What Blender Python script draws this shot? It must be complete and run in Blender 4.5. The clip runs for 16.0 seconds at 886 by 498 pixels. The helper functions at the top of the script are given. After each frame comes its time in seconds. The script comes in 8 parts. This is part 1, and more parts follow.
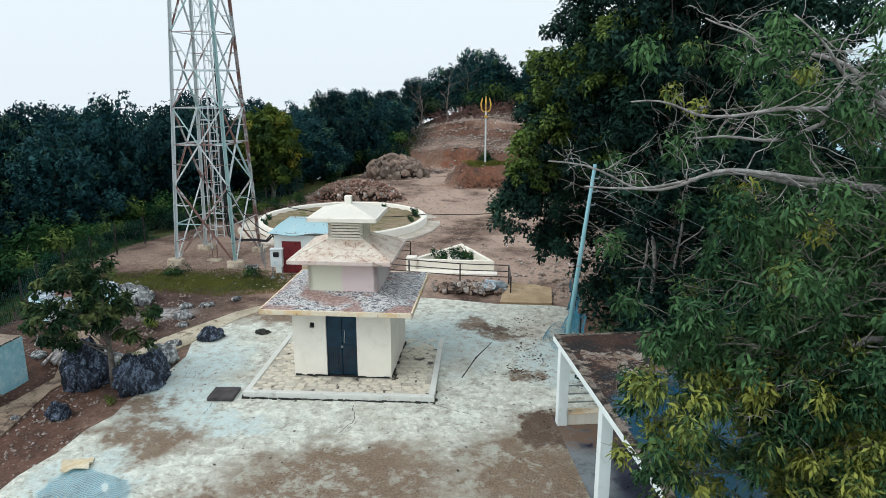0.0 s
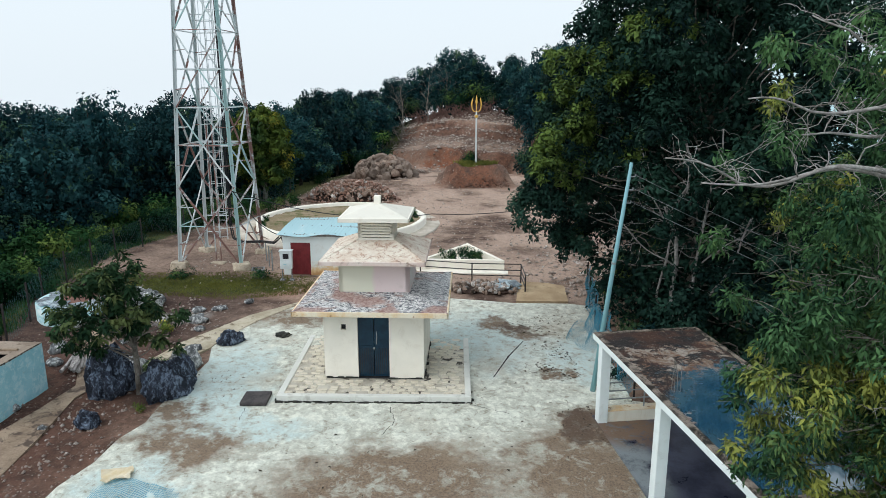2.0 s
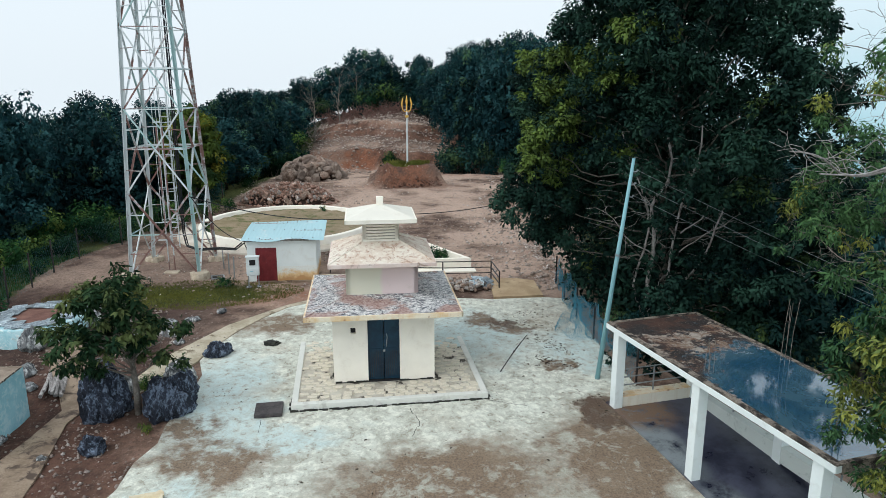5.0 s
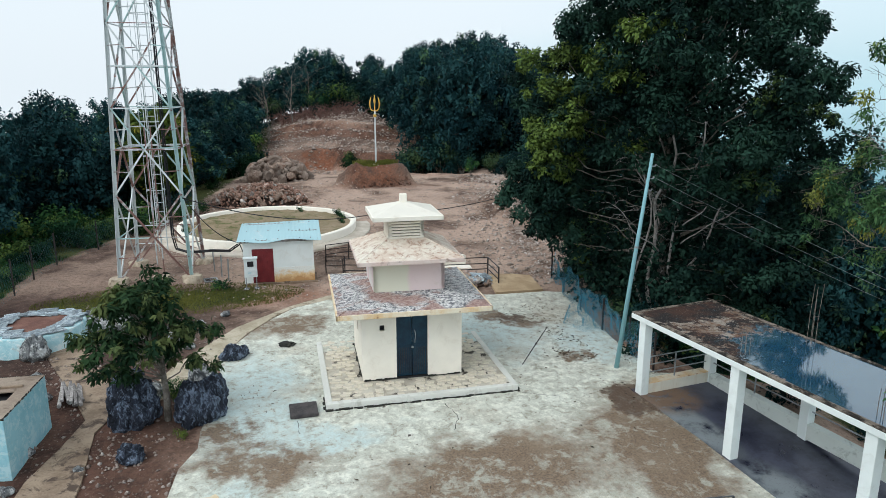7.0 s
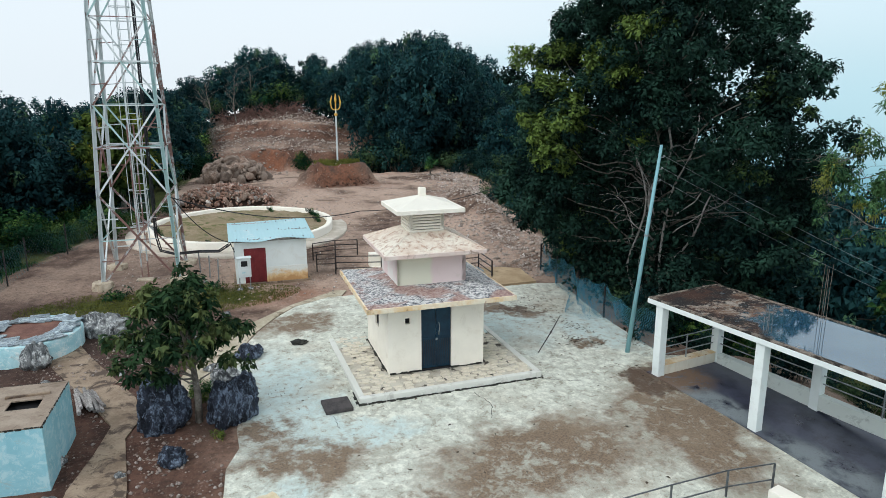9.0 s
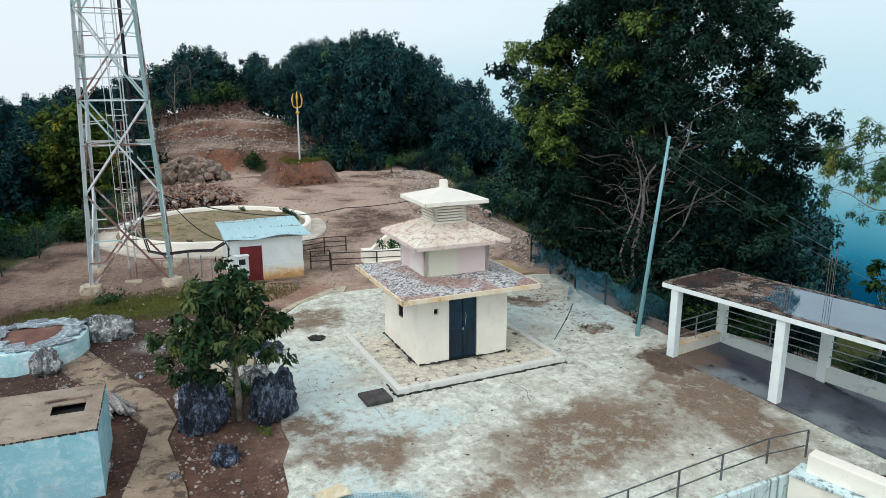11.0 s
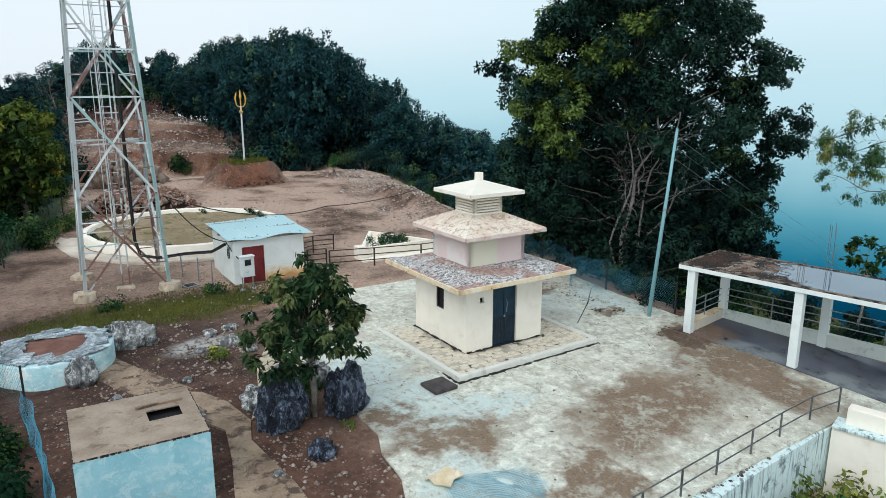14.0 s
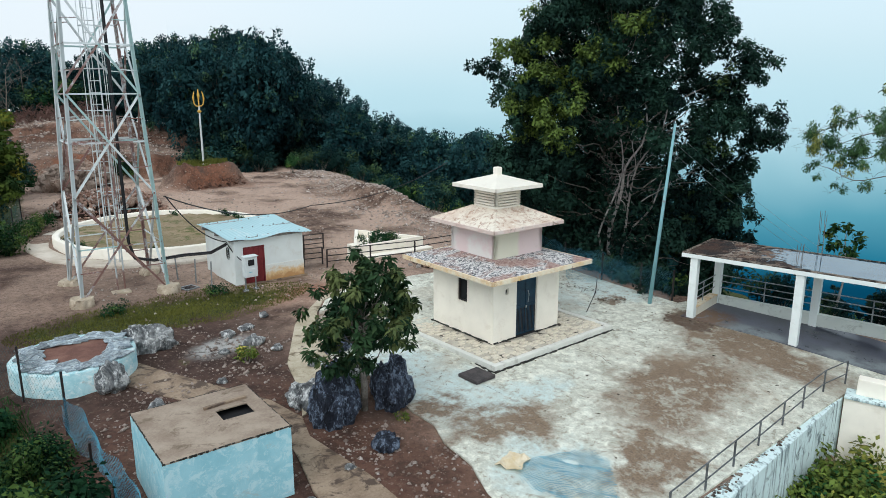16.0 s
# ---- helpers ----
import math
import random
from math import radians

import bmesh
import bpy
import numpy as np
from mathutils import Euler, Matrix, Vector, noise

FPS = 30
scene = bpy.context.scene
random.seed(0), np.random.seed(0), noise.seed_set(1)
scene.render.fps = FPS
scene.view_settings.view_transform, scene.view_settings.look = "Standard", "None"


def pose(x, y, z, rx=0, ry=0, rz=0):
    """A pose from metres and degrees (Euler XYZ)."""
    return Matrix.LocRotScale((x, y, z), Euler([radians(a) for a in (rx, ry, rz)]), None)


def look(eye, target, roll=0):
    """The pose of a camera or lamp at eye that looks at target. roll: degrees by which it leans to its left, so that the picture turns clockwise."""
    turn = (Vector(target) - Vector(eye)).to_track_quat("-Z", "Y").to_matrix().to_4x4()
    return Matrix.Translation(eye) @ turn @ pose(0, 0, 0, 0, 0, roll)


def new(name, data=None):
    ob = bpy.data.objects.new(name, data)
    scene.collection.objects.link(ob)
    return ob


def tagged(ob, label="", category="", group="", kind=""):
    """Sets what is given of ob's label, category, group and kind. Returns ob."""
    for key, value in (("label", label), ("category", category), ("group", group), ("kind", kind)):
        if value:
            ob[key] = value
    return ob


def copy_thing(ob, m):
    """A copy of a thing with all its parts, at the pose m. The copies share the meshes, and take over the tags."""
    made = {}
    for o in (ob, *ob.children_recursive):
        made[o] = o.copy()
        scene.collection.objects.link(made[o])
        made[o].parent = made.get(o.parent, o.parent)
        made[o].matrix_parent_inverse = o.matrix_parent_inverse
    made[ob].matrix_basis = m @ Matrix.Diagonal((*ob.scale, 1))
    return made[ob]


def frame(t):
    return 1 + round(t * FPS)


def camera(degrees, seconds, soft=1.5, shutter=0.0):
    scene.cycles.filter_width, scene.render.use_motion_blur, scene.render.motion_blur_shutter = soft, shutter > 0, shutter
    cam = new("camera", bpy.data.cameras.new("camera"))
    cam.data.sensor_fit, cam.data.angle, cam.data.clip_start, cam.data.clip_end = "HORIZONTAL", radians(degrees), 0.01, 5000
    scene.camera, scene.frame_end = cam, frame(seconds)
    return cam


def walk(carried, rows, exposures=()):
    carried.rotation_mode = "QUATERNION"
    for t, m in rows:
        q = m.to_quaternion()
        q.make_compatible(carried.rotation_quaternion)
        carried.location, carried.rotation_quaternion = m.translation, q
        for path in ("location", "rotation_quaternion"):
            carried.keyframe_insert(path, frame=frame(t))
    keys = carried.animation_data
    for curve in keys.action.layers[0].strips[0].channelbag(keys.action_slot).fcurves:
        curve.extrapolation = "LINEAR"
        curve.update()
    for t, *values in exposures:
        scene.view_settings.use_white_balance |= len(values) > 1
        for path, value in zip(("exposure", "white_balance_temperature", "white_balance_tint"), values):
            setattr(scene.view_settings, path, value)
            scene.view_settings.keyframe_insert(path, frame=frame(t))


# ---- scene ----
cam = camera(65.8, 16.0, soft=0.7)
METRES, EYE, TILT, LEAN, TURN = 20.0, 8.4, -13.5, 0.0, 6.0
ROWS = [
    (0.0, 0.0, 0.0, 0.0, 0.0, 0.0, -0.0),
    (0.5, -0.0196, 0.0014, -0.0013, -0.58, 0.01, 0.14),
    (1.0, -0.0434, 0.0025, -0.0014, -1.24, 0.02, 0.29),
    (1.5, -0.0656, 0.0041, -0.0011, -1.89, 0.02, 0.45),
    (2.0, -0.0903, 0.0063, -0.0005, -2.61, 0.01, 0.63),
    (2.5, -0.1134, 0.0085, 0.0003, -3.36, 0.02, 0.82),
    (3.0, -0.1397, 0.0105, 0.0011, -4.58, -0.01, 1.08),
    (3.5, -0.1648, 0.0122, 0.0012, -6.21, -0.05, 1.48),
    (4.0, -0.1931, 0.0147, 0.0013, -8.03, -0.1, 1.95),
    (6.5, -0.3396, 0.0356, 0.0045, -15.5, -0.46, 3.74),
    (7.0, -0.3717, 0.0418, 0.0035, -16.54, -0.51, 3.98),
    (7.5, -0.4013, 0.048, 0.0029, -17.8, -0.58, 4.27),
    (8.0, -0.4338, 0.0554, 0.0028, -19.35, -0.69, 4.64),
    (8.5, -0.4644, 0.0633, 0.0028, -20.77, -0.79, 4.95),
    (9.0, -0.4975, 0.0733, 0.0019, -22.29, -0.9, 5.29),
    (11.5, -0.6587, 0.133, 0.0035, -29.64, -1.63, 6.84),
    (12.0, -0.6922, 0.1472, 0.0048, -31.21, -1.81, 7.16),
    (12.5, -0.7234, 0.1613, 0.0069, -32.57, -1.97, 7.43),
    (13.0, -0.7565, 0.1775, 0.0093, -34.08, -2.15, 7.71),
    (13.5, -0.7864, 0.1932, 0.0127, -35.5, -2.34, 7.97),
    (14.0, -0.8189, 0.2114, 0.0165, -36.88, -2.52, 8.22),
    (14.5, -0.8482, 0.2295, 0.019, -38.13, -2.68, 8.43),
    (15.0, -0.8798, 0.2501, 0.0216, -39.85, -2.91, 8.74),
    (15.5, -0.9083, 0.2697, 0.0245, -41.44, -3.13, 9.02),
    (16.0, -0.939, 0.2912, 0.0283, -43.01, -3.36, 9.28),
]
walk(cam, [(t, pose(0, 0, EYE, TILT, LEAN, TURN) @ pose(METRES * x, METRES * y, METRES * z, 90 + pitch, roll, yaw)) for t, x, y, z, yaw, pitch, roll in ROWS],
     exposures=((0.0, 0.15, 5800.0, 8.0), (16.0, 0.15, 5800.0, 8.0)))

# ---- light and sky ----
SUN_UP, SUN_ROUND = 46.0, 238.0          # degrees: height, and bearing from +y clockwise
world = bpy.data.worlds.new("sky")
scene.world = world
world.use_nodes = True
wn, wl = world.node_tree.nodes, world.node_tree.links
wn.clear()
w_out = wn.new("ShaderNodeOutputWorld")
w_bg = wn.new("ShaderNodeBackground")
w_sky = wn.new("ShaderNodeTexSky")
w_sky.sky_type = "NISHITA"
w_sky.sun_disc = False
w_sky.sun_elevation, w_sky.sun_rotation = radians(SUN_UP), radians(SUN_ROUND)
w_sky.air_density, w_sky.dust_density = 1.0, 4.0
w_dim = wn.new("ShaderNodeVectorMath")
w_dim.operation = "SCALE"
w_dim.inputs["Scale"].default_value = 0.10
w_tc = wn.new("ShaderNodeTexCoord")
w_sep = wn.new("ShaderNodeSeparateXYZ")
w_map = wn.new("ShaderNodeMapRange")
w_map.inputs[1].default_value, w_map.inputs[2].default_value = -0.30, 0.70
w_ramp = wn.new("ShaderNodeValToRGB")
wl.new(w_tc.outputs["Generated"], w_sep.inputs[0])
wl.new(w_sep.outputs["Z"], w_map.inputs[0])
wl.new(w_map.outputs[0], w_ramp.inputs[0])
SKY_STOPS = ((0.0, (0.008, 0.075, 0.125)), (0.12, (0.03, 0.20, 0.29)), (0.20, (0.30, 0.52, 0.55)), (0.28, (0.60, 0.755, 0.755)),
             (0.38, (0.71, 0.83, 0.825)), (0.50, (0.80, 0.885, 0.88)), (1.0, (1.0, 1.0, 1.01)))


def stops(ramp, rows):
    els = ramp.color_ramp.elements
    while len(els) < len(rows):
        els.new(0.5)
    for e, (p, c) in zip(els, rows):
        e.position, e.color = p, (*c, 1)


stops(w_ramp, SKY_STOPS)
w_mix = wn.new("ShaderNodeMix")
w_mix.data_type = "RGBA"
w_mix.inputs[0].default_value = 0.88
wl.new(w_sky.outputs[0], w_dim.inputs[0])
wl.new(w_dim.outputs[0], w_mix.inputs[6])
wl.new(w_ramp.outputs[0], w_mix.inputs[7])
# the cloud is thin and white over the ridge, thick and blue towards the valley
w_dot = wn.new("ShaderNodeVectorMath")
w_dot.operation = "DOT_PRODUCT"
w_dot.inputs[1].default_value = (0.93, 0.36, 0.0)
wl.new(w_tc.outputs["Generated"], w_dot.inputs[0])
w_side = wn.new("ShaderNodeMapRange")
w_side.interpolation_type = "SMOOTHSTEP"
w_side.inputs[1].default_value, w_side.inputs[2].default_value = 0.50, 1.0
wl.new(w_dot.outputs["Value"], w_side.inputs[0])
w_pale = wn.new("ShaderNodeMix")
w_pale.data_type = "RGBA"
wl.new(w_side.outputs[0], w_pale.inputs[0])
w_pale.inputs[6].default_value = (0.885, 0.90, 0.87, 1)
wl.new(w_ramp.outputs[0], w_pale.inputs[7])
wl.new(w_pale.outputs[2], w_mix.inputs[7])
wl.new(w_mix.outputs[2], w_bg.inputs["Color"])
w_bg.inputs["Strength"].default_value = 1.0
wl.new(w_bg.outputs[0], w_out.inputs[0])

sun = new("sun", bpy.data.lights.new("sun", "SUN"))
sun.data.energy, sun.data.angle, sun.data.color = 1.25, radians(40), (1.0, 0.95, 0.87)
_b = radians(SUN_ROUND)
sun.matrix_basis = look((0, 0, 60), (-60 * math.sin(_b), -60 * math.cos(_b), 60 - 60 * math.tan(radians(SUN_UP))))


# ---- materials ----
class Nodes:
    """Short writing for one node material."""

    def __init__(self, name, rough=0.8, metal=0.0, spec=0.35):
        self.m = bpy.data.materials.new(name)
        self.m.use_nodes = True
        self.t = self.m.node_tree
        self.b = self.t.nodes["Principled BSDF"]
        self.b.inputs["Roughness"].default_value = rough
        self.b.inputs["Metallic"].default_value = metal
        self.b.inputs["Specular IOR Level"].default_value = spec
        self.co = self.n("ShaderNodeTexCoord").outputs["Object"]

    def n(self, kind):
        return self.t.nodes.new(kind)

    def ln(self, a, b):
        self.t.links.new(a, b)

    def noise(self, scale, detail=5.0, rough=0.6, co=None, warp=0.0):
        n = self.n("ShaderNodeTexNoise")
        n.inputs["Scale"].default_value, n.inputs["Detail"].default_value = scale, detail
        n.inputs["Roughness"].default_value, n.inputs["Distortion"].default_value = rough, warp
        self.ln(co or self.co, n.inputs["Vector"])
        return n.outputs[0]

    def ramp(self, src, a, b):
        r = self.n("ShaderNodeMapRange")
        r.interpolation_type = "SMOOTHSTEP"
        r.inputs[1].default_value, r.inputs[2].default_value = a, b
        self.ln(src, r.inputs[0])
        return r.outputs[0]

    def math(self, op, a, b=0.0):
        m = self.n("ShaderNodeMath")
        m.operation = op
        for i, v in enumerate((a, b)):
            if isinstance(v, (int, float)):
                m.inputs[i].default_value = v
            else:
                self.ln(v, m.inputs[i])
        return m.outputs[0]

    def mix(self, f, a, b):
        m = self.n("ShaderNodeMix")
        m.data_type = "RGBA"
        for i, v in ((0, f), (6, a), (7, b)):
            if isinstance(v, tuple):
                m.inputs[i].default_value = (*v, 1)
            elif isinstance(v, (int, float)):
                m.inputs[i].default_value = v
            else:
                self.ln(v, m.inputs[i])
        return m.outputs[2]

    def blob(self, co, x, y, rx, ry, turn=0.0, soft=0.5):
        """1 inside a ragged ellipse on the ground, 0 outside."""
        s = self.n("ShaderNodeVectorMath")
        s.operation = "SUBTRACT"
        self.ln(co, s.inputs[0])
        s.inputs[1].default_value = (x, y, 0)
        k = self.n("ShaderNodeMapping")
        k.vector_type = "TEXTURE"
        k.inputs["Rotation"].default_value = (0, 0, radians(turn))
        k.inputs["Scale"].default_value = (rx, ry, 1000)
        self.ln(s.outputs[0], k.inputs[0])
        d = self.n("ShaderNodeVectorMath")
        d.operation = "LENGTH"
        self.ln(k.outputs[0], d.inputs[0])
        return self.ramp(d.outputs["Value"], 1.0 + soft * 0.5, 1.0 - soft * 0.5)

    def color(self, c):
        if isinstance(c, tuple):
            self.b.inputs["Base Color"].default_value = (*c, 1)
        else:
            self.ln(c, self.b.inputs["Base Color"])

    def rough(self, src):
        self.ln(src, self.b.inputs["Roughness"])

    def bump(self, src, dist=0.01, strength=0.6):
        b = self.n("ShaderNodeBump")
        b.inputs["Distance"].default_value, b.inputs["Strength"].default_value = dist, strength
        self.ln(src, b.inputs["Height"])
        self.ln(b.outputs[0], self.b.inputs["Normal"])


def plain(name, c1, c2, scale=3.0, rough=0.8, bump=0.004, c3=None, spot=(0.55, 0.7), metal=0.0, fine=40.0, vary=0.0):
    """Two colours by broad and fine noise, a third in spots, and fine relief."""
    k = Nodes(name, rough, metal)
    a, f = k.noise(scale), k.noise(fine, 3)
    c = k.mix(k.ramp(k.math("ADD", k.math("MULTIPLY", a, 0.75), k.math("MULTIPLY", f, 0.25)), 0.36, 0.64), c1, c2)
    if c3:
        c = k.mix(k.ramp(k.noise(scale * 1.7, 7, 0.68, warp=0.6), *spot), c, c3)
    if vary:
        h = k.n("ShaderNodeHueSaturation")
        k.ln(c, h.inputs["Color"])
        k.ln(k.math("ADD", k.math("MULTIPLY", k.n("ShaderNodeObjectInfo").outputs["Random"], vary), 1 - vary * 0.6), h.inputs["Value"])
        c = h.outputs[0]
    k.color(c)
    k.bump(k.math("ADD", f, a), bump)
    return k.m


def obj_random(k):
    return k.n("ShaderNodeObjectInfo").outputs["Random"]


def leafy(name, dark, light, tip, rough=0.6, own=0.35, scale=0.9, tips=0.0):
    """Leaves: each leaf has its own shade, clumps differ, some light passes through."""
    k = Nodes(name, rough, 0.0, 0.05)
    g = k.n("ShaderNodeNewGeometry")
    r = g.outputs["Random Per Island"]
    tip_share = k.n("ShaderNodeAttribute")
    # share of tip colour: random tufts, and the large tree's sunlit side
    tip_share.attribute_name = "young"
    clump = k.ramp(k.noise(0.55, 2), 0.38, 0.66)
    c = k.mix(k.math("ADD", k.math("MULTIPLY", r, own), k.math("MULTIPLY", clump, 1.0 - own)), dark, light)
    near = k.math("ADD", k.math("MULTIPLY", k.math("SUBTRACT", r, 0.5), 0.35), k.math("MULTIPLY", k.math("SUBTRACT", k.noise(scale, 2), 0.5), 0.6))
    c = k.mix(k.ramp(k.math("ADD", tip_share.outputs["Fac"], near), 0.30 + tips * 3, 0.85 + tips * 3), c, tip)
    h = k.n("ShaderNodeHueSaturation")
    k.ln(c, h.inputs["Color"])
    k.ln(k.math("ADD", k.math("MULTIPLY", obj_random(k), 0.75), 0.60), h.inputs["Value"])
    k.color(h.outputs[0])
    tr = k.n("ShaderNodeBsdfTranslucent")
    k.ln(h.outputs[0], tr.inputs["Color"])
    ms = k.n("ShaderNodeMixShader")
    ms.inputs[0].default_value = 0.16
    k.ln(k.b.outputs[0], ms.inputs[1])
    k.ln(tr.outputs[0], ms.inputs[2])
    k.ln(ms.outputs[0], k.t.nodes["Material Output"].inputs["Surface"])
    return k.m


def make_ground():
    k = Nodes("earth", 0.95, 0, 0.15)
    at = k.n("ShaderNodeAttribute")
    at.attribute_name = "cover"
    sp = k.n("ShaderNodeSeparateColor")
    k.ln(at.outputs["Color"], sp.inputs[0])
    grass, red, stony = sp.outputs[0], sp.outputs[1], sp.outputs[2]
    trodden = at.outputs["Alpha"]
    big, mid, fine = k.noise(0.22, 4), k.noise(1.3, 6, 0.65), k.noise(14, 4, 0.7)
    dirt = k.mix(k.ramp(mid, 0.38, 0.66), k.mix(trodden, (0.042, 0.026, 0.022), (0.080, 0.050, 0.038)), k.mix(trodden, (0.102, 0.064, 0.052), (0.255, 0.175, 0.130)))
    dirt = k.mix(k.math("MULTIPLY", k.ramp(k.math("ADD", big, k.math("MULTIPLY", stony, -0.04)), 0.38, 0.56), trodden), dirt, (0.46, 0.335, 0.26))
    worn = k.math("SUBTRACT", 1.0, k.math("MULTIPLY", trodden, 0.55))
    dirt = k.mix(k.math("MULTIPLY", k.math("MULTIPLY", k.ramp(fine, 0.48, 0.62), 0.7), worn), dirt, (0.075, 0.05, 0.04))
    dirt = k.mix(k.math("MULTIPLY", red, k.ramp(mid, 0.25, 0.6)), dirt, (0.23, 0.095, 0.052))
    v = k.n("ShaderNodeTexVoronoi")
    v.inputs["Scale"].default_value = 9.0
    k.ln(k.co, v.inputs["Vector"])
    peb = k.math("MULTIPLY", k.ramp(v.outputs["Distance"], 0.30, 0.12), k.math("MULTIPLY", stony, k.ramp(k.noise(2.0, 4), 0.52, 0.62)))
    dirt = k.mix(k.math("MULTIPLY", k.math("MULTIPLY", k.ramp(k.noise(5.0, 8, 0.75, warp=0.3), 0.50, 0.60), 0.6), worn), dirt, (0.055, 0.036, 0.027))
    dirt = k.mix(peb, dirt, (0.50, 0.45, 0.40))
    dirt = k.mix(k.math("MULTIPLY", k.ramp(k.noise(7.0, 9, 0.8), 0.55, 0.63), k.math("ADD", 0.2, k.math("MULTIPLY", trodden, 0.4))), dirt, (0.50, 0.40, 0.33))
    dirt = k.mix(k.math("MULTIPLY", k.ramp(k.noise(9.0, 9, 0.8, warp=0.4), 0.56, 0.64), 0.6), dirt, (0.07, 0.045, 0.035))
    ash = k.math("MULTIPLY", k.blob(k.co, -12.75, 22.9, 0.95, 0.6, 20, 0.9), k.ramp(k.noise(3.0, 9, 0.76, warp=0.4), 0.40, 0.54))
    dirt = k.mix(k.math("MULTIPLY", ash, 0.8), dirt, (0.44, 0.44, 0.42))
    turf = k.mix(k.ramp(fine, 0.3, 0.7), (0.016, 0.028, 0.009), (0.095, 0.100, 0.030))
    gm = k.ramp(k.math("ADD", grass, k.math("MULTIPLY", k.math("SUBTRACT", mid, 0.5), 1.3)), 0.38, 0.66)
    k.color(k.mix(gm, dirt, turf))
    k.bump(k.math("ADD", k.math("ADD", mid, k.math("MULTIPLY", fine, 0.35)), k.math("MULTIPLY", peb, 0.4)), 0.10, 0.8)
    return k.m


def make_concrete():
    """Old screed: pale, with brown silt where water stands, bluish paint wash and hairline dirt."""
    k = Nodes("courtyard_concrete", 0.85, 0, 0.25)
    big, mid, fine = k.noise(0.35, 5, 0.6, warp=0.4), k.noise(1.6, 7, 0.7, warp=0.5), k.noise(22, 4, 0.7)
    off = k.n("ShaderNodeVectorMath")
    off.operation = "SUBTRACT"
    nz = k.n("ShaderNodeTexNoise")
    nz.inputs["Scale"].default_value, nz.inputs["Detail"].default_value, nz.inputs["Roughness"].default_value = 0.9, 6, 0.68
    k.ln(k.co, nz.inputs["Vector"])
    k.ln(nz.outputs["Color"], off.inputs[0])
    off.inputs[1].default_value = (0.5, 0.5, 0.5)
    sc = k.n("ShaderNodeVectorMath")
    sc.operation = "MULTIPLY_ADD"
    k.ln(off.outputs[0], sc.inputs[0])
    sc.inputs[1].default_value = (3.8, 3.8, 0)
    k.ln(k.co, sc.inputs[2])
    co = sc.outputs[0]
    c = k.mix(k.ramp(mid, 0.3, 0.7), (0.43, 0.43, 0.36), (0.65, 0.665, 0.58))
    mottle = k.noise(4.5, 9, 0.74, warp=0.4)
    c = k.mix(k.math("MULTIPLY", k.ramp(mottle, 0.48, 0.62), 0.7), c, (0.83, 0.83, 0.72))
    c = k.mix(k.math("MULTIPLY", k.ramp(mottle, 0.46, 0.37), 0.7), c, (0.24, 0.205, 0.15))
    blue = None
    for x, y, rx, ry in ((-9.3, 17.8, 1.3, 3.0), (1.3, 20.2, 1.1, 1.7), (-9.6, 12.9, 1.2, 1.0), (-2.0, 21.5, 2.2, 2.0), (-8.0, 15.6, 2.0, 0.7)):
        b = k.blob(co, x, y, rx, ry, 0, 0.9)
        blue = b if blue is None else k.math("MAXIMUM", blue, b)
    c = k.mix(k.math("MULTIPLY", k.math("MULTIPLY", blue, 0.75), k.ramp(mottle, 0.30, 0.6)), c, (0.50, 0.63, 0.63))
    silt = None
    for x, y, rx, ry, turn in ((-3.6, 13.3, 2.9, 1.5, 12), (-9.0, 14.6, 1.5, 0.8, -15), (0.9, 16.0, 0.9, 0.9, 0), (0.4, 13.4, 1.6, 2.6, 0),
                               (-0.8, 22.6, 1.3, 0.55, -10), (-8.3, 23.1, 1.5, 0.8, 40), (-7.2, 11.8, 1.4, 0.8, 20), (0.4, 18.9, 0.5, 0.35, 0),
                               (-10.0, 16.2, 0.8, 0.7, 0)):
        b = k.blob(co, x, y, rx, ry, turn, 0.8)
        silt = b if silt is None else k.math("MAXIMUM", silt, b)
    sm = k.math("MULTIPLY", silt, k.ramp(k.math("ADD", k.math("MULTIPLY", mid, 0.5), k.math("MULTIPLY", mottle, 0.5)), 0.375, 0.51))
    c = k.mix(k.math("MULTIPLY", sm, 0.92), c, k.mix(k.ramp(fine, 0.35, 0.65), (0.100, 0.060, 0.036), (0.225, 0.146, 0.086)))
    deep = k.math("MAXIMUM", k.blob(co, 1.0, 16.2, 0.75, 0.6, 0, 0.5), k.blob(co, -0.2, 22.6, 0.8, 0.32, -10, 0.5))
    c = k.mix(k.math("MULTIPLY", deep, 0.75), c, (0.085, 0.055, 0.04))
    c = k.mix(k.math("MULTIPLY", k.ramp(big, 0.5, 0.72), 0.45), c, (0.40, 0.335, 0.25))
    c = k.mix(k.math("MULTIPLY", k.ramp(fine, 0.56, 0.66), 0.4), c, (0.20, 0.17, 0.135))
    k.color(c)
    k.bump(k.math("ADD", mid, k.math("MULTIPLY", fine, 0.4)), 0.012, 0.7)
    return k.m


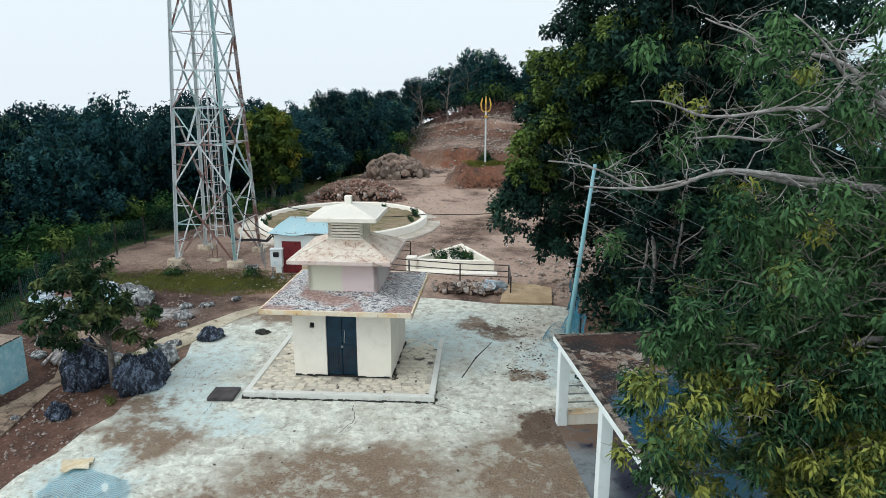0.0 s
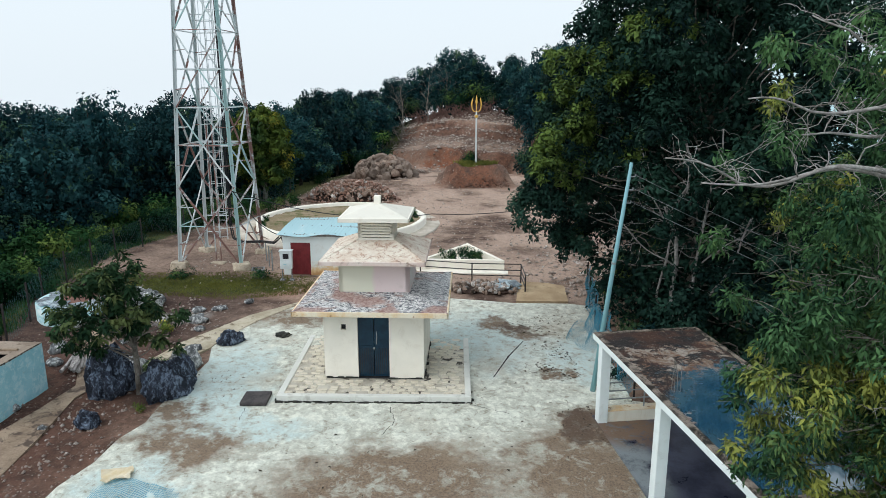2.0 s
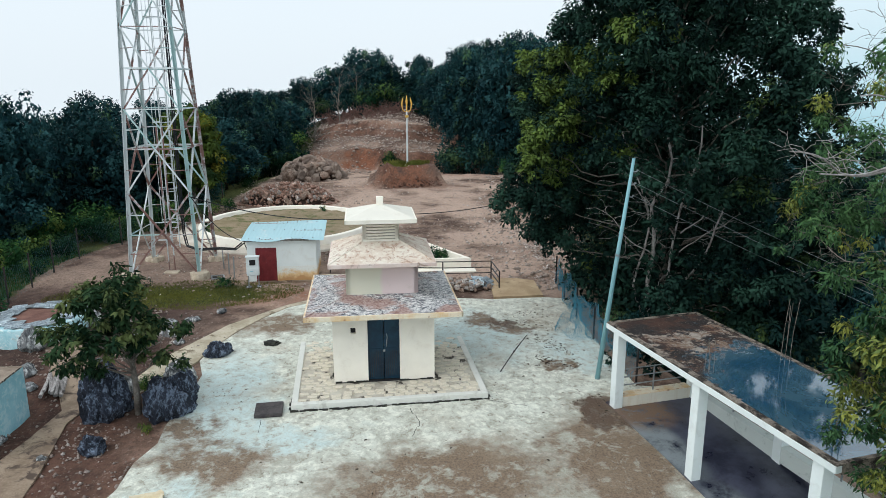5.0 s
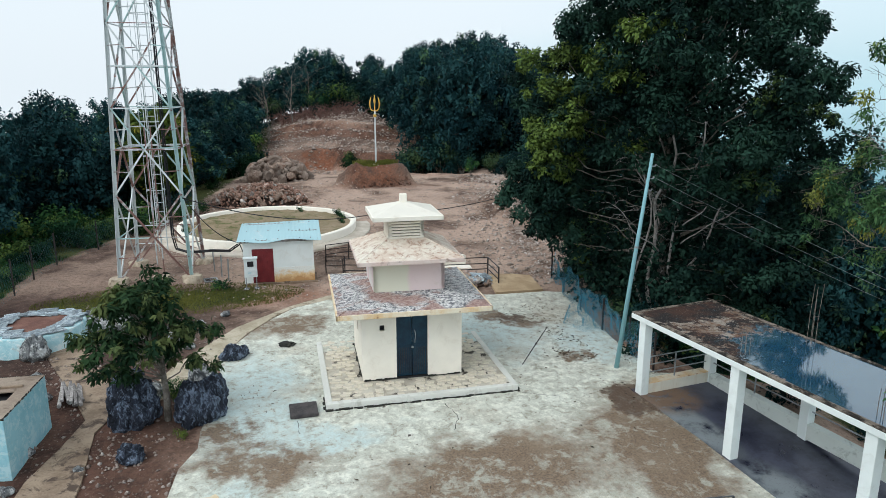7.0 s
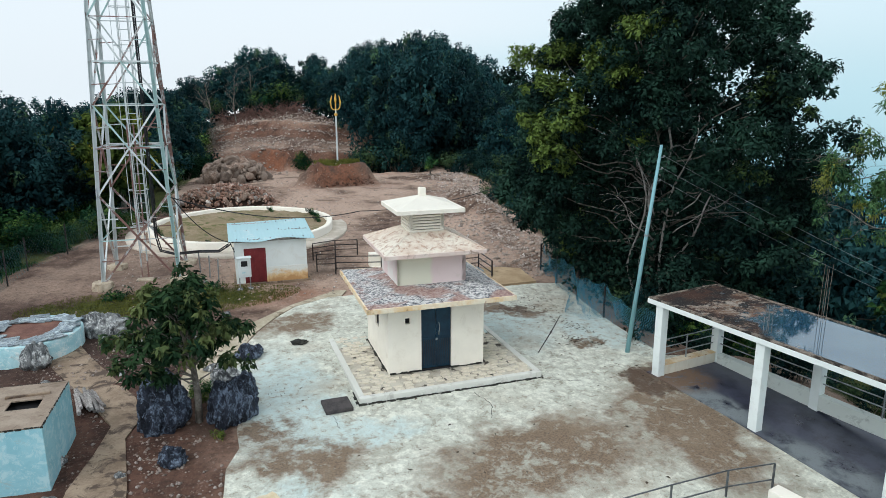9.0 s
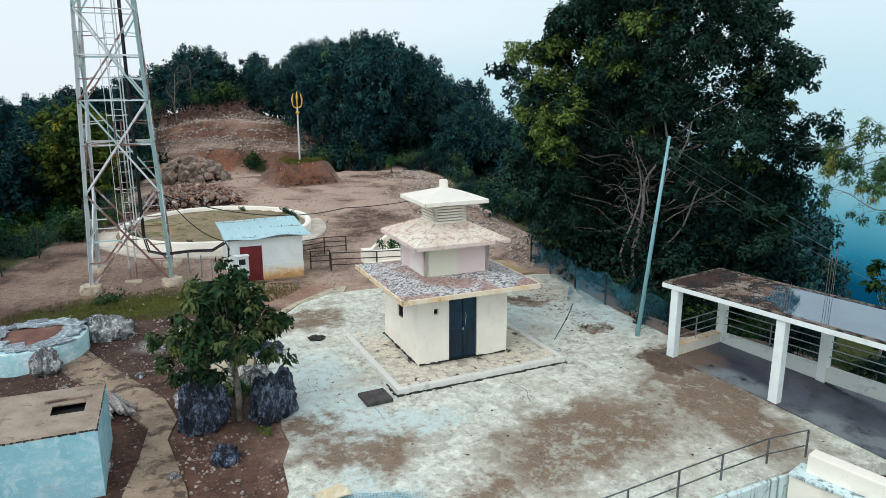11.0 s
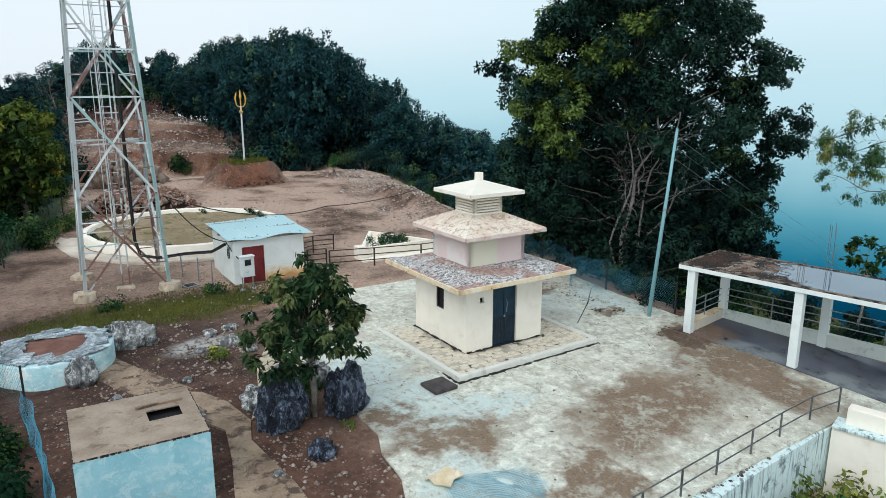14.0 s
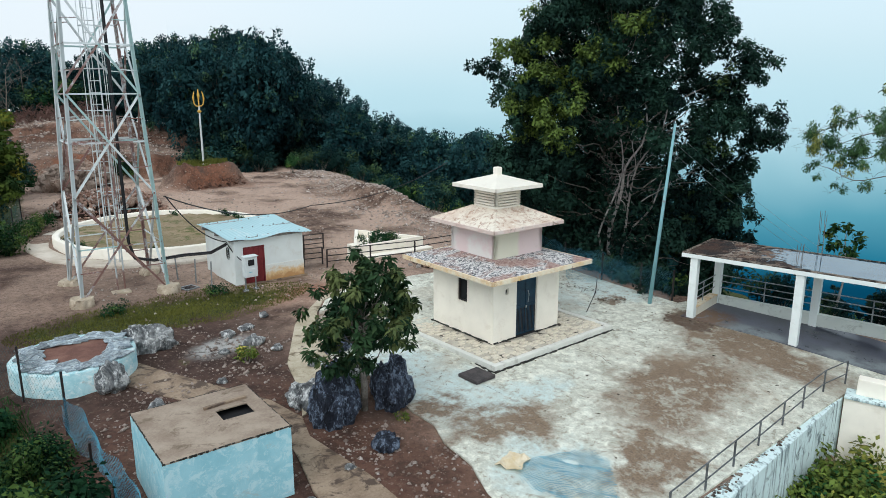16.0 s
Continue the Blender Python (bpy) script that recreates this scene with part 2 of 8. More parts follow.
def make_limewash(name, base, dirt, amount=0.5, drip=True):
    """Lime-washed plaster: faint clouds, run-off streaks, splashes near the foot come from the object's own height."""
    k = Nodes(name, 0.88, 0, 0.25)
    mp = k.n("ShaderNodeMapping")
    mp.inputs["Scale"].default_value = (7, 7, 0.6)
    k.ln(k.co, mp.inputs[0])
    cloud, run, fine = k.noise(1.4, 6), k.noise(1.0, 5, 0.65, co=mp.outputs[0]), k.noise(35, 3)
    c = k.mix(k.ramp(cloud, 0.3, 0.7), base, tuple(v * 0.93 for v in base))
    if drip:
        c = k.mix(k.math("MULTIPLY", k.ramp(run, 0.50, 0.66), amount), c, dirt)
    c = k.mix(k.math("MULTIPLY", k.ramp(k.noise(2.6, 7, 0.7, warp=0.5), 0.53, 0.68), amount), c, dirt)
    k.color(c)
    k.bump(k.math("ADD", fine, cloud), 0.004, 0.5)
    return k.m


def make_soiled():
    """Lime wash soiled orange by splashing rust-red earth, in a ragged band."""
    k = Nodes("rust_soiled_plaster", 0.9, 0, 0.2)
    sp = k.n("ShaderNodeSeparateXYZ")
    k.ln(k.co, sp.inputs[0])
    cloud, fine = k.noise(1.6, 7, 0.68, warp=0.4), k.noise(24, 4, 0.7)
    rise = k.math("ADD", k.math("MULTIPLY", cloud, 0.9), k.math("MULTIPLY", sp.outputs[2], -0.75))
    c = k.mix(k.ramp(rise, 0.02, 0.22), (0.79, 0.81, 0.76), (0.74, 0.53, 0.28))
    c = k.mix(k.math("MULTIPLY", k.ramp(rise, 0.20, 0.34), 0.85), c, (0.50, 0.27, 0.11))
    c = k.mix(k.math("MULTIPLY", k.ramp(fine, 0.52, 0.66), 0.3), c, (0.36, 0.22, 0.12))
    k.color(c)
    k.bump(k.math("ADD", fine, cloud), 0.004, 0.6)
    return k.m


def make_roof_wash(name, red=(0.30, 0.15, 0.11), bare=0.0, dark=(0.085, 0.09, 0.105)):
    """Roof slab whose lime wash is worn: white brush strokes over dark mould, reddish silt in places."""
    k = Nodes(name, 0.9, 0, 0.2)
    mp = k.n("ShaderNodeMapping")
    mp.inputs["Rotation"].default_value = (0, 0, radians(38))
    mp.inputs["Scale"].default_value = (4.2, 6.6, 4.2)
    k.ln(k.co, mp.inputs[0])
    stroke, big, fine = k.noise(2.3, 10, 0.80, co=mp.outputs[0], warp=0.9), k.noise(0.8, 5, 0.65, warp=0.6), k.noise(26, 3)
    c = k.mix(k.ramp(stroke, 0.50 - bare, 0.62 - bare), dark, (0.72, 0.71, 0.69))
    c = k.mix(k.math("MULTIPLY", k.ramp(big, 0.47, 0.60), 0.7), c, red)
    c = k.mix(k.math("MULTIPLY", k.ramp(fine, 0.55, 0.7), 0.35), c, (0.10, 0.09, 0.09))
    k.color(c)
    k.bump(k.math("ADD", stroke, k.math("MULTIPLY", fine, 0.4)), 0.008, 0.7)
    return k.m


def make_mossy_roof():
    """Flat concrete roof: pale worn screed, rust-brown silt, ragged black algae, and rain water where the slab dips,
    its sky reflection tinted into the colour.
    """
    k = Nodes("wet_roof_slab", 0.9, 0, 0.5)
    big, mid, fine = k.noise(0.8, 5, 0.62, warp=0.5), k.noise(2.6, 8, 0.74, warp=0.5), k.noise(30, 5, 0.75)
    rag = k.noise(2.8, 10, 0.78, warp=0.35)
    c = k.mix(k.ramp(mid, 0.42, 0.58), (0.165, 0.105, 0.070), (0.34, 0.30, 0.255))
    c = k.mix(k.math("MULTIPLY", k.ramp(k.noise(1.5, 8, 0.74, warp=0.6), 0.52, 0.60), 0.85), c, (0.165, 0.075, 0.035))
    bias = k.math("MAXIMUM", k.blob(k.co, 1.9, -4.3, 1.5, 1.0, -20, 1.2), k.math("MAXIMUM", k.blob(k.co, 1.3, -0.55, 1.1, 0.5, 0, 1.2), k.blob(k.co, 0.6, -6.4, 0.55, 1.3, 0, 1.2)))
    alg = k.ramp(k.math("ADD", k.math("ADD", k.math("MULTIPLY", big, 0.35), k.math("MULTIPLY", rag, 0.65)), k.math("MULTIPLY", bias, 0.16)), 0.485, 0.515)
    c = k.mix(alg, c, k.mix(k.ramp(k.noise(1.3, 6, 0.7), 0.42, 0.58), (0.055, 0.024, 0.014), (0.010, 0.008, 0.008)))
    c = k.mix(k.math("MULTIPLY", k.ramp(fine, 0.54, 0.66), 0.75), c, (0.035, 0.028, 0.026))
    c = k.mix(k.math("MULTIPLY", k.ramp(fine, 0.42, 0.34), 0.45), c, (0.52, 0.48, 0.43))
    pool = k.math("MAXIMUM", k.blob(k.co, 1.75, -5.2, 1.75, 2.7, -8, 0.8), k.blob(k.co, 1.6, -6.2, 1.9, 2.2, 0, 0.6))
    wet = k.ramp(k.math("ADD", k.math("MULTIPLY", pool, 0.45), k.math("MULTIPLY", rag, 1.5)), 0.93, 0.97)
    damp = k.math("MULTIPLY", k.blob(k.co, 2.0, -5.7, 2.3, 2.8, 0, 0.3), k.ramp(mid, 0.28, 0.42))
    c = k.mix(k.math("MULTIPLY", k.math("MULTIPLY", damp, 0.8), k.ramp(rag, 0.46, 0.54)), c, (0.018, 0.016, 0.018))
    # blue of the reflected sky is mixed into the water's base colour
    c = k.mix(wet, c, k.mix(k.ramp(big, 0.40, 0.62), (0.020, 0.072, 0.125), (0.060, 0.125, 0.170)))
    k.color(c)
    k.ln(k.math("ADD", 0.5, k.math("MULTIPLY", wet, 0.5)), k.b.inputs["Specular IOR Level"])
    k.ln(k.math("ADD", 1.45, k.math("MULTIPLY", wet, 0.40)), k.b.inputs["IOR"])
    k.rough(k.math("SUBTRACT", 0.92, k.math("MAXIMUM", k.math("MULTIPLY", damp, 0.50), k.math("MULTIPLY", wet, 0.87))))
    k.bump(k.math("MULTIPLY", k.math("SUBTRACT", 1.0, k.math("MAXIMUM", wet, damp)), k.math("ADD", mid, fine)), 0.014, 0.8)
    return k.m


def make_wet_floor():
    """Smooth damp screed under a roof: dark, paler in patches near the open front; its reflected blue-purple is put
    into the colour.
    """
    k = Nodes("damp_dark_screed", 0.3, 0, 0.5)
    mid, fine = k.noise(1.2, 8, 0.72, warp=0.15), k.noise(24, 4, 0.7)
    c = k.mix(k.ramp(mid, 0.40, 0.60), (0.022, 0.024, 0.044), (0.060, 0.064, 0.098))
    # paler patches along the open front
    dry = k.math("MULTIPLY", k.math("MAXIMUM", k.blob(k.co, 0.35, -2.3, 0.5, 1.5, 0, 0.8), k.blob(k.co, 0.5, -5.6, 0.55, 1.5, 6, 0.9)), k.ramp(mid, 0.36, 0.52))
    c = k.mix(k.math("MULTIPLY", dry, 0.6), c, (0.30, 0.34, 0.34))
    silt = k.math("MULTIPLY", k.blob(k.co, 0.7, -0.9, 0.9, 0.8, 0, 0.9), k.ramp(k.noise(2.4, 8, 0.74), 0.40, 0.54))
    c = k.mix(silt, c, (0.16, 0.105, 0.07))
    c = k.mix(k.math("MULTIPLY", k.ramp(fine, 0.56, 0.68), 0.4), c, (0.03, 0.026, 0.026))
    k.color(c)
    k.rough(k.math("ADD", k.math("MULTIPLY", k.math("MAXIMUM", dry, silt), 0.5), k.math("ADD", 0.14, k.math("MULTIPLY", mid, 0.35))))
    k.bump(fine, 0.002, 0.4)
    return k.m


def make_mossy_edge():
    """Concrete edge under black moss, with the grey showing through in places."""
    k = Nodes("mossy_roof_edge", 0.95, 0, 0.2)
    a, f = k.noise(3.2, 9, 0.76, warp=0.5), k.noise(26, 4, 0.7)
    c = k.mix(k.ramp(a, 0.44, 0.56), (0.26, 0.22, 0.18), (0.030, 0.026, 0.022))
    k.color(k.mix(k.math("MULTIPLY", k.ramp(f, 0.5, 0.64), 0.6), c, (0.015, 0.013, 0.012)))
    k.bump(k.math("ADD", a, f), 0.02, 0.9)
    return k.m


def make_rock(name, dark, mid_c, light, grain=3.4):
    k = Nodes(name, 0.85, 0, 0.3)
    mp = k.n("ShaderNodeMapping")
    mp.inputs["Scale"].default_value = (1, 1, 0.55)
    k.ln(k.co, mp.inputs[0])
    k.co = mp.outputs[0]
    a, f = k.noise(2.2, 8, 0.72, warp=0.6), k.noise(18, 5, 0.7)
    v = k.n("ShaderNodeTexVoronoi")
    v.feature = "DISTANCE_TO_EDGE"
    v.inputs["Scale"].default_value = 5
    k.ln(k.co, v.inputs["Vector"])
    c = k.mix(k.ramp(a, 0.32, 0.62), dark, mid_c)
    c = k.mix(k.ramp(k.math("ADD", k.math("MULTIPLY", k.noise(grain, 10, 0.78, warp=0.5), 0.7), k.math("MULTIPLY", a, 0.3)), 0.49, 0.58), c, light)
    k.color(c)
    k.bump(k.math("ADD", k.math("MULTIPLY", k.ramp(v.outputs["Distance"], 0.0, 0.12), 0.4), k.math("ADD", a, f)), 0.05, 0.9)
    return k.m


def make_rusty(name, paint, rust, amount):
    k = Nodes(name, 0.55, 0.1, 0.4)
    a, f = k.noise(0.9, 4), k.noise(9, 5, 0.7)
    m = k.ramp(k.math("ADD", k.math("MULTIPLY", a, 0.7), k.math("MULTIPLY", f, 0.3)), 0.62 - amount, 0.72 - amount)
    k.color(k.mix(m, paint, rust))
    k.bump(f, 0.002, 0.4)
    return k.m


EARTH = make_ground()
CONCRETE = make_concrete()
WHITE = make_limewash("white_limewash", (0.93, 0.88, 0.77), (0.64, 0.56, 0.44), 0.25, False)
PAVWHITE = make_limewash("bluish_white_wash", (0.80, 0.86, 0.845), (0.56, 0.58, 0.54), 0.3, False)
CAPWASH = make_limewash("cap_wash", (0.80, 0.765, 0.67), (0.60, 0.54, 0.44), 0.35, False)
CREAM = make_limewash("cream_wash", (0.78, 0.75, 0.64), (0.60, 0.50, 0.36), 0.3)


def make_two_tone():
    """The middle tier: cream at one half of the front, pink at the other, blending where the brush stopped."""
    k = Nodes("cream_and_pink_wash", 0.88, 0, 0.25)
    s = k.n("ShaderNodeSeparateXYZ")
    k.ln(k.co, s.inputs[0])
    m = k.ramp(k.math("ADD", s.outputs["X"], k.math("MULTIPLY", k.math("SUBTRACT", k.noise(3.0, 4), 0.5), 0.25)), -0.10, 0.06)
    side = k.ramp(s.outputs["Y"], -1.0, -0.9)
    c = k.mix(k.math("MAXIMUM", m, side), (0.76, 0.74, 0.60), (0.78, 0.64, 0.62))
    c = k.mix(k.math("MULTIPLY", side, k.ramp(k.noise(1.6, 5), 0.35, 0.6)), c, (0.80, 0.76, 0.72))
    k.color(k.mix(k.math("MULTIPLY", k.ramp(k.noise(2.6, 7, 0.7), 0.58, 0.72), 0.3), c, (0.55, 0.46, 0.38)))
    k.bump(k.noise(35, 3), 0.004, 0.5)
    return k.m


PINK = make_two_tone()


def make_aqua(name, base, pale, deep, soil):
    """Thin aqua wash brushed on in clouds, paler where it has worn, with a few soiled runs."""
    k = Nodes(name, 0.88, 0, 0.25)
    a, b, f = k.noise(1.5, 8, 0.72, warp=0.8), k.noise(4.0, 9, 0.78, warp=0.6), k.noise(30, 4, 0.7)
    c = k.mix(k.ramp(a, 0.36, 0.62), deep, base)
    c = k.mix(k.math("MULTIPLY", k.ramp(b, 0.48, 0.60), 0.8), c, pale)
    c = k.mix(k.math("MULTIPLY", k.ramp(k.noise(2.2, 9, 0.76, warp=0.9), 0.57, 0.66), 0.65), c, soil)
    k.color(k.mix(k.math("MULTIPLY", k.ramp(f, 0.58, 0.7), 0.3), c, soil))
    k.bump(k.math("ADD", b, f), 0.006, 0.6)
    return k.m


AQUA = make_aqua("aqua_wash", (0.36, 0.63, 0.70), (0.54, 0.73, 0.76), (0.29, 0.56, 0.64), (0.40, 0.50, 0.50))
PALEAQUA = make_aqua("pale_aqua_wash", (0.48, 0.68, 0.71), (0.74, 0.79, 0.77), (0.33, 0.56, 0.61), (0.36, 0.39, 0.37))
STAINED = make_limewash("stained_white_wash", (0.66, 0.79, 0.79), (0.09, 0.13, 0.14), 0.85)
GRIMY = make_limewash("grimy_grey_wash", (0.66, 0.71, 0.67), (0.26, 0.29, 0.26), 0.55, False)
HUTWALL = make_limewash("hut_wash", (0.80, 0.85, 0.83), (0.62, 0.60, 0.52), 0.28, False)
OCHRE = plain("ochre_stained_edge", (0.80, 0.73, 0.58), (0.70, 0.49, 0.25), 2.6, 0.85, 0.006, (0.32, 0.17, 0.09), (0.57, 0.66))
ROOFWASH = make_roof_wash("worn_roof_wash", (0.32, 0.17, 0.13), 0.065)


def make_cream_roof():
    """Middle roof: cream wash rubbed thin, rust-brown scabs and dark specks, paler brush marks."""
    k = Nodes("worn_cream_roof_wash", 0.9, 0, 0.2)
    big, mid, fine = k.noise(1.1, 5, 0.62, warp=0.5), k.noise(4.5, 10, 0.78, warp=0.7), k.noise(26, 4, 0.7)
    c = k.mix(k.ramp(big, 0.36, 0.62), (0.66, 0.55, 0.45), (0.76, 0.70, 0.60))
    c = k.mix(k.math("MULTIPLY", k.ramp(mid, 0.50, 0.60), 0.75), c, (0.44, 0.27, 0.19))
    c = k.mix(k.math("MULTIPLY", k.ramp(mid, 0.43, 0.36), 0.8), c, (0.82, 0.78, 0.70))
    c = k.mix(k.math("MULTIPLY", k.ramp(k.math("ADD", k.math("MULTIPLY", mid, 0.5), k.math("MULTIPLY", fine, 0.5)), 0.55, 0.62), 0.7), c, (0.16, 0.11, 0.09))
    k.color(c)
    k.bump(k.math("ADD", mid, fine), 0.008, 0.7)
    return k.m


ROOFPINK = make_cream_roof()
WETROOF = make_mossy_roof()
PAVER = plain("paver_stone", (0.60, 0.545, 0.43), (0.76, 0.70, 0.58), 6.0, 0.9, 0.006, (0.40, 0.34, 0.26), (0.56, 0.7))
JOINT = plain("sandy_joint", (0.40, 0.36, 0.29), (0.60, 0.56, 0.47), 1.6, 0.95, 0.006, (0.075, 0.065, 0.052), (0.55, 0.63))
MOSS = plain("black_moss", (0.018, 0.02, 0.018), (0.05, 0.05, 0.04), 6.0, 0.95, 0.02)
DOORTEAL = plain("teal_painted_steel", (0.003, 0.022, 0.046), (0.007, 0.042, 0.075), 4.0, 0.40, 0.002)
# near-black colour, mostly standing in for shade inside openings
DARK = plain("dark_hollow", (0.012, 0.013, 0.015), (0.02, 0.02, 0.022), 3.0, 0.9)
REDDOOR = plain("red_painted_door", (0.13, 0.014, 0.018), (0.20, 0.026, 0.030), 3.0, 0.5, 0.003)
BLUETIN = make_rusty("blue_roof_sheet", (0.40, 0.60, 0.64), (0.60, 0.68, 0.68), 0.08)
STEEL = plain("dull_steel", (0.24, 0.26, 0.27), (0.38, 0.40, 0.41), 6.0, 0.42, 0.001, metal=0.6)
GALV = make_rusty("galvanised_steel", (0.62, 0.66, 0.66), (0.30, 0.115, 0.075), 0.03)
GALVRED = make_rusty("primer_red_steel", (0.56, 0.60, 0.60), (0.24, 0.135, 0.115), 0.20)
GALVGREEN = make_rusty("greenish_steel", (0.40, 0.55, 0.54), (0.34, 0.17, 0.12), 0.02)
RAILSTEEL = plain("tarnished_rail_steel", (0.09, 0.10, 0.11), (0.20, 0.21, 0.22), 6.0, 0.35, 0.001, metal=0.6)
BLACKIRON = plain("black_painted_iron", (0.014, 0.014, 0.016), (0.04, 0.03, 0.026), 8.0, 0.5, 0.001)
CABLE = plain("black_cable", (0.010, 0.010, 0.012), (0.02, 0.02, 0.022), 8.0, 0.5, 0.001)
POLEPAINT = make_rusty("teal_painted_pole", (0.22, 0.42, 0.46), (0.42, 0.45, 0.44), 0.08)
OCHREPAD = plain("ochre_screed", (0.36, 0.255, 0.145), (0.50, 0.375, 0.23), 1.2, 0.9, 0.008, (0.22, 0.15, 0.085), (0.55, 0.68), fine=18.0)
PATHPALE = plain("pale_stained_screed", (0.34, 0.29, 0.20), (0.52, 0.46, 0.35), 1.3, 0.9, 0.008, (0.17, 0.135, 0.085), (0.54, 0.66), fine=18.0)
BROWNSLAB = plain("brown_concrete", (0.19, 0.135, 0.092), (0.34, 0.26, 0.185), 1.2, 0.9, 0.008, (0.085, 0.06, 0.045), (0.50, 0.62), fine=18.0)
FOOTING = plain("rough_footing_concrete", (0.40, 0.33, 0.24), (0.56, 0.48, 0.37), 3.0, 0.9, 0.01, (0.22, 0.16, 0.11), (0.55, 0.7))
CLOD = plain("dark_earth_clod", (0.085, 0.042, 0.030), (0.20, 0.112, 0.076), 2.0, 0.95, 0.04, vary=0.7)
KERB = make_limewash("pale_kerb_wash", (0.72, 0.72, 0.66), (0.36, 0.34, 0.30), 0.55, False)
TANKTOP = plain("tank_top_screed", (0.24, 0.185, 0.14), (0.36, 0.295, 0.23), 1.4, 0.9, 0.006, (0.16, 0.12, 0.085), (0.54, 0.68), fine=25.0)
SLATE = plain("pale_slate", (0.16, 0.20, 0.24), (0.47, 0.54, 0.56), 5.0, 0.8, 0.006, (0.13, 0.14, 0.16), (0.54, 0.66), vary=0.8)
KARST = make_rock("dark_karst_rock", (0.006, 0.008, 0.014), (0.035, 0.044, 0.068), (0.20, 0.25, 0.33), 9.0)
PALEROCK = make_rock("pale_weathered_rock", (0.030, 0.034, 0.040), (0.27, 0.28, 0.28), (0.70, 0.71, 0.70), 5.0)
RUBBLE = plain("rubble_stone", (0.16, 0.112, 0.085), (0.37, 0.285, 0.225), 1.6, 0.9, 0.03, (0.15, 0.085, 0.06), (0.50, 0.64), vary=0.9)
PALESTONE = plain("pale_rubble_stone", (0.30, 0.27, 0.25), (0.56, 0.51, 0.46), 2.0, 0.9, 0.03, (0.16, 0.12, 0.10), (0.52, 0.66), vary=0.8)
# darker copy of the bark with the forest's shade in its colour
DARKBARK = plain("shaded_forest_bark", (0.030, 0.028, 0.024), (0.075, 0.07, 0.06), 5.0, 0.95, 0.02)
# dark core colour stands in for the shade between heaped stones
GAPS = plain("rubble_gap_shade", (0.035, 0.022, 0.017), (0.075, 0.048, 0.036), 3.0, 0.95, 0.03)
BOULDER = plain("buff_boulder_stone", (0.17, 0.125, 0.10), (0.33, 0.265, 0.215), 0.8, 0.9, 0.03, (0.15, 0.10, 0.075), (0.55, 0.68), vary=0.6)
REDRUBBLE = plain("reddish_rubble", (0.24, 0.13, 0.095), (0.38, 0.26, 0.20), 1.3, 0.9, 0.03, (0.52, 0.47, 0.42), (0.54, 0.66), vary=0.9)
GRAVEL = plain("loose_stone", (0.20, 0.155, 0.125), (0.44, 0.37, 0.32), 2.5, 0.95, 0.01, (0.62, 0.57, 0.53), (0.55, 0.64), fine=7.0)
YARDSTONE = plain("soil_caked_stone", (0.16, 0.12, 0.10), (0.36, 0.30, 0.26), 2.5, 0.95, 0.01, (0.50, 0.46, 0.43), (0.56, 0.66), fine=7.0)
BARK = plain("grey_bark", (0.10, 0.085, 0.07), (0.24, 0.22, 0.19), 5.0, 0.95, 0.02, (0.36, 0.35, 0.33), (0.55, 0.7))
PALEBARK = plain("pale_bark", (0.22, 0.20, 0.185), (0.44, 0.42, 0.40), 7.0, 0.95, 0.015, (0.10, 0.09, 0.08), (0.55, 0.7))
TWIG = plain("reddish_twig", (0.10, 0.055, 0.045), (0.20, 0.12, 0.10), 4.0, 0.95, 0.01)
GOLD = plain("gold_paint", (0.60, 0.36, 0.05), (0.72, 0.46, 0.10), 6.0, 0.4, 0.001, metal=0.35)
# teal of the hazy distance is put into the forest's leaf colour
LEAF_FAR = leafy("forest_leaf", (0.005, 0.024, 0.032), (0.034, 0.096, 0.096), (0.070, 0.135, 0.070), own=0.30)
# its tip colour stands for sunlight on one side of the large crown
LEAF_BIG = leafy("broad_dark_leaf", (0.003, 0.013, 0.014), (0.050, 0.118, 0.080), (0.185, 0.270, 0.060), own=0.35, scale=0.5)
LEAF_NEAR = leafy("long_drooping_leaf", (0.016, 0.048, 0.026), (0.105, 0.200, 0.075), (0.270, 0.285, 0.062), own=0.5, tips=0.05)
LEAF_SMALL = leafy("glossy_small_tree_leaf", (0.010, 0.032, 0.018), (0.068, 0.132, 0.052), (0.165, 0.205, 0.075), own=0.45)
# sunlight on the crown is put into the yellow-green leaf tones
LEAF_OLIVE = leafy("sunlit_olive_leaf", (0.020, 0.045, 0.016), (0.10, 0.14, 0.025), (0.27, 0.25, 0.035), own=0.12, scale=0.6)
LEAF_SHRUB = leafy("shrub_leaf", (0.005, 0.026, 0.014), (0.030, 0.090, 0.034), (0.095, 0.16, 0.04))
LEAF_MID = leafy("bramble_leaf", (0.014, 0.050, 0.018), (0.055, 0.135, 0.038), (0.15, 0.21, 0.05))
# the slope's shade and misty teal are put into this leaf colour
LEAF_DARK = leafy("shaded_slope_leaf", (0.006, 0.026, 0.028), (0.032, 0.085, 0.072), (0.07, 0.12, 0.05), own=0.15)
LEAF_LIGHT = leafy("light_slope_leaf", (0.075, 0.125, 0.030), (0.23, 0.29, 0.055), (0.42, 0.38, 0.09))
LEAF_GOLD = leafy("yellowing_leaf", (0.022, 0.045, 0.018), (0.075, 0.105, 0.026), (0.17, 0.15, 0.03), own=0.15)
NETBLUE = plain("blue_plastic_net", (0.07, 0.26, 0.38), (0.13, 0.37, 0.48), 3.0, 0.6)
NETGREY = plain("galvanised_chain_link", (0.035, 0.11, 0.115), (0.07, 0.17, 0.175), 3.0, 0.5, metal=0.2)
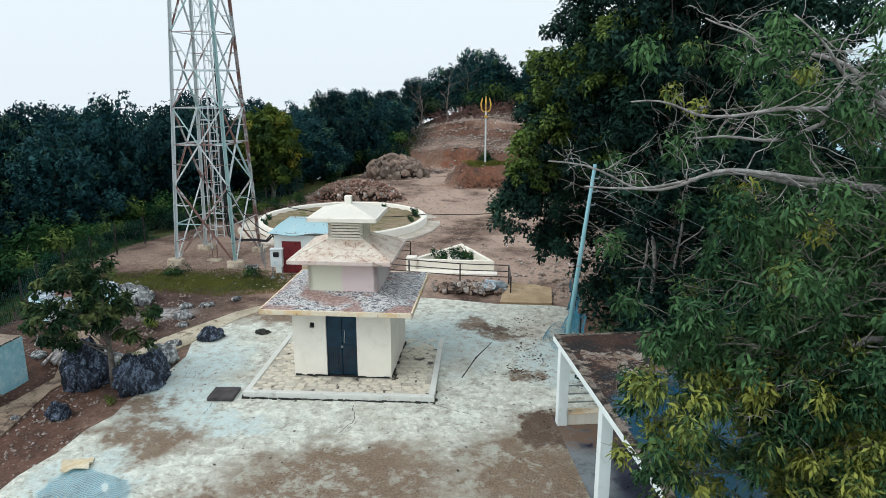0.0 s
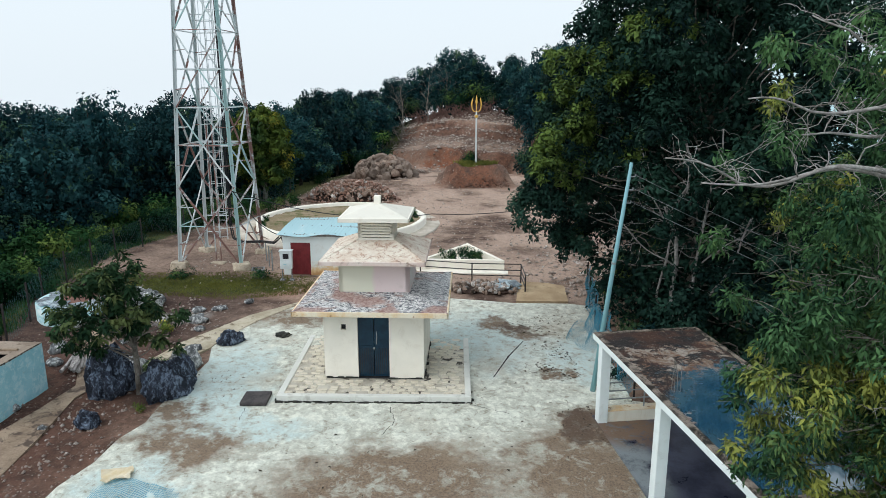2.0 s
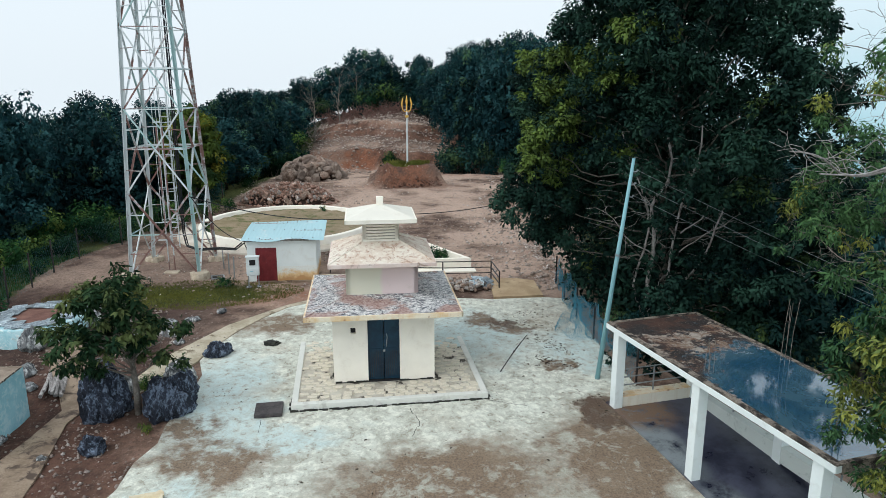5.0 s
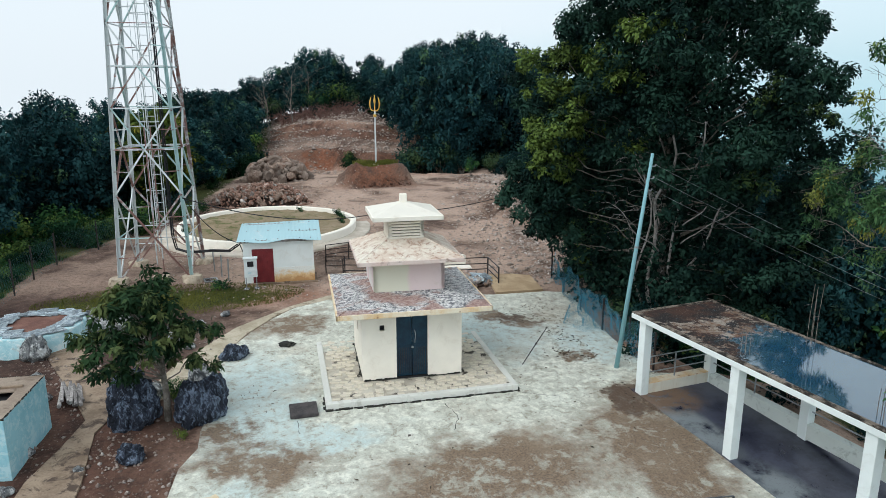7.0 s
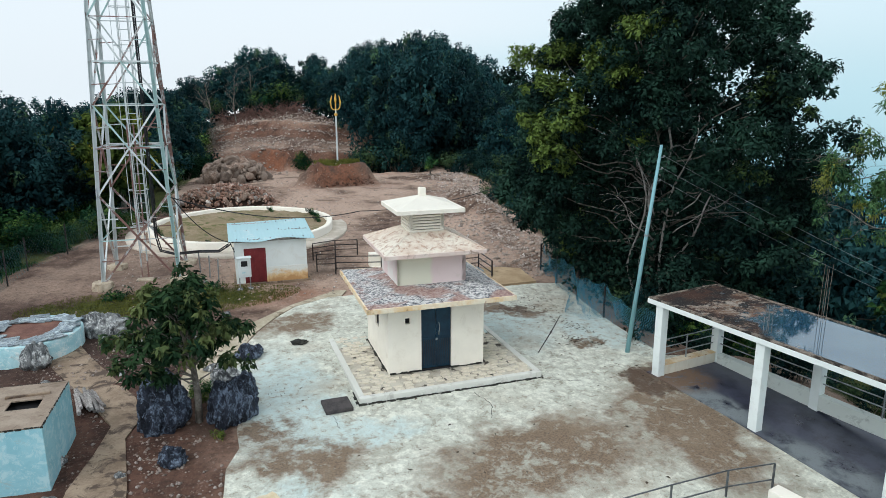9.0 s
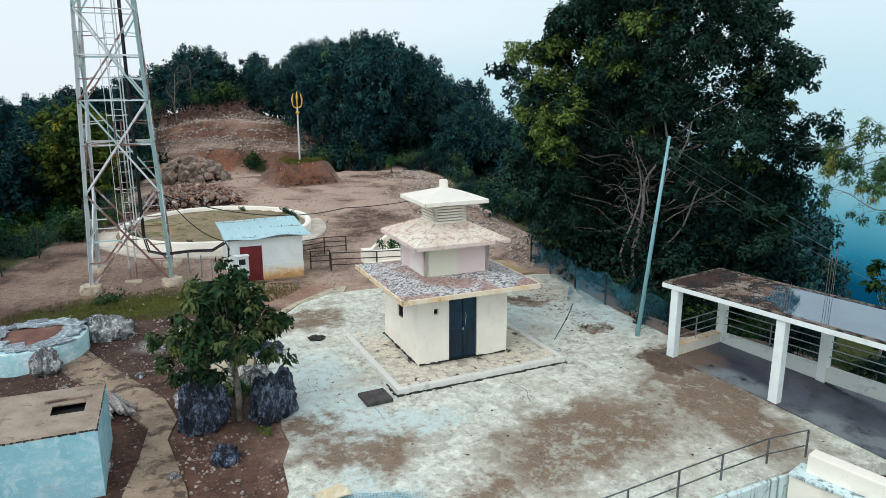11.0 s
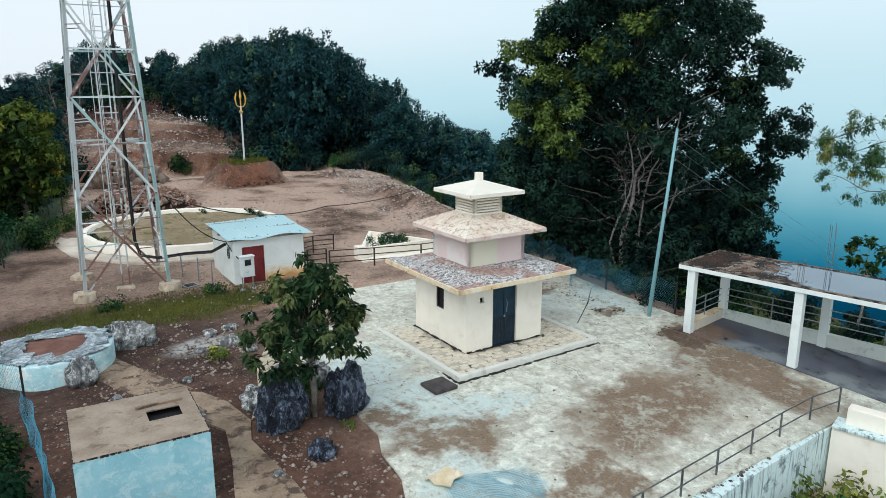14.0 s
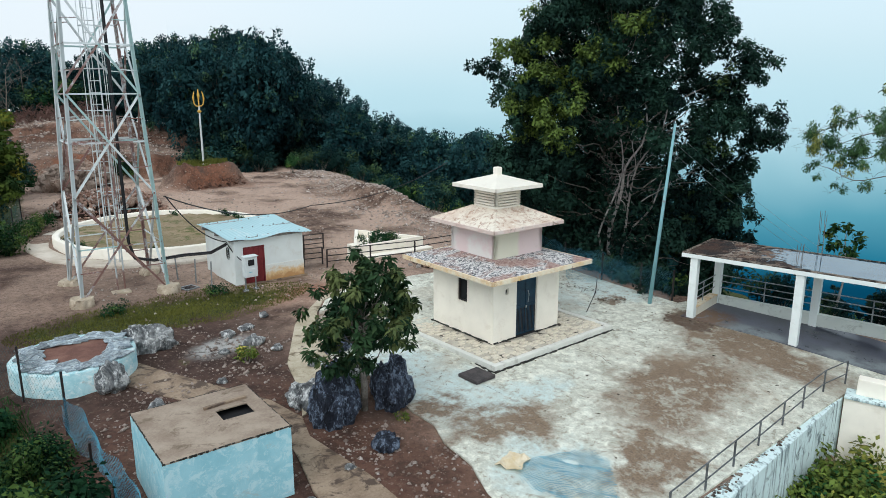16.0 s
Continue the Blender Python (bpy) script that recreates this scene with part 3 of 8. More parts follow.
WOODGREY = plain("weathered_grey_wood", (0.20, 0.18, 0.17), (0.46, 0.43, 0.41), 6.0, 0.9, 0.006, (0.08, 0.07, 0.06), (0.55, 0.66), vary=0.7)
SLAB = plain("slab_and_slat_shade", (0.045, 0.040, 0.042), (0.085, 0.075, 0.072), 5.0, 0.85, 0.006)
METERBOX = plain("white_enamel", (0.66, 0.72, 0.72), (0.74, 0.79, 0.79), 4.0, 0.4, 0.001)
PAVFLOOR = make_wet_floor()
MOSSEDGE = make_mossy_edge()
LITTER = plain("withered_leaf", (0.030, 0.024, 0.018), (0.10, 0.07, 0.045), 5.0, 0.9, 0.004)
PAPER = plain("torn_yellow_sack", (0.62, 0.50, 0.30), (0.72, 0.64, 0.48), 3.0, 0.7)


# ---- geometry helpers ----
def smooth(a, b, x):
    u = np.clip((np.asarray(x, float) - a) / (b - a), 0, 1)
    return u * u * (3 - 2 * u)


def mesh_of(name, bm, mat, shade=False):
    me = bpy.data.meshes.new(name)
    bmesh.ops.recalc_face_normals(bm, faces=bm.faces)
    bm.to_mesh(me)
    bm.free()
    me.materials.append(mat)
    if shade:
        me.shade_smooth()
    return me


def mesh_arrays(name, verts, faces, mat, shade=False):
    """A mesh from numpy arrays: verts (n, 3), faces (m, k) all with k corners."""
    me = bpy.data.meshes.new(name)
    verts, faces = np.asarray(verts, np.float32), np.asarray(faces, np.int32)
    k = faces.shape[1]
    me.vertices.add(len(verts))
    me.vertices.foreach_set("co", verts.ravel())
    me.loops.add(faces.size)
    me.loops.foreach_set("vertex_index", faces.ravel())
    me.polygons.add(len(faces))
    me.polygons.foreach_set("loop_start", np.arange(0, faces.size, k, dtype=np.int32))
    me.materials.append(mat)
    me.update(calc_edges=True)
    if shade:
        me.shade_smooth()
    return me


def thing(name, m, label, category, group="", kind=""):
    """An empty at the foot of a thing, to carry its parts."""
    ob = tagged(new(name), label, category, group, kind)
    ob.empty_display_size = 0.2
    ob.matrix_basis = m
    return ob


def part(name, bm, mat, parent, label="", shade=False, at=None):
    """One mesh object under a thing or a part; bm is a bmesh or a ready mesh."""
    me = bm if isinstance(bm, bpy.types.Mesh) else mesh_of(name, bm, mat, shade)
    ob = new(name, me)
    ob.parent = parent
    if at is not None:
        ob.matrix_basis = at
    return tagged(ob, label)


def solo(name, bm, mat, m, label, category, group="", kind="", shade=False):
    """A thing that is one mesh."""
    me = bm if isinstance(bm, bpy.types.Mesh) else mesh_of(name, bm, mat, shade)
    ob = new(name, me)
    ob.matrix_basis = m
    return tagged(ob, label, category, group, kind)


def box(x0, x1, y0, y1, z0, z1, bevel=0.0, bm=None, turn=None):
    """A box, with worn edges where bevel is given; added to bm."""
    b = bmesh.new()
    bmesh.ops.create_cube(b, size=1)
    for v in b.verts:
        v.co = Vector(((x0 + x1) / 2 + v.co.x * (x1 - x0), (y0 + y1) / 2 + v.co.y * (y1 - y0), (z0 + z1) / 2 + v.co.z * (z1 - z0)))
    if bevel:
        bmesh.ops.bevel(b, geom=b.edges[:], offset=bevel, segments=2, affect="EDGES", profile=0.6)
    if turn is not None:
        bmesh.ops.transform(b, matrix=turn, verts=b.verts)
    if bm is None:
        return b
    me = bpy.data.meshes.new("tmp")
    b.to_mesh(me)
    b.free()
    bm.from_mesh(me)
    bpy.data.meshes.remove(me)
    return bm


def tube(points, radii, seg=8, bm=None, cap=True):
    """A round bar along points, with a radius at each."""
    bm = bm or bmesh.new()
    pts = [Vector(p) for p in points]
    if isinstance(radii, (int, float)):
        radii = [radii] * len(pts)
    rings = []
    side = None
    for i, p in enumerate(pts):
        d = (pts[min(i + 1, len(pts) - 1)] - pts[max(i - 1, 0)]).normalized()
        if side is None:
            side = d.orthogonal().normalized()
        side = (side - d * side.dot(d)).normalized()
        up = d.cross(side)
        rings.append([bm.verts.new(p + float(radii[i]) * (math.cos(a) * side + math.sin(a) * up)) for a in (2 * math.pi * k / seg for k in range(seg))])
    for a, b in zip(rings, rings[1:]):
        for k in range(seg):
            bm.faces.new((a[k], a[(k + 1) % seg], b[(k + 1) % seg], b[k]))
    if cap:
        bm.faces.new(rings[0][::-1])
        bm.faces.new(rings[-1])
    return bm


def angle_bar(a, b, w, bm=None):
    """A steel angle from a to b, w wide: two thin legs."""
    bm = bm or bmesh.new()
    a, b = Vector(a), Vector(b)
    d = (b - a).normalized()
    s = d.cross(Vector((0, 0, 1)))
    s = (s if s.length > 0.1 else Vector((1, 0, 0))).normalized()
    u = s.cross(d)
    t = max(w * 0.14, 0.008)
    prof = [Vector((0, 0)), Vector((w, 0)), Vector((w, t)), Vector((t, t)), Vector((t, w)), Vector((0, w))]
    ra, rb = [[bm.verts.new(p + s * (q.x - w / 2) + u * (q.y - w / 2)) for q in prof] for p in (a, b)]
    for k in range(6):
        bm.faces.new((ra[k], ra[(k + 1) % 6], rb[(k + 1) % 6], rb[k]))
    bm.faces.new(ra[::-1])
    bm.faces.new(rb)
    return bm


def outline_slab(points, top, thick, cuts=()):
    """A slab with that outline; top(x, y) gives its upper side, cut where the slope changes."""
    bm = bmesh.new()
    f = bm.faces.new([bm.verts.new((x, y, 0)) for x, y in points])
    bmesh.ops.triangulate(bm, faces=[f])
    for co, no in cuts:
        bmesh.ops.bisect_plane(bm, geom=bm.verts[:] + bm.edges[:] + bm.faces[:], plane_co=co, plane_no=no)
    lower = bmesh.ops.extrude_face_region(bm, geom=bm.faces[:])
    down = [g for g in lower["geom"] if isinstance(g, bmesh.types.BMVert)]
    low = set(down)
    for v in bm.verts:
        v.co.z = float(top(v.co.x, v.co.y)) - (thick if v in low else 0)
    return bm


def rough_rock(seed, size, lumps=1.0, sub=4, pitted=0.0):
    """A boulder: an icosphere pushed about by noise at three sizes, flattened below."""
    bm = bmesh.new()
    bmesh.ops.create_icosphere(bm, subdivisions=sub, radius=1)
    o = Vector((seed * 7.3, seed * 3.1, seed * 5.7))
    for v in bm.verts:
        n = v.co.normalized()
        k = 1 + 0.32 * lumps * noise.noise(n * 1.3 + o) + 0.20 * lumps * noise.noise(n * 2.9 + o) + 0.09 * noise.noise(n * 7 + o)
        if pitted:
            q = Vector((n.x, n.y, n.z * 0.45))
            k -= pitted * max(0, abs(noise.noise(q * 4.5 + o * 2)) * 1.6 - 0.25) + pitted * 0.35 * noise.noise(q * 14 + o)
        foot = 1 + 0.45 * min(0, n.z)
        v.co = Vector((n.x * size[0] * k * foot, n.y * size[1] * k * foot, max(n.z * size[2] * k, -0.45 * size[2])))
    return bm


# ---- the ground ----
EDGE_R = ((-40, 4.0), (5, 5.3), (9, 5.4), (17, 4.6), (18.2, 3.0), (20, 2.6), (25, 2.9), (27, 3.9), (38, 5.3), (46, 6.6), (53, 8.6), (60, 9.0), (70, 10.0), (80, 14.0), (200, 14.0))
EDGE_L = ((-40, -17.4), (15, -17.4), (22, -17.6), (24.5, -18.9), (32, -19.0), (36, -17.6), (42, -15.8), (50, -14.0), (58, -13.2), (80, -12.0), (200, -12.0))


def edge(rows, y):
    return np.interp(y, [r[0] for r in rows], [r[1] for r in rows])


def lumpy(x, y, s, seed=0.0):
    """Cheap smooth waves that never line up, for soft relief."""
    return (np.sin(x * s * 1.00 + 1.7 * np.sin(y * s * 0.73 + seed) + seed) * np.sin(y * s * 1.13 + 1.3 * np.sin(x * s * 0.61 + 2 * seed) + 2.1 * seed)
            + 0.5 * np.sin(x * s * 2.3 + y * s * 1.9 + 3 * seed) * np.sin(y * s * 2.7 - x * s * 1.1 + seed))


def level(x, y):
    """The even lie of the yard."""
    x, y = np.asarray(x, float), np.asarray(y, float)
    z = -0.1 + 0.04 * (np.minimum(y, 30) - 17) - 0.02 * np.clip(x + 2, 0, 8) - 0.05 * np.clip(14 - y, 0, 5)
    return z + 0.013 * np.clip(y - 30, 0, 25)


def bank_line(x):
    """The foot of the cut bank across the hill."""
    return 79.0 - 0.95 * np.clip(x + 6.5, 0, 6) + 0.5 * np.sin(x * 0.9)


def terrain(x, y):
    x, y = np.asarray(x, float), np.asarray(y, float)
    z = level(x, y)
    # a shallow saddle, then the hill behind with its cut bank and the track over it
    z = z - 1.75 * smooth(57, 75, y)
    up = y - bank_line(x)
    side = np.exp(-((x + 3.5) / 16.0) ** 2)
    z = z + side * (2.3 * smooth(0, 1.7, up) + 0.8 * smooth(2.0, 9.5, up) + 0.9 * smooth(9.8, 11.0, up) + 0.9 * smooth(12.6, 13.8, up) + 0.9 * smooth(17, 27, up)) - 2.5 * smooth(112, 140, y)
    z = z + 1.2 * smooth(6, 12, x) * smooth(62, 76, y) * (1 - smooth(22, 40, x))
    # heap with the trident, and spoil along the edge over the drop
    r = np.hypot((x + 2.4) / 2.75, (y - 54.2) / 1.9)
    z = z + 1.5 * smooth(1.10, 0.70, r + 0.10 * lumpy(x, y, 2.2, 3) + 0.07 * lumpy(x, y, 0.9, 7)) * (1 + 0.08 * lumpy(x, y, 1.6, 5)) + 0.45 * smooth(1.0, 0.2, np.hypot((x + 4.6) / 1.5, (y - 53.0) / 1.2))
    r = np.hypot((x - 4.4) / 1.5, (y - 41.5) / 5.5)
    z = z + 1.0 * smooth(1.1, 0.2, r)
    # falls on both sides and in front
    dr, dl = np.clip(x - edge(EDGE_R, y), 0, None), np.clip(edge(EDGE_L, y) - x, 0, None)
    z = z - 0.62 * dr * dr / (dr + 2.2) * (1 - 0.45 * smooth(54, 64, y)) - 0.36 * dl * dl / (dl + 4.0)
    front = np.where(x > -9.4, 10.15 + 0.095 * (x + 9.3), 9.0 + 0.5 * np.sin(x))
    df = np.clip(front - y, 0, None)
    z = z - np.where(x > -9.4, 2.3 * smooth(0, 0.35, df), 2.3 * smooth(0, 4.5, df)) - 0.22 * np.clip(df - 1, 0, None)
    wild = np.clip(smooth(0.5, 3, dr) + smooth(0.5, 3, dl) + smooth(0.5, 3, df), 0, 1)
    z = z + 0.30 * wild * lumpy(x, y, 0.55, 1) + ((0.035 + 0.1 * smooth(58, 64, y)) * lumpy(x, y, 1.1, 2) + 0.018 * lumpy(x, y, 3.1, 4)) * (1 - smooth(-11.0, -10.0, x) * smooth(25.9, 24.9, y) * smooth(5.4, 4.6, x))
    far = np.hypot(x + 3, y - 30)
    return np.maximum(z, -175 + 2 * lumpy(x, y, 0.02)) - 60 * smooth(100, 260, far)


def cover(x, y):
    """How much grass, red earth and loose stone lies there."""
    dr, dl = x - edge(EDGE_R, y), edge(EDGE_L, y) - x
    g = 0.75 * np.exp(-(((x + 13.0) / 5.0) ** 2 + ((y - 26.7) / 1.5) ** 2) ** 2) + 0.35 * np.exp(-(((x + 14) / 1.5) ** 2 + ((y - 22.5) / 2) ** 2))
    g = g + 0.9 * smooth(-0.3, 1.2, dl) + 0.8 * smooth(0.4, 2.0, dr) + 0.8 * smooth(0.3, 1.5, 9.6 - y)
    g = g + 0.9 * np.exp(-(((x + 2.4) / 1.8) ** 2 + ((y - 54.2) / 1.25) ** 2) ** 3)
    g = g + 0.45 * np.exp(-(((x + 10) / 4.4) ** 2 + ((y - 38.2) / 4.7) ** 2) ** 4)
    g = g + 0.7 * smooth(108, 116, y)
    up = y - bank_line(x)
    red = 1.2 * np.exp(-(((x + 6.6) / 1.7) ** 2 + ((up - 0.6) / 1.3) ** 2) ** 2) + 0.55 * np.exp(-((up - 0.8) / 1.0) ** 2) + 0.55 * np.exp(-(((x - 3) / 1.2) ** 2 + ((y - 22) / 3) ** 2))
    red = red + 0.4 * np.exp(-((up - 10.4) / 0.7) ** 2) + 0.4 * np.exp(-((up - 13.2) / 0.7) ** 2) + 0.6 * np.exp(-(((x - 3.0) / 3.0) ** 2 + ((y - 61.0) / 1.6) ** 2))
    red = red + 0.22 * smooth(-9.5, -10.8, x) * smooth(22, 18, y) + 0.9 * np.exp(-(((x + 2.4) / 3) ** 2 + ((y - 52.6) / 0.9) ** 2)) + 0.9 * np.exp(-(((x + 8.8) / 2.2) ** 2 + ((y - 26.2) / 0.8) ** 2))
    st = np.exp(-((x - edge(EDGE_R, y) + 1.6) / 2.0) ** 2) * smooth(25, 28, y) + 0.5 * smooth(74, 80, y) + 0.45 * smooth(-11, -12, x) * smooth(24, 20, y)
    return np.clip(np.stack([g, red, st], -1), 0, 1)


def build_ground():
    def lines(lo, a, b, hi, fine, n):
        out = a - (a - lo) * np.linspace(1, 0, n) ** 2.6
        return np.unique(np.concatenate([out, np.arange(a, b, fine), b + (hi - b) * np.linspace(0, 1, n) ** 2.6]).round(3))
    xs, ys = lines(-1500, -24, 10, 1500, 0.34, 34), lines(-1500, 7, 98, 1500, 0.38, 36)
    gx, gy = np.meshgrid(xs, ys, indexing="xy")
    gz = terrain(gx, gy)
    v = np.stack([gx, gy, gz], -1).reshape(-1, 3)
    nx, ny = len(xs), len(ys)
    i = (np.arange(ny - 1)[:, None] * nx + np.arange(nx - 1)[None, :]).ravel()
    me = mesh_arrays("ground", v, np.stack([i, i + 1, i + nx + 1, i + nx], -1), EARTH, True)
    at = me.color_attributes.new("cover", "FLOAT_COLOR", "POINT")
    c = np.ones((len(v), 4), np.float32)
    c[:, 3] = ((smooth(-12.5, -8.5, gx) + smooth(38, 46, gy) + 0.5 * smooth(26.5, 29.5, gy)).clip(0, 1) * (1 - np.exp(-(((gx + 2.4) / 3.3) ** 2 + ((gy - 54.1) / 2.3) ** 2) ** 2))).ravel()
    # the hill is darker broken soil but for the trodden track that climbs across it
    up = gy - bank_line(gx)
    track = np.exp(-((up - 14.8) / 1.5) ** 2) + 0.6 * np.exp(-((up - 4.5) / 2.0) ** 2)
    c[:, 3] *= (1 - 0.75 * smooth(0, 1.5, up) * (1 - np.clip(track, 0, 1))).ravel()
    c[:, :3] = cover(gx, gy).reshape(-1, 3)
    at.data.foreach_set("color", c.ravel())
    return solo("ground", me, EARTH, Matrix(), "bare brown earth yard on a ridge, grassy at its edges", "ground", kind="structure")


build_ground()


def build_mist():
    """The misty valley far beyond the ridge: a plain glowing arc with the haze painted on by height."""
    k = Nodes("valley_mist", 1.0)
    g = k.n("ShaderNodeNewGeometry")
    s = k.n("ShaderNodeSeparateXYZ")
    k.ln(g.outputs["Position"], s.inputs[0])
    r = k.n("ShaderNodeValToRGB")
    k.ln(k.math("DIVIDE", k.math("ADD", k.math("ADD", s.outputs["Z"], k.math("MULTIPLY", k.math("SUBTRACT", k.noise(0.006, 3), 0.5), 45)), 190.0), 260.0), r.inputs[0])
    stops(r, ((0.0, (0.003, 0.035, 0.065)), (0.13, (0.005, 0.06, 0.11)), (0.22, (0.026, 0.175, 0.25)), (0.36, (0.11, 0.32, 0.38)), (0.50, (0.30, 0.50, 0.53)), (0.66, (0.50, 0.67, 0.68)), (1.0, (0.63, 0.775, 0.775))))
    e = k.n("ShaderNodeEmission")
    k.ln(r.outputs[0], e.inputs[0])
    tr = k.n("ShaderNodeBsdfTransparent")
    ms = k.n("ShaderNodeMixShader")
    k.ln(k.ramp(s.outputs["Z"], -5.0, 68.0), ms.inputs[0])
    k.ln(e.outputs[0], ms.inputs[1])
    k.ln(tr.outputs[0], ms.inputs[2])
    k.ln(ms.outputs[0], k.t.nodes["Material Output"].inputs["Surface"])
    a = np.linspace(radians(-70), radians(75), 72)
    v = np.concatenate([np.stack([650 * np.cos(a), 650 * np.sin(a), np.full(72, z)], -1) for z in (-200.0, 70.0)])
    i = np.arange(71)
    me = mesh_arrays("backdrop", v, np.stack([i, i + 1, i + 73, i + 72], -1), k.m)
    return solo("backdrop", me, k.m, Matrix(), "painted backdrop of blue mist in the valley beyond the ridge", "backdrop", kind="structure")


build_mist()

# the concrete courtyard
YARD = ((-9.4, 10.35), (0.2, 10.75), (1.6, 10.4), (5.1, 9.4), (4.95, 13.5), (4.1, 17.3), (2.4, 17.6), (2.25, 20.3), (2.3, 22.5), (2.5, 25.0), (1.5, 25.2), (-0.6, 25.05),
        (-4.0, 25.5), (-7.0, 25.5), (-8.3, 24.8), (-9.0, 23.9), (-9.7, 22.7), (-10.4, 21.0), (-10.5, 20.3), (-10.2, 19.3), (-10.25, 18.2), (-10.45, 16.4), (-10.4, 15.6),
        (-10.7, 14.8), (-10.75, 13.8), (-11.1, 12.9), (-11.2, 11.8), (-10.8, 10.7))


def yard_top(x, y):
    return level(x, y) + 0.05


bm = outline_slab(YARD, yard_top, 0.30, cuts=(((-2, 0, 0), (1, 0, 0)), ((0, 14, 0), (0, 1, 0)), ((0, 17, 0), (0, 1, 0)), ((0, 21, 0), (0, 1, 0)), ((-7, 0, 0), (1, 0, 0))))
solo("courtyard_pavement", bm, CONCRETE, Matrix(), "pale stained concrete courtyard with brown silt patches and blue wash", "pavement", kind="structure")


def crack(points, width, seed):
    """A dirty crack: a ragged thin strip lying on the courtyard."""
    r = random.Random(seed)
    bm = bmesh.new()
    last = None
    for (x0, y0), (x1, y1) in zip(points, points[1:]):
        n = max(3, int(math.hypot(x1 - x0, y1 - y0) / 0.09))
        for i in range(n):
            u = i / n
            x, y = x0 + (x1 - x0) * u + r.uniform(-0.03, 0.03), y0 + (y1 - y0) * u + r.uniform(-0.03, 0.03)
            w = width * r.uniform(0.3, 1.2)
            z = float(yard_top(x, y)) + 0.006
            nx, ny = -(y1 - y0), x1 - x0
            k = w / max(1e-6, math.hypot(nx, ny))
            row = (bm.verts.new((x + nx * k, y + ny * k, z)), bm.verts.new((x - nx * k, y - ny * k, z)))
            if last:
                bm.faces.new((last[0], last[1], row[1], row[0]))
            last = row
    part("crack", bm, MOSS, YARD_OB)


YARD_OB = bpy.data.objects["courtyard_pavement"]
for i, (pts, w) in enumerate(((((-4.2, 16.75), (-4.0, 15.9), (-4.3, 15.2)), 0.009), (((-2.1, 17.0), (-0.9, 16.5)), 0.008), (((-8.1, 16.5), (-8.0, 15.7)), 0.007),
                              (((1.60, 16.2), (1.90, 13.9), (2.25, 11.4)), 0.014))):
    crack(pts, w, 50 + i)


# ---- the shrine ----
def hip_roof(half, z_low, z_edge, half_top, z_top, lip=0.03):
    """A slab roof: flat soffit, upright edge, four slopes up to a smaller square."""
    bm = bmesh.new()
    rows = [[bm.verts.new((sx * h, sy * h, z)) for sx, sy in ((-1, -1), (1, -1), (1, 1), (-1, 1))] for h, z in ((half, z_edge), (half_top, z_top), (half_top - 0.02, z_low), (half - lip, z_low))]
    for a, b in ((0, 1), (1, 2), (2, 3)):
        for k in range(4):
            bm.faces.new((rows[a][k], rows[a][(k + 1) % 4], rows[b][(k + 1) % 4], rows[b][k]))
    for k in range(4):
        bm.faces.new((rows[3][k], rows[3][(k + 1) % 4], rows[0][(k + 1) % 4], rows[0][k]))
    return bm


def roof_edge(half, z0, z1, w=0.05):
    """The upright fascia round a roof, a frame of four boards with worn corners."""
    bm = bmesh.new()
    for k in range(4):
        box(-half - 0.004, half + 0.004, -half - 0.004, -half + w, z0, z1, 0.012, bm, Matrix.Rotation(k * math.pi / 2, 4, "Z"))
    return bm


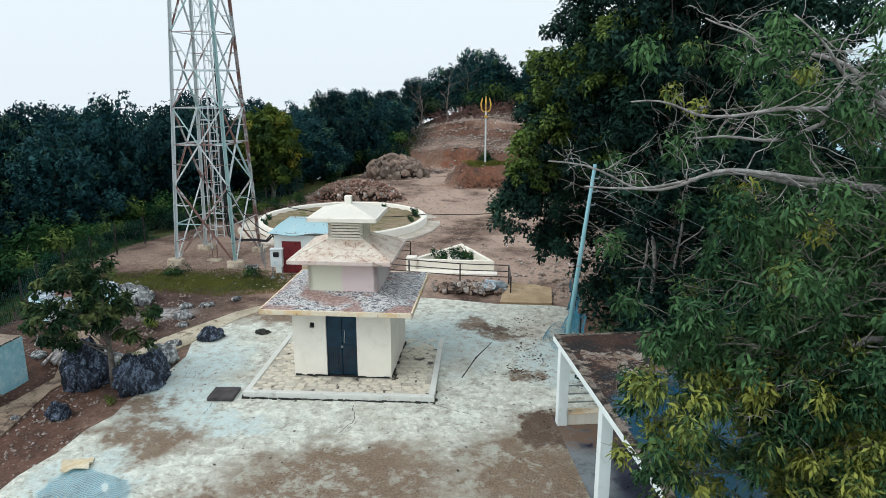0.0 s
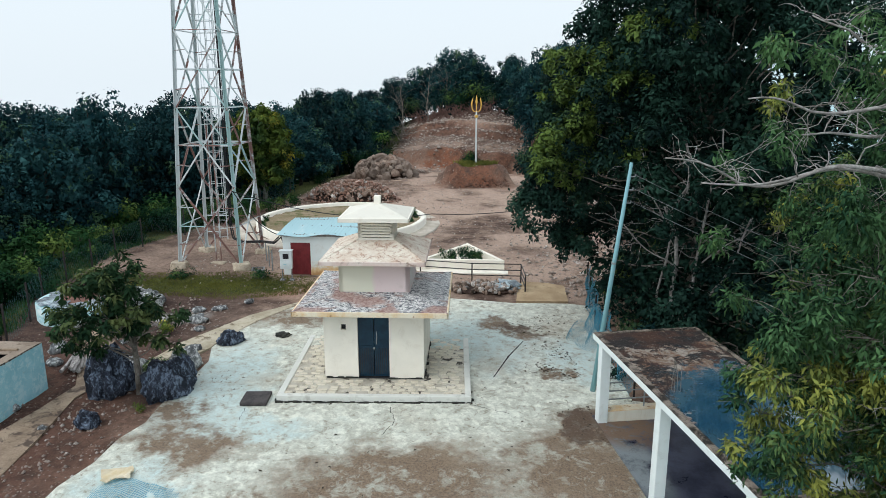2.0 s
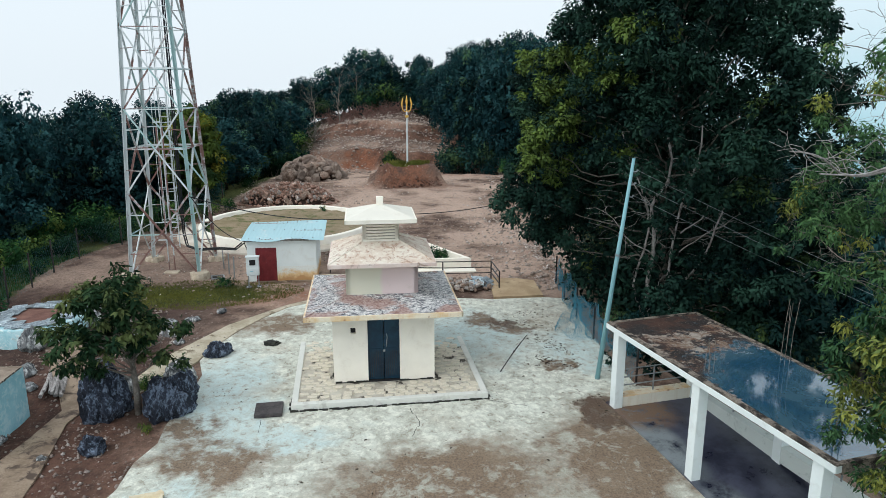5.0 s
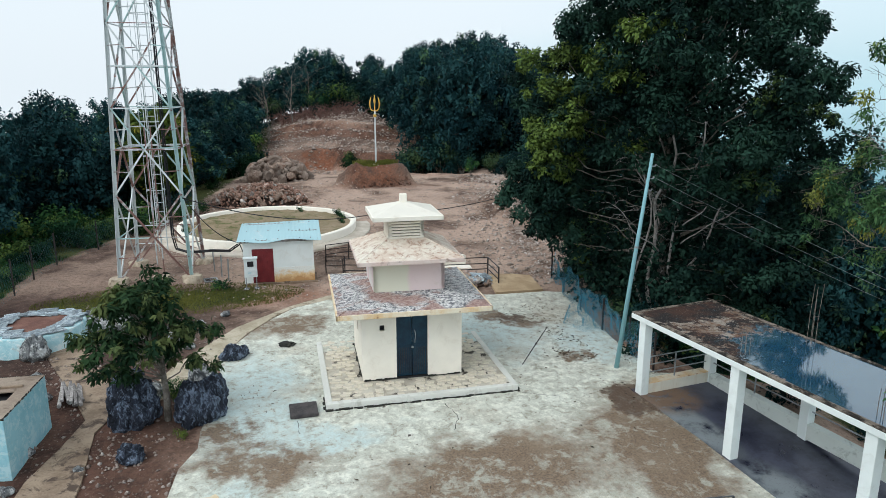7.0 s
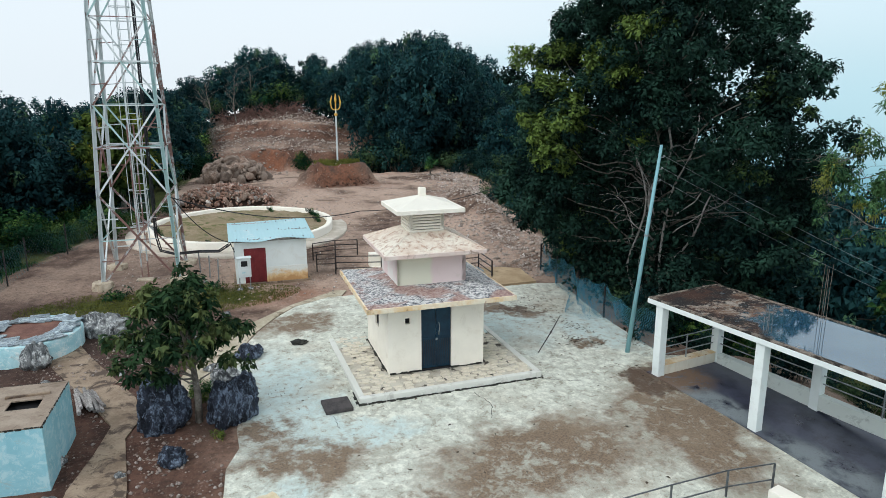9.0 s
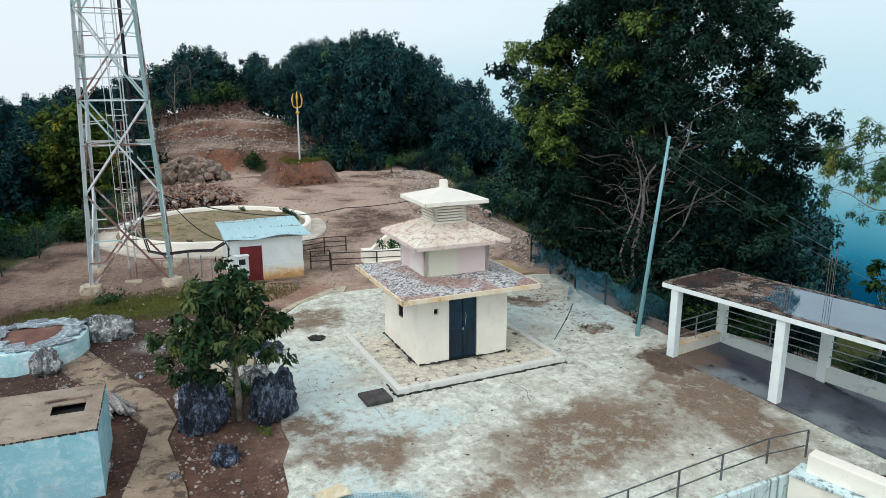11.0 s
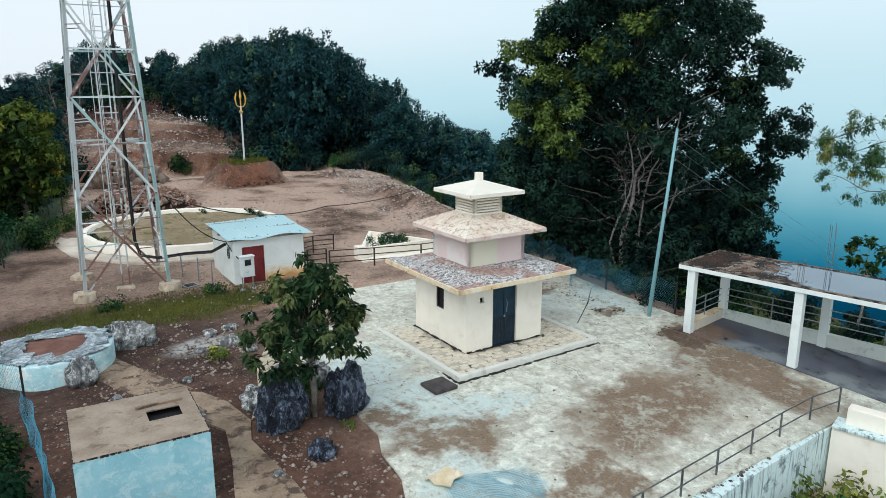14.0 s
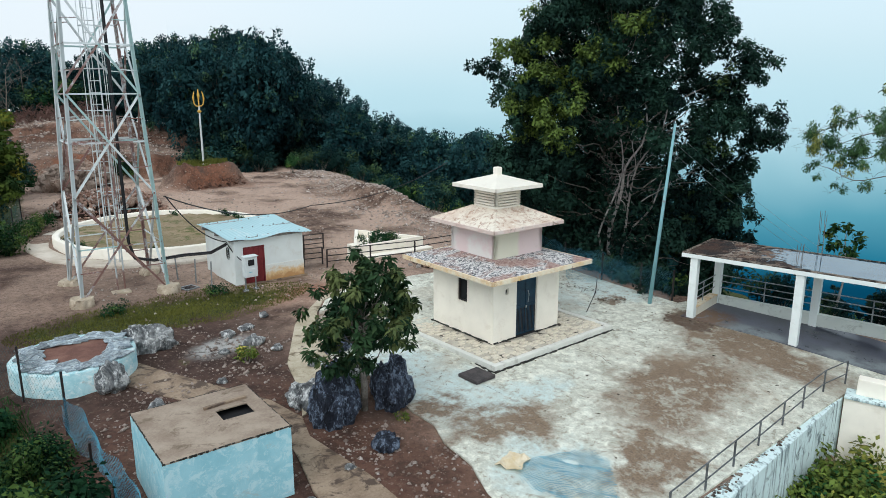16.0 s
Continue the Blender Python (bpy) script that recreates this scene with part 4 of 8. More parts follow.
def build_shrine():
    cx, cy = -4.87, 19.60
    z0 = 0.13
    s = thing("shrine", pose(cx, cy, z0, 0, 0, 1.0), "small white three-tiered shrine with worn roofs and dark door", "shrine")
    h = 1.43
    # ground storey with door and window openings cut through the walls
    bm = bmesh.new()
    t = 0.2
    dx0, dx1, dh = -0.46, 0.44, 1.88
    box(-h, -0.93, -h, -h + t, 0, 2.2, 0, bm)                       # front, left of the vent
    box(-0.93, -0.79, -h, -h + t, 0, 1.45, 0, bm)
    box(-0.93, -0.79, -h, -h + t, 1.62, 2.2, 0, bm)
    box(-0.79, dx0, -h, -h + t, 0, 2.2, 0, bm)
    box(dx0, dx1, -h, -h + t, dh, 2.2, 0, bm)
    box(dx1, h, -h, -h + t, 0, 2.2, 0, bm)
    wy0, wy1, wz0, wz1 = -0.25, 0.20, 1.02, 1.74
    box(-h, -h + t, -h + t, wy0, 0, 2.2, 0, bm)                      # side with the window
    box(-h, -h + t, wy1, h, 0, 2.2, 0, bm)
    box(-h, -h + t, wy0, wy1, 0, wz0, 0, bm)
    box(-h, -h + t, wy0, wy1, wz1, 2.2, 0, bm)
    box(h - t, h, -h + t, h, 0, 2.2, 0, bm)
    box(-h + t, h - t, h - t, h, 0, 2.2, 0, bm)
    bmesh.ops.remove_doubles(bm, verts=bm.verts, dist=0.0005)
    part("wall", bm, WHITE, s, "white lime-washed wall")
    part("floor_slab", box(-h + 0.02, h - 0.02, -h + 0.02, h - 0.02, -0.1, 0.012), DARK, s)
    # two-leaf steel door, one leaf a little open to the dark
    for sx, name in ((-1, "door_leaf"), (1, "door_leaf")):
        x0, x1 = (dx0, -0.012) if sx < 0 else (-0.002, dx1)
        d = part(name, box(x0 + 0.006, x1, -h + 0.07, -h + 0.10, 0.02, dh - 0.01, 0.006), DOORTEAL, s, "dark teal painted steel door leaf")
        for k in range(7):
            xx = x0 + 0.05 + k * (x1 - x0 - 0.08) / 6
            part("bar", box(xx - 0.007, xx + 0.007, -h + 0.055, -h + 0.069, 0.1, 0.88), BLACKIRON, d)
        for z in (0.04, 0.92, dh - 0.06):
            part("rail", box(x0 + 0.02, x1 - 0.01, -h + 0.055, -h + 0.069, z, z + 0.035), DOORTEAL, d)
    part("handle", tube([(0.07, -h + 0.03, 1.02), (0.07, -h + 0.015, 1.12), (0.09, -h + 0.015, 1.28), (0.07, -h + 0.04, 1.40)], 0.013, 8), STEEL, s, "steel door pull")
    part("padlock", box(-0.03, 0.03, -h + 0.02, -h + 0.05, 0.86, 0.93, 0.008), STEEL, s, "small steel padlock")
    fb = bmesh.new()
    for y0, y1, a, b in ((wy0 - 0.0, wy0 + 0.045, wz0, wz1), (wy1 - 0.045, wy1, wz0, wz1), (wy0, wy1, wz0, wz0 + 0.045), (wy0, wy1, wz1 - 0.045, wz1)):
        box(-h + 0.04, -h + 0.09, y0, y1, a, b, 0.004, fb)
    w = part("window_frame", fb, BLACKIRON, s, "dark window frame")
    # dark sheets behind window and vent hold the shade of the room
    part("shutter", box(-h + 0.10, -h + 0.13, wy0, wy1, wz0, wz1), DARK, w)
    part("vent_back", box(-0.95, -0.77, -h + 0.1, -h + 0.13, 1.43, 1.64), DARK, s)
    # tiers
    part("lower_roof", hip_roof(2.15, 2.09, 2.20, 1.02, 2.46), ROOFWASH, s, "sloping roof slab with white wash worn to dark mould")
    for k in range(4):
        q = Matrix.Rotation(k * math.pi / 2, 3, "Z")
        part("hip", tube([q @ Vector((-2.13, -2.13, 2.205)), q @ Vector((-1.0, -1.0, 2.462))], [0.022, 0.02], 6), ROOFWASH, s, "worn mortar hip")
        part("hip", tube([q @ Vector((-1.47, -1.47, 3.455)), q @ Vector((-0.53, -0.53, 3.882))], [0.02, 0.024], 6), ROOFPINK, s, "worn mortar hip")
    part("lower_fascia", roof_edge(2.15, 2.075, 2.213), OCHRE, s, "ochre-stained roof edge")
    bm = bmesh.new()
    for k in range(4):
        box(-1.02, 1.02, -1.02, -0.88, 2.36, 3.42, 0.015, bm, Matrix.Rotation(k * math.pi / 2, 4, "Z"))
    part("middle_wall", bm, PINK, s, "pale pink and cream washed wall of the middle tier")
    part("middle_roof", hip_roof(1.49, 3.36, 3.45, 0.54, 3.88), ROOFPINK, s, "middle roof slab with worn pinkish wash")
    part("middle_fascia", roof_edge(1.49, 3.345, 3.460, 0.04), plain("pink_roof_edge", (0.66, 0.50, 0.44), (0.74, 0.64, 0.58), 2.0, 0.85, 0.004, (0.34, 0.25, 0.2), (0.55, 0.7)), s, "pinkish roof edge")
    part("neck_band", box(-0.525, 0.525, -0.525, 0.525, 3.78, 3.93, 0.02), WHITE, s)
    # the dark core paints in the shade between the slats
    part("lantern_core", box(-0.42, 0.42, -0.42, 0.42, 3.7, 4.52), SLAB, s, "solid core coloured dark as the shade behind the slats")
    for z in np.arange(3.985, 4.47, 0.085):
        lb = bmesh.new()
        for k in range(4):
            box(-0.52, 0.52, -0.52, -0.415, -0.029, 0.029, 0.008, lb, Matrix.Rotation(k * math.pi / 2, 4, "Z") @ Matrix.Translation((0, 0, float(z))) @ Matrix.Rotation(radians(0), 4, "X"))
        part("louvre", lb, WHITE, s)
    for sx in (-1, 1):
        for sy in (-1, 1):
            part("corner_post", box(sx * 0.46 - 0.045, sx * 0.46 + 0.045, sy * 0.46 - 0.045, sy * 0.46 + 0.045, 3.78, 4.53, 0.01), WHITE, s)
    part("cap_roof", hip_roof(1.0, 4.50, 4.58, 0.10, 4.86), CAPWASH, s, "plain cream-white cap roof")
    part("cap_fascia", roof_edge(1.0, 4.47, 4.592, 0.04), WHITE, s)
    part("finial", box(-0.10, 0.10, -0.10, 0.10, 4.80, 5.09, 0.02), WHITE, s, "square white finial block")
    # moss along the foot of the walls
    mb = bmesh.new()
    rng = random.Random(4)
    for k in range(4):
        for i in range(26):
            u = -h + (i + rng.random()) * 2 * h / 26
            if k == 0 and dx0 - 0.05 < u < dx1 + 0.05:
                continue
            a = 0.015 + 0.06 * rng.random() ** 3
            if rng.random() < 0.4:
                continue
            box(u - 0.09, u + 0.09, -h - a, -h + 0.0, -0.01, 0.012 + 0.02 * rng.random(), 0, mb, Matrix.Rotation(k * math.pi / 2, 4, "Z"))
    tagged(part("moss", mb, MOSS, s, "black moss along the wall foot"), kind="stuff")
    return s


build_shrine()


def build_plinth():
    turn = radians(2.4)
    p = thing("shrine_plinth", pose(-4.80, 19.62, 0.13, 0, 0, 2.4), "low square plinth with a pale kerb and uneven paving stones", "plinth")
    H = 2.66
    part("bed", box(-H + 0.1, H - 0.1, -H + 0.1, H - 0.1, -0.45, -0.035), JOINT, p)
    rg = random.Random(17)
    cb = bmesh.new()
    for k in range(4):
        for i in range(60):
            u = -H + (i + rg.random()) * 2 * H / 60
            w = 0.02 + 0.06 * rg.random() ** 2
            box(u - 0.07, u + 0.07, -H - w, -H, -0.24, -0.175 + 0.035 * rg.random(), 0, cb, Matrix.Rotation(k * math.pi / 2, 4, "Z"))
    tagged(part("moss", cb, MOSS, p, "dark moss in the joint round the foot"), kind="stuff")
    kb = bmesh.new()
    for k in range(4):
        m = Matrix.Rotation(k * math.pi / 2, 4, "Z")
        box(-H, H - 0.17, -H, -H + 0.17, -0.45, 0.0, 0.02, kb, m)
    part("kerb", kb, KERB, p, "pale bluish washed kerb")
    rng = random.Random(11)
    shapes = []
    for i in range(6):
        b = bmesh.new()
        w, d = 0.145, 0.085
        ring = []
        for q in range(8):
            a = 2 * math.pi * (q + 0.5) / 8
            cxx, cyy = math.copysign(abs(math.cos(a)) ** 0.4, math.cos(a)), math.copysign(abs(math.sin(a)) ** 0.4, math.sin(a))
            ring.append((cxx * w * rng.uniform(0.86, 1.03), cyy * d * rng.uniform(0.84, 1.03)))
        top = [b.verts.new((x * 0.93, y * 0.93, 0.0)) for x, y in ring]
        low = [b.verts.new((x, y, -0.05)) for x, y in ring]
        b.faces.new(top)
        for q in range(8):
            b.faces.new((low[q], low[(q + 1) % 8], top[(q + 1) % 8], top[q]))
        shapes.append(mesh_of("paving_stone", b, PAVER))
    spots = []
    row = 0
    y = -H + 0.27
    while y < H - 0.2:
        x = -H + 0.32 + (0.15 if row % 2 else 0) + rng.uniform(-0.06, 0.06)
        while x < H - 0.25:
            if max(abs(x + 0.07), abs(y - 0.02)) > 1.55 and rng.random() < 0.86:
                spots.append((x + rng.uniform(-0.03, 0.03), y + rng.uniform(-0.022, 0.022)))
            x += 0.302 + rng.uniform(-0.03, 0.03)
        y += 0.182
        row += 1
    spots.sort(key=lambda q: q[1] * 1.0 + q[0] * 0.35)
    rest = bmesh.new()
    for i, (x, y) in enumerate(spots):
        m = pose(x, y, rng.uniform(-0.028, 0.0), rng.uniform(-2.5, 2.5), rng.uniform(-2.5, 2.5), rng.uniform(-9, 9)) @ Matrix.Diagonal((rng.uniform(0.8, 1.12), rng.uniform(0.8, 1.15), 1, 1))
        me = shapes[rng.randrange(6)]
        if i < 296:
            part("paving_stone", me, PAVER, p, at=m)
        else:
            t = me.copy()
            t.transform(m)
            rest.from_mesh(t)
            bpy.data.meshes.remove(t)
    tagged(part("paving", rest, PAVER, p), kind="stuff")
    return p


build_plinth()


# ---- the pavilion ----
def build_pavilion():
    # own axes: x into the depth, -y along the front
    p = thing("open_pavilion", pose(1.08, 16.75, -0.27, 0, 0, 11.2), "open white concrete pavilion with a flat mossy roof", "pavilion")
    L, D, top = 7.45, 2.82, 2.45
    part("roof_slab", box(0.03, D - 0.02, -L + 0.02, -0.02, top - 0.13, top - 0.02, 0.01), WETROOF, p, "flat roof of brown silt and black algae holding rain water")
    part("front_beam", box(0, 0.14, -L, 0, top - 0.17, top - 0.035, 0.012), PAVWHITE, p, "white-washed front roof edge")
    part("moss_strip", box(0.012, 0.16, -L + 0.004, -0.004, top - 0.034, top + 0.004, 0.01), MOSSEDGE, p, "dark mossy top of the roof edge")
    part("side_beam", box(0.162, D, -0.10, 0.0, top - 0.22, top + 0.006, 0.012), MOSSEDGE, p, "dark mossy roof edge")
    part("back_beam", box(D - 0.1, D, -L, -0.102, top - 0.22, top + 0.008, 0.012), MOSSEDGE, p, "dark mossy roof edge")
    part("end_beam", box(0.162, D - 0.102, -L, -L + 0.1, top - 0.22, top + 0.006, 0.012), MOSSEDGE, p, "dark mossy roof edge")
    part("ceiling_slab", box(0.142, D - 0.102, -L + 0.102, -0.102, top - 0.2, top - 0.132), PAVWHITE, p)
    for y in (-0.42, -3.72, -7.05):
        part("column", box(0.06, 0.31, y - 0.125, y + 0.125, -0.25, top - 0.172, 0.014), PAVWHITE, p, "white square column")
        part("back_column", box(D - 0.35, D - 0.1, y - 0.125, y + 0.125, -0.25, top - 0.222, 0.014), PAVWHITE, p, "white square column")
    w = p.matrix_basis
    corners = [w @ Vector((x, y, 0)) for x, y in ((0.05, -0.12), (0.05, -L), (D + 0.1, -L), (D + 0.1, -0.12))]
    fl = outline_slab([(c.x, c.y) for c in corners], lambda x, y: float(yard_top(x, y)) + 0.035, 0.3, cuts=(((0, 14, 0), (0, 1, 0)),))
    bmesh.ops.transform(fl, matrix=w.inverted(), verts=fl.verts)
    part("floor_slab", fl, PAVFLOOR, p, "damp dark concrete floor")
    part("side_wall", box(0.312, D - 0.352, -0.50, -0.22, 0.0, 0.44, 0.02), CREAM, p, "low cream wall, worn")
    part("wall_cap", box(0.314, D - 0.354, -0.51, -0.21, 0.441, 0.47, 0.008), OCHRE, p, "ochre-stained top of the wall")
    part("back_wall", box(D - 0.34, D - 0.11, -L + 0.05, -0.552, 0.0, 0.42, 0.02), GRIMY, p, "low grimy grey-white wall")
    for z in (0.72, 0.95, 1.18):
        part("rail", tube([(0.32, -0.36, z), (D - 0.34, -0.36, z)], 0.019, 8), STEEL, p, "steel pipe rail")
        for a, b in ((-0.55, -3.6), (-3.85, -6.92)):
            part("rail", tube([(D - 0.22, a, z), (D - 0.22, b, z)], 0.019, 8), STEEL, p, "steel pipe rail")
    for y in (-2.07, -5.4):
        part("rail_post", tube([(D - 0.22, y, 0.44), (D - 0.22, y, 1.2)], 0.022, 8), STEEL, p)
    part("rail_post", tube([(1.35, -0.36, 0.44), (1.35, -0.36, 1.2)], 0.022, 8), STEEL, p)
    rng = random.Random(3)
    for x, y, tall in ((0.45, -3.6, 0.75), (D - 0.45, -3.75, 1.6), (0.45, -6.95, 0.6)):
        for i in range(4):
            a, b = (i % 2) * 0.13, (i // 2) * 0.13
            lean = rng.uniform(-0.09, 0.12)
            part("rebar", tube([(x + a, y + b, top - 0.03), (x + a + lean * 0.4, y + b + lean * 0.3, top + tall * 0.45), (x + a + lean * 1.8, y + b + lean, top + tall * rng.uniform(0.85, 1.0))], 0.007, 6), BARK, p, "rusty reinforcing bar")
    return p


build_pavilion()


# ---- the small service hut ----
def build_hut():
    g = 0.30
    p = thing("service_hut", pose(-8.92, 29.45, g, 0, 0, 1.0), "small white-washed hut with a blue sheet roof and red door", "hut")
    a, b, hh, t = 1.40, 1.45, 1.78, 0.16
    dx0, dx1, dh = -1.06, -0.22, 1.52
    bm = bmesh.new()
    box(-a, dx0, -b, -b + t, 0.10, hh, 0, bm)
    box(dx0, dx1, -b, -b + t, dh, hh, 0, bm)
    box(dx1, a, -b, -b + t, 0.10, hh, 0, bm)
    box(-a, -a + t, -b + t, b, 0.10, hh, 0, bm)
    box(a - t, a, -b + t, b, 0.10, hh, 0, bm)
    box(-a + t, a - t, b - t, b, 0.10, hh, 0, bm)
    bmesh.ops.remove_doubles(bm, verts=bm.verts, dist=0.0005)
    part("wall", bm, HUTWALL, p, "white-washed wall with a bluish cast")
    fb = bmesh.new()
    box(dx1, a + 0.012, -b - 0.012, -b + 0.0, 0.102, 0.72, 0.006, fb)
    box(a, a + 0.012, -b, b, 0.102, 0.72, 0.004, fb)
    part("stained_skirting", fb, make_soiled(), p, "orange-soiled foot of the wall")
    part("footing", box(-a - 0.1, a + 0.12, -b - 0.12, b + 0.1, -0.3, 0.10, 0.02), BROWNSLAB, p, "worn concrete footing")
    d = part("door", box(dx0 + 0.05, dx1 - 0.05, -b + 0.02, -b + 0.06, 0.11, dh - 0.05, 0.004), REDDOOR, p, "dark red plank door")
    for i in range(4):
        w = (dx1 - dx0 - 0.10) / 4
        x = dx0 + 0.05 + i * w
        part("plank", box(x + 0.008, x + w - 0.008, -b + 0.008, -b + 0.019, 0.13, dh - 0.07, 0.003), REDDOOR, d)
    fr = bmesh.new()
    box(dx0, dx0 + 0.05, -b - 0.012, -b + 0.06, 0.10, dh, 0, fr)
    box(dx1 - 0.05, dx1, -b - 0.012, -b + 0.06, 0.10, dh, 0, fr)
    box(dx0 + 0.05, dx1 - 0.05, -b - 0.012, -b + 0.06, dh - 0.05, dh, 0, fr)
    part("door_frame", fr, REDDOOR, p)
    # corrugated sheets, slightly bent at the overhang
    n = 96
    xs = np.linspace(-a - 0.22, a + 0.34, n)
    ysn = np.linspace(-b - 0.22, b + 0.25, 12)
    v, f = [], []
    for j, y in enumerate(ysn):
        for x in xs:
            v.append((x, y, hh + 0.10 + 0.045 * (y + b) + 0.007 * math.sin(x * 2 * math.pi / 0.15) - 0.25 * max(0, x - a) ** 2 - 0.025 * math.sin(y * 1.7 + x) + 0.03 * math.sin(x * 3.1) * max(0, -y - b + 0.3) * 3))
    v = np.array(v)
    low = v.copy()
    low[:, 2] -= 0.006
    k = len(v)
    for j in range(11):
        for i in range(n - 1):
            q = j * n + i
            f += [(q, q + 1, q + n + 1, q + n), (k + q, k + q + n, k + q + n + 1, k + q + 1)]
    part("roof_sheet", mesh_arrays("roof_sheet", np.concatenate([v, low]), f, BLUETIN, True), BLUETIN, p, "faded blue corrugated sheet")
    for y in (-b + 0.05, 0.0, b - 0.05):
        part("purlin", box(-a - 0.15, a + 0.2, y - 0.04, y + 0.04, hh, hh + 0.085 + 0.045 * (y + b)), WOODGREY, p)
    for x in np.linspace(-1.3, 1.3, 7):
        for y in (-b + 0.05, 0.0, b - 0.05):
            part("roof_bolt", tube([(x, y, hh + 0.1 + 0.045 * (y + b)), (x, y, hh + 0.145 + 0.045 * (y + b))], 0.022, 6), STEEL, p)
    coil = [(-a - 0.03 + 0.0, -0.9 + 0.13 * math.cos(q * 0.7), 1.12 + 0.16 * math.sin(q * 0.7) + 0.01 * q) for q in range(26)]
    part("cable_coil", tube(coil, 0.012, 6), CABLE, p, "coil of black cable on the wall")
    return p


build_hut()


def build_meter():
    p = thing("meter_box", pose(-9.98, 27.35, float(terrain(-9.98, 27.35)), 0, 0, 4), "white electricity meter box on two steel legs", "meter box")
    for x in (-0.2, 0.2):
        part("leg", box(x - 0.02, x + 0.02, -0.02, 0.02, -0.2, 0.75), STEEL, p)
        part("foot", rough_rock(5 + x, (0.12, 0.1, 0.07), 0.8, 2), PALEROCK, p, at=pose(x, 0, 0.02))
    part("cabinet", box(-0.25, 0.25, -0.13, 0.13, 0.52, 1.28, 0.02), METERBOX, p, "white enamelled cabinet")
    part("meter_window", box(-0.12, 0.12, -0.145, -0.131, 0.96, 1.18, 0.005), DARK, p, "dark meter window")
    part("lower_panel", box(-0.18, 0.18, -0.142, -0.131, 0.60, 0.84, 0.005), METERBOX, p)
    part("label_bar", box(-0.10, 0.02, -0.150, -0.143, 0.70, 0.73), AQUA, p)
    part("cap", box(-0.28, 0.28, -0.17, 0.16, 1.282, 1.31, 0.008), METERBOX, p)
    return p


build_meter()


# ---- the lattice tower ----
def build_tower():
    cx, cy, z0 = -13.845, 30.31, 0.45
    p = thing("lattice_tower", pose(cx, cy, z0, 0, 0, -1.9), "tall galvanised lattice mast with rust-red primer patches", "tower")
    H = 21.5

    def half(z):
        return 1.412 - 0.042 * z

    def corner(i, z):
        h = half(z)
        sx, sy = ((-1, -1), (1, -1), (1, 1), (-1, 1))[i % 4]
        return Vector((sx * h, sy * h, z))

    leg_mat = (GALV, GALVGREEN, GALVRED, GALV)
    for i in range(4):
        part("leg", angle_bar(corner(i, 0.0), corner(i, H), 0.125), leg_mat[i], p, "steel angle leg")
        c = corner(i, 0)
        b = rough_rock(70 + i, (0.40, 0.38, 0.75), 0.8, 4, 0.14)
        for q in b.verts:
            q.co.z = min(q.co.z, 0.30)
        part("footing", b, FOOTING, p, "rough broken concrete footing", shade=True, at=Matrix.Translation((c.x, c.y, -0.10)))
    rings = [5.36 + 3.21 * k for k in range(6)]
    half_z = [z + 1.6 for z in rings[:-1]]
    mats = (GALV, GALVRED, GALV, GALVGREEN, GALVRED)
    count = 0

    def bar(a, b, w, m=None):
        nonlocal count
        count += 1
        low = min(a.z, b.z) < 5.3 and count % 3 == 0
        part("brace", angle_bar(a, b, w * 0.78), m or (GALVRED if low else mats[count % 5]), p)

    for i in range(4):
        j = i + 1
        for z in rings:
            bar(corner(i, z), corner(j, z), 0.075)
        for z, zh in zip(rings, half_z):
            bar(corner(i, zh), corner(j, zh), 0.05)
            m0, m1 = (corner(i, z) + corner(j, z)) / 2, (corner(i, z + 3.21) + corner(j, z + 3.21)) / 2
            for c in (i, j):
                bar(m0, corner(c, zh), 0.085)
                bar(corner(c, zh), m1, 0.085)
                q = (m0 + corner(c, zh)) / 2
                bar(q, corner(c, z + 0.76), 0.045)
                q = (m1 + corner(c, zh)) / 2
                bar(q, corner(c, zh + 0.76), 0.045)
        m0 = (corner(i, 5.36) + corner(j, 5.36)) / 2
        for c, o in ((i, j), (j, i)):
            bar(corner(c, 3.58), m0, 0.09)
            bar(corner(c, 3.58), corner(o, 0.05), 0.09, GALV if i % 2 else GALVRED)
            bar((corner(c, 3.58) + m0) / 2, corner(c, 4.5), 0.045)
        mid = (corner(i, 1.81) + corner(j, 1.81)) / 2
        for z in (1.81, 1.0, 2.65):
            f = abs(z - 1.81) / 1.77
            for c in (i, j):
                bar(corner(c, z), mid + (corner(c, 1.81) - mid) * f + Vector((0, 0, z - 1.81)), 0.05)
    for k in range(4):
        bar((corner(k, 5.36) + corner(k + 1, 5.36)) / 2, (corner(k + 1, 5.36) + corner(k + 2, 5.36)) / 2, 0.06)
    # climbing ladder with hoops, cable run
    for x in (-0.18, 0.18):
        part("ladder_rail", tube([(x, 0.25, 0.9), (x, 0.25, H)], 0.025, 6), GALV, p)
    for k in range(51):
        part("rung", tube([(-0.18, 0.25, 1.0 + 0.4 * k), (0.18, 0.25, 1.0 + 0.4 * k)], 0.014, 6), GALV, p)
    for k in range(14):
        z = 2.2 + 1.4 * k
        part("hoop", tube([(-0.18, 0.25, z), (-0.38, -0.05, z), (-0.26, -0.38, z), (0.26, -0.38, z), (0.38, -0.05, z), (0.18, 0.25, z)], 0.016, 6), GALV, p)
    for k in range(5):
        a = 2 * math.pi * (k + 0.5) / 5
        x, y = 0.37 * math.cos(a), -0.07 + 0.32 * math.sin(a)
        part("hoop_strap", tube([(x, y, 2.2), (x, y, H - 0.6)], 0.012, 5), GALV, p)
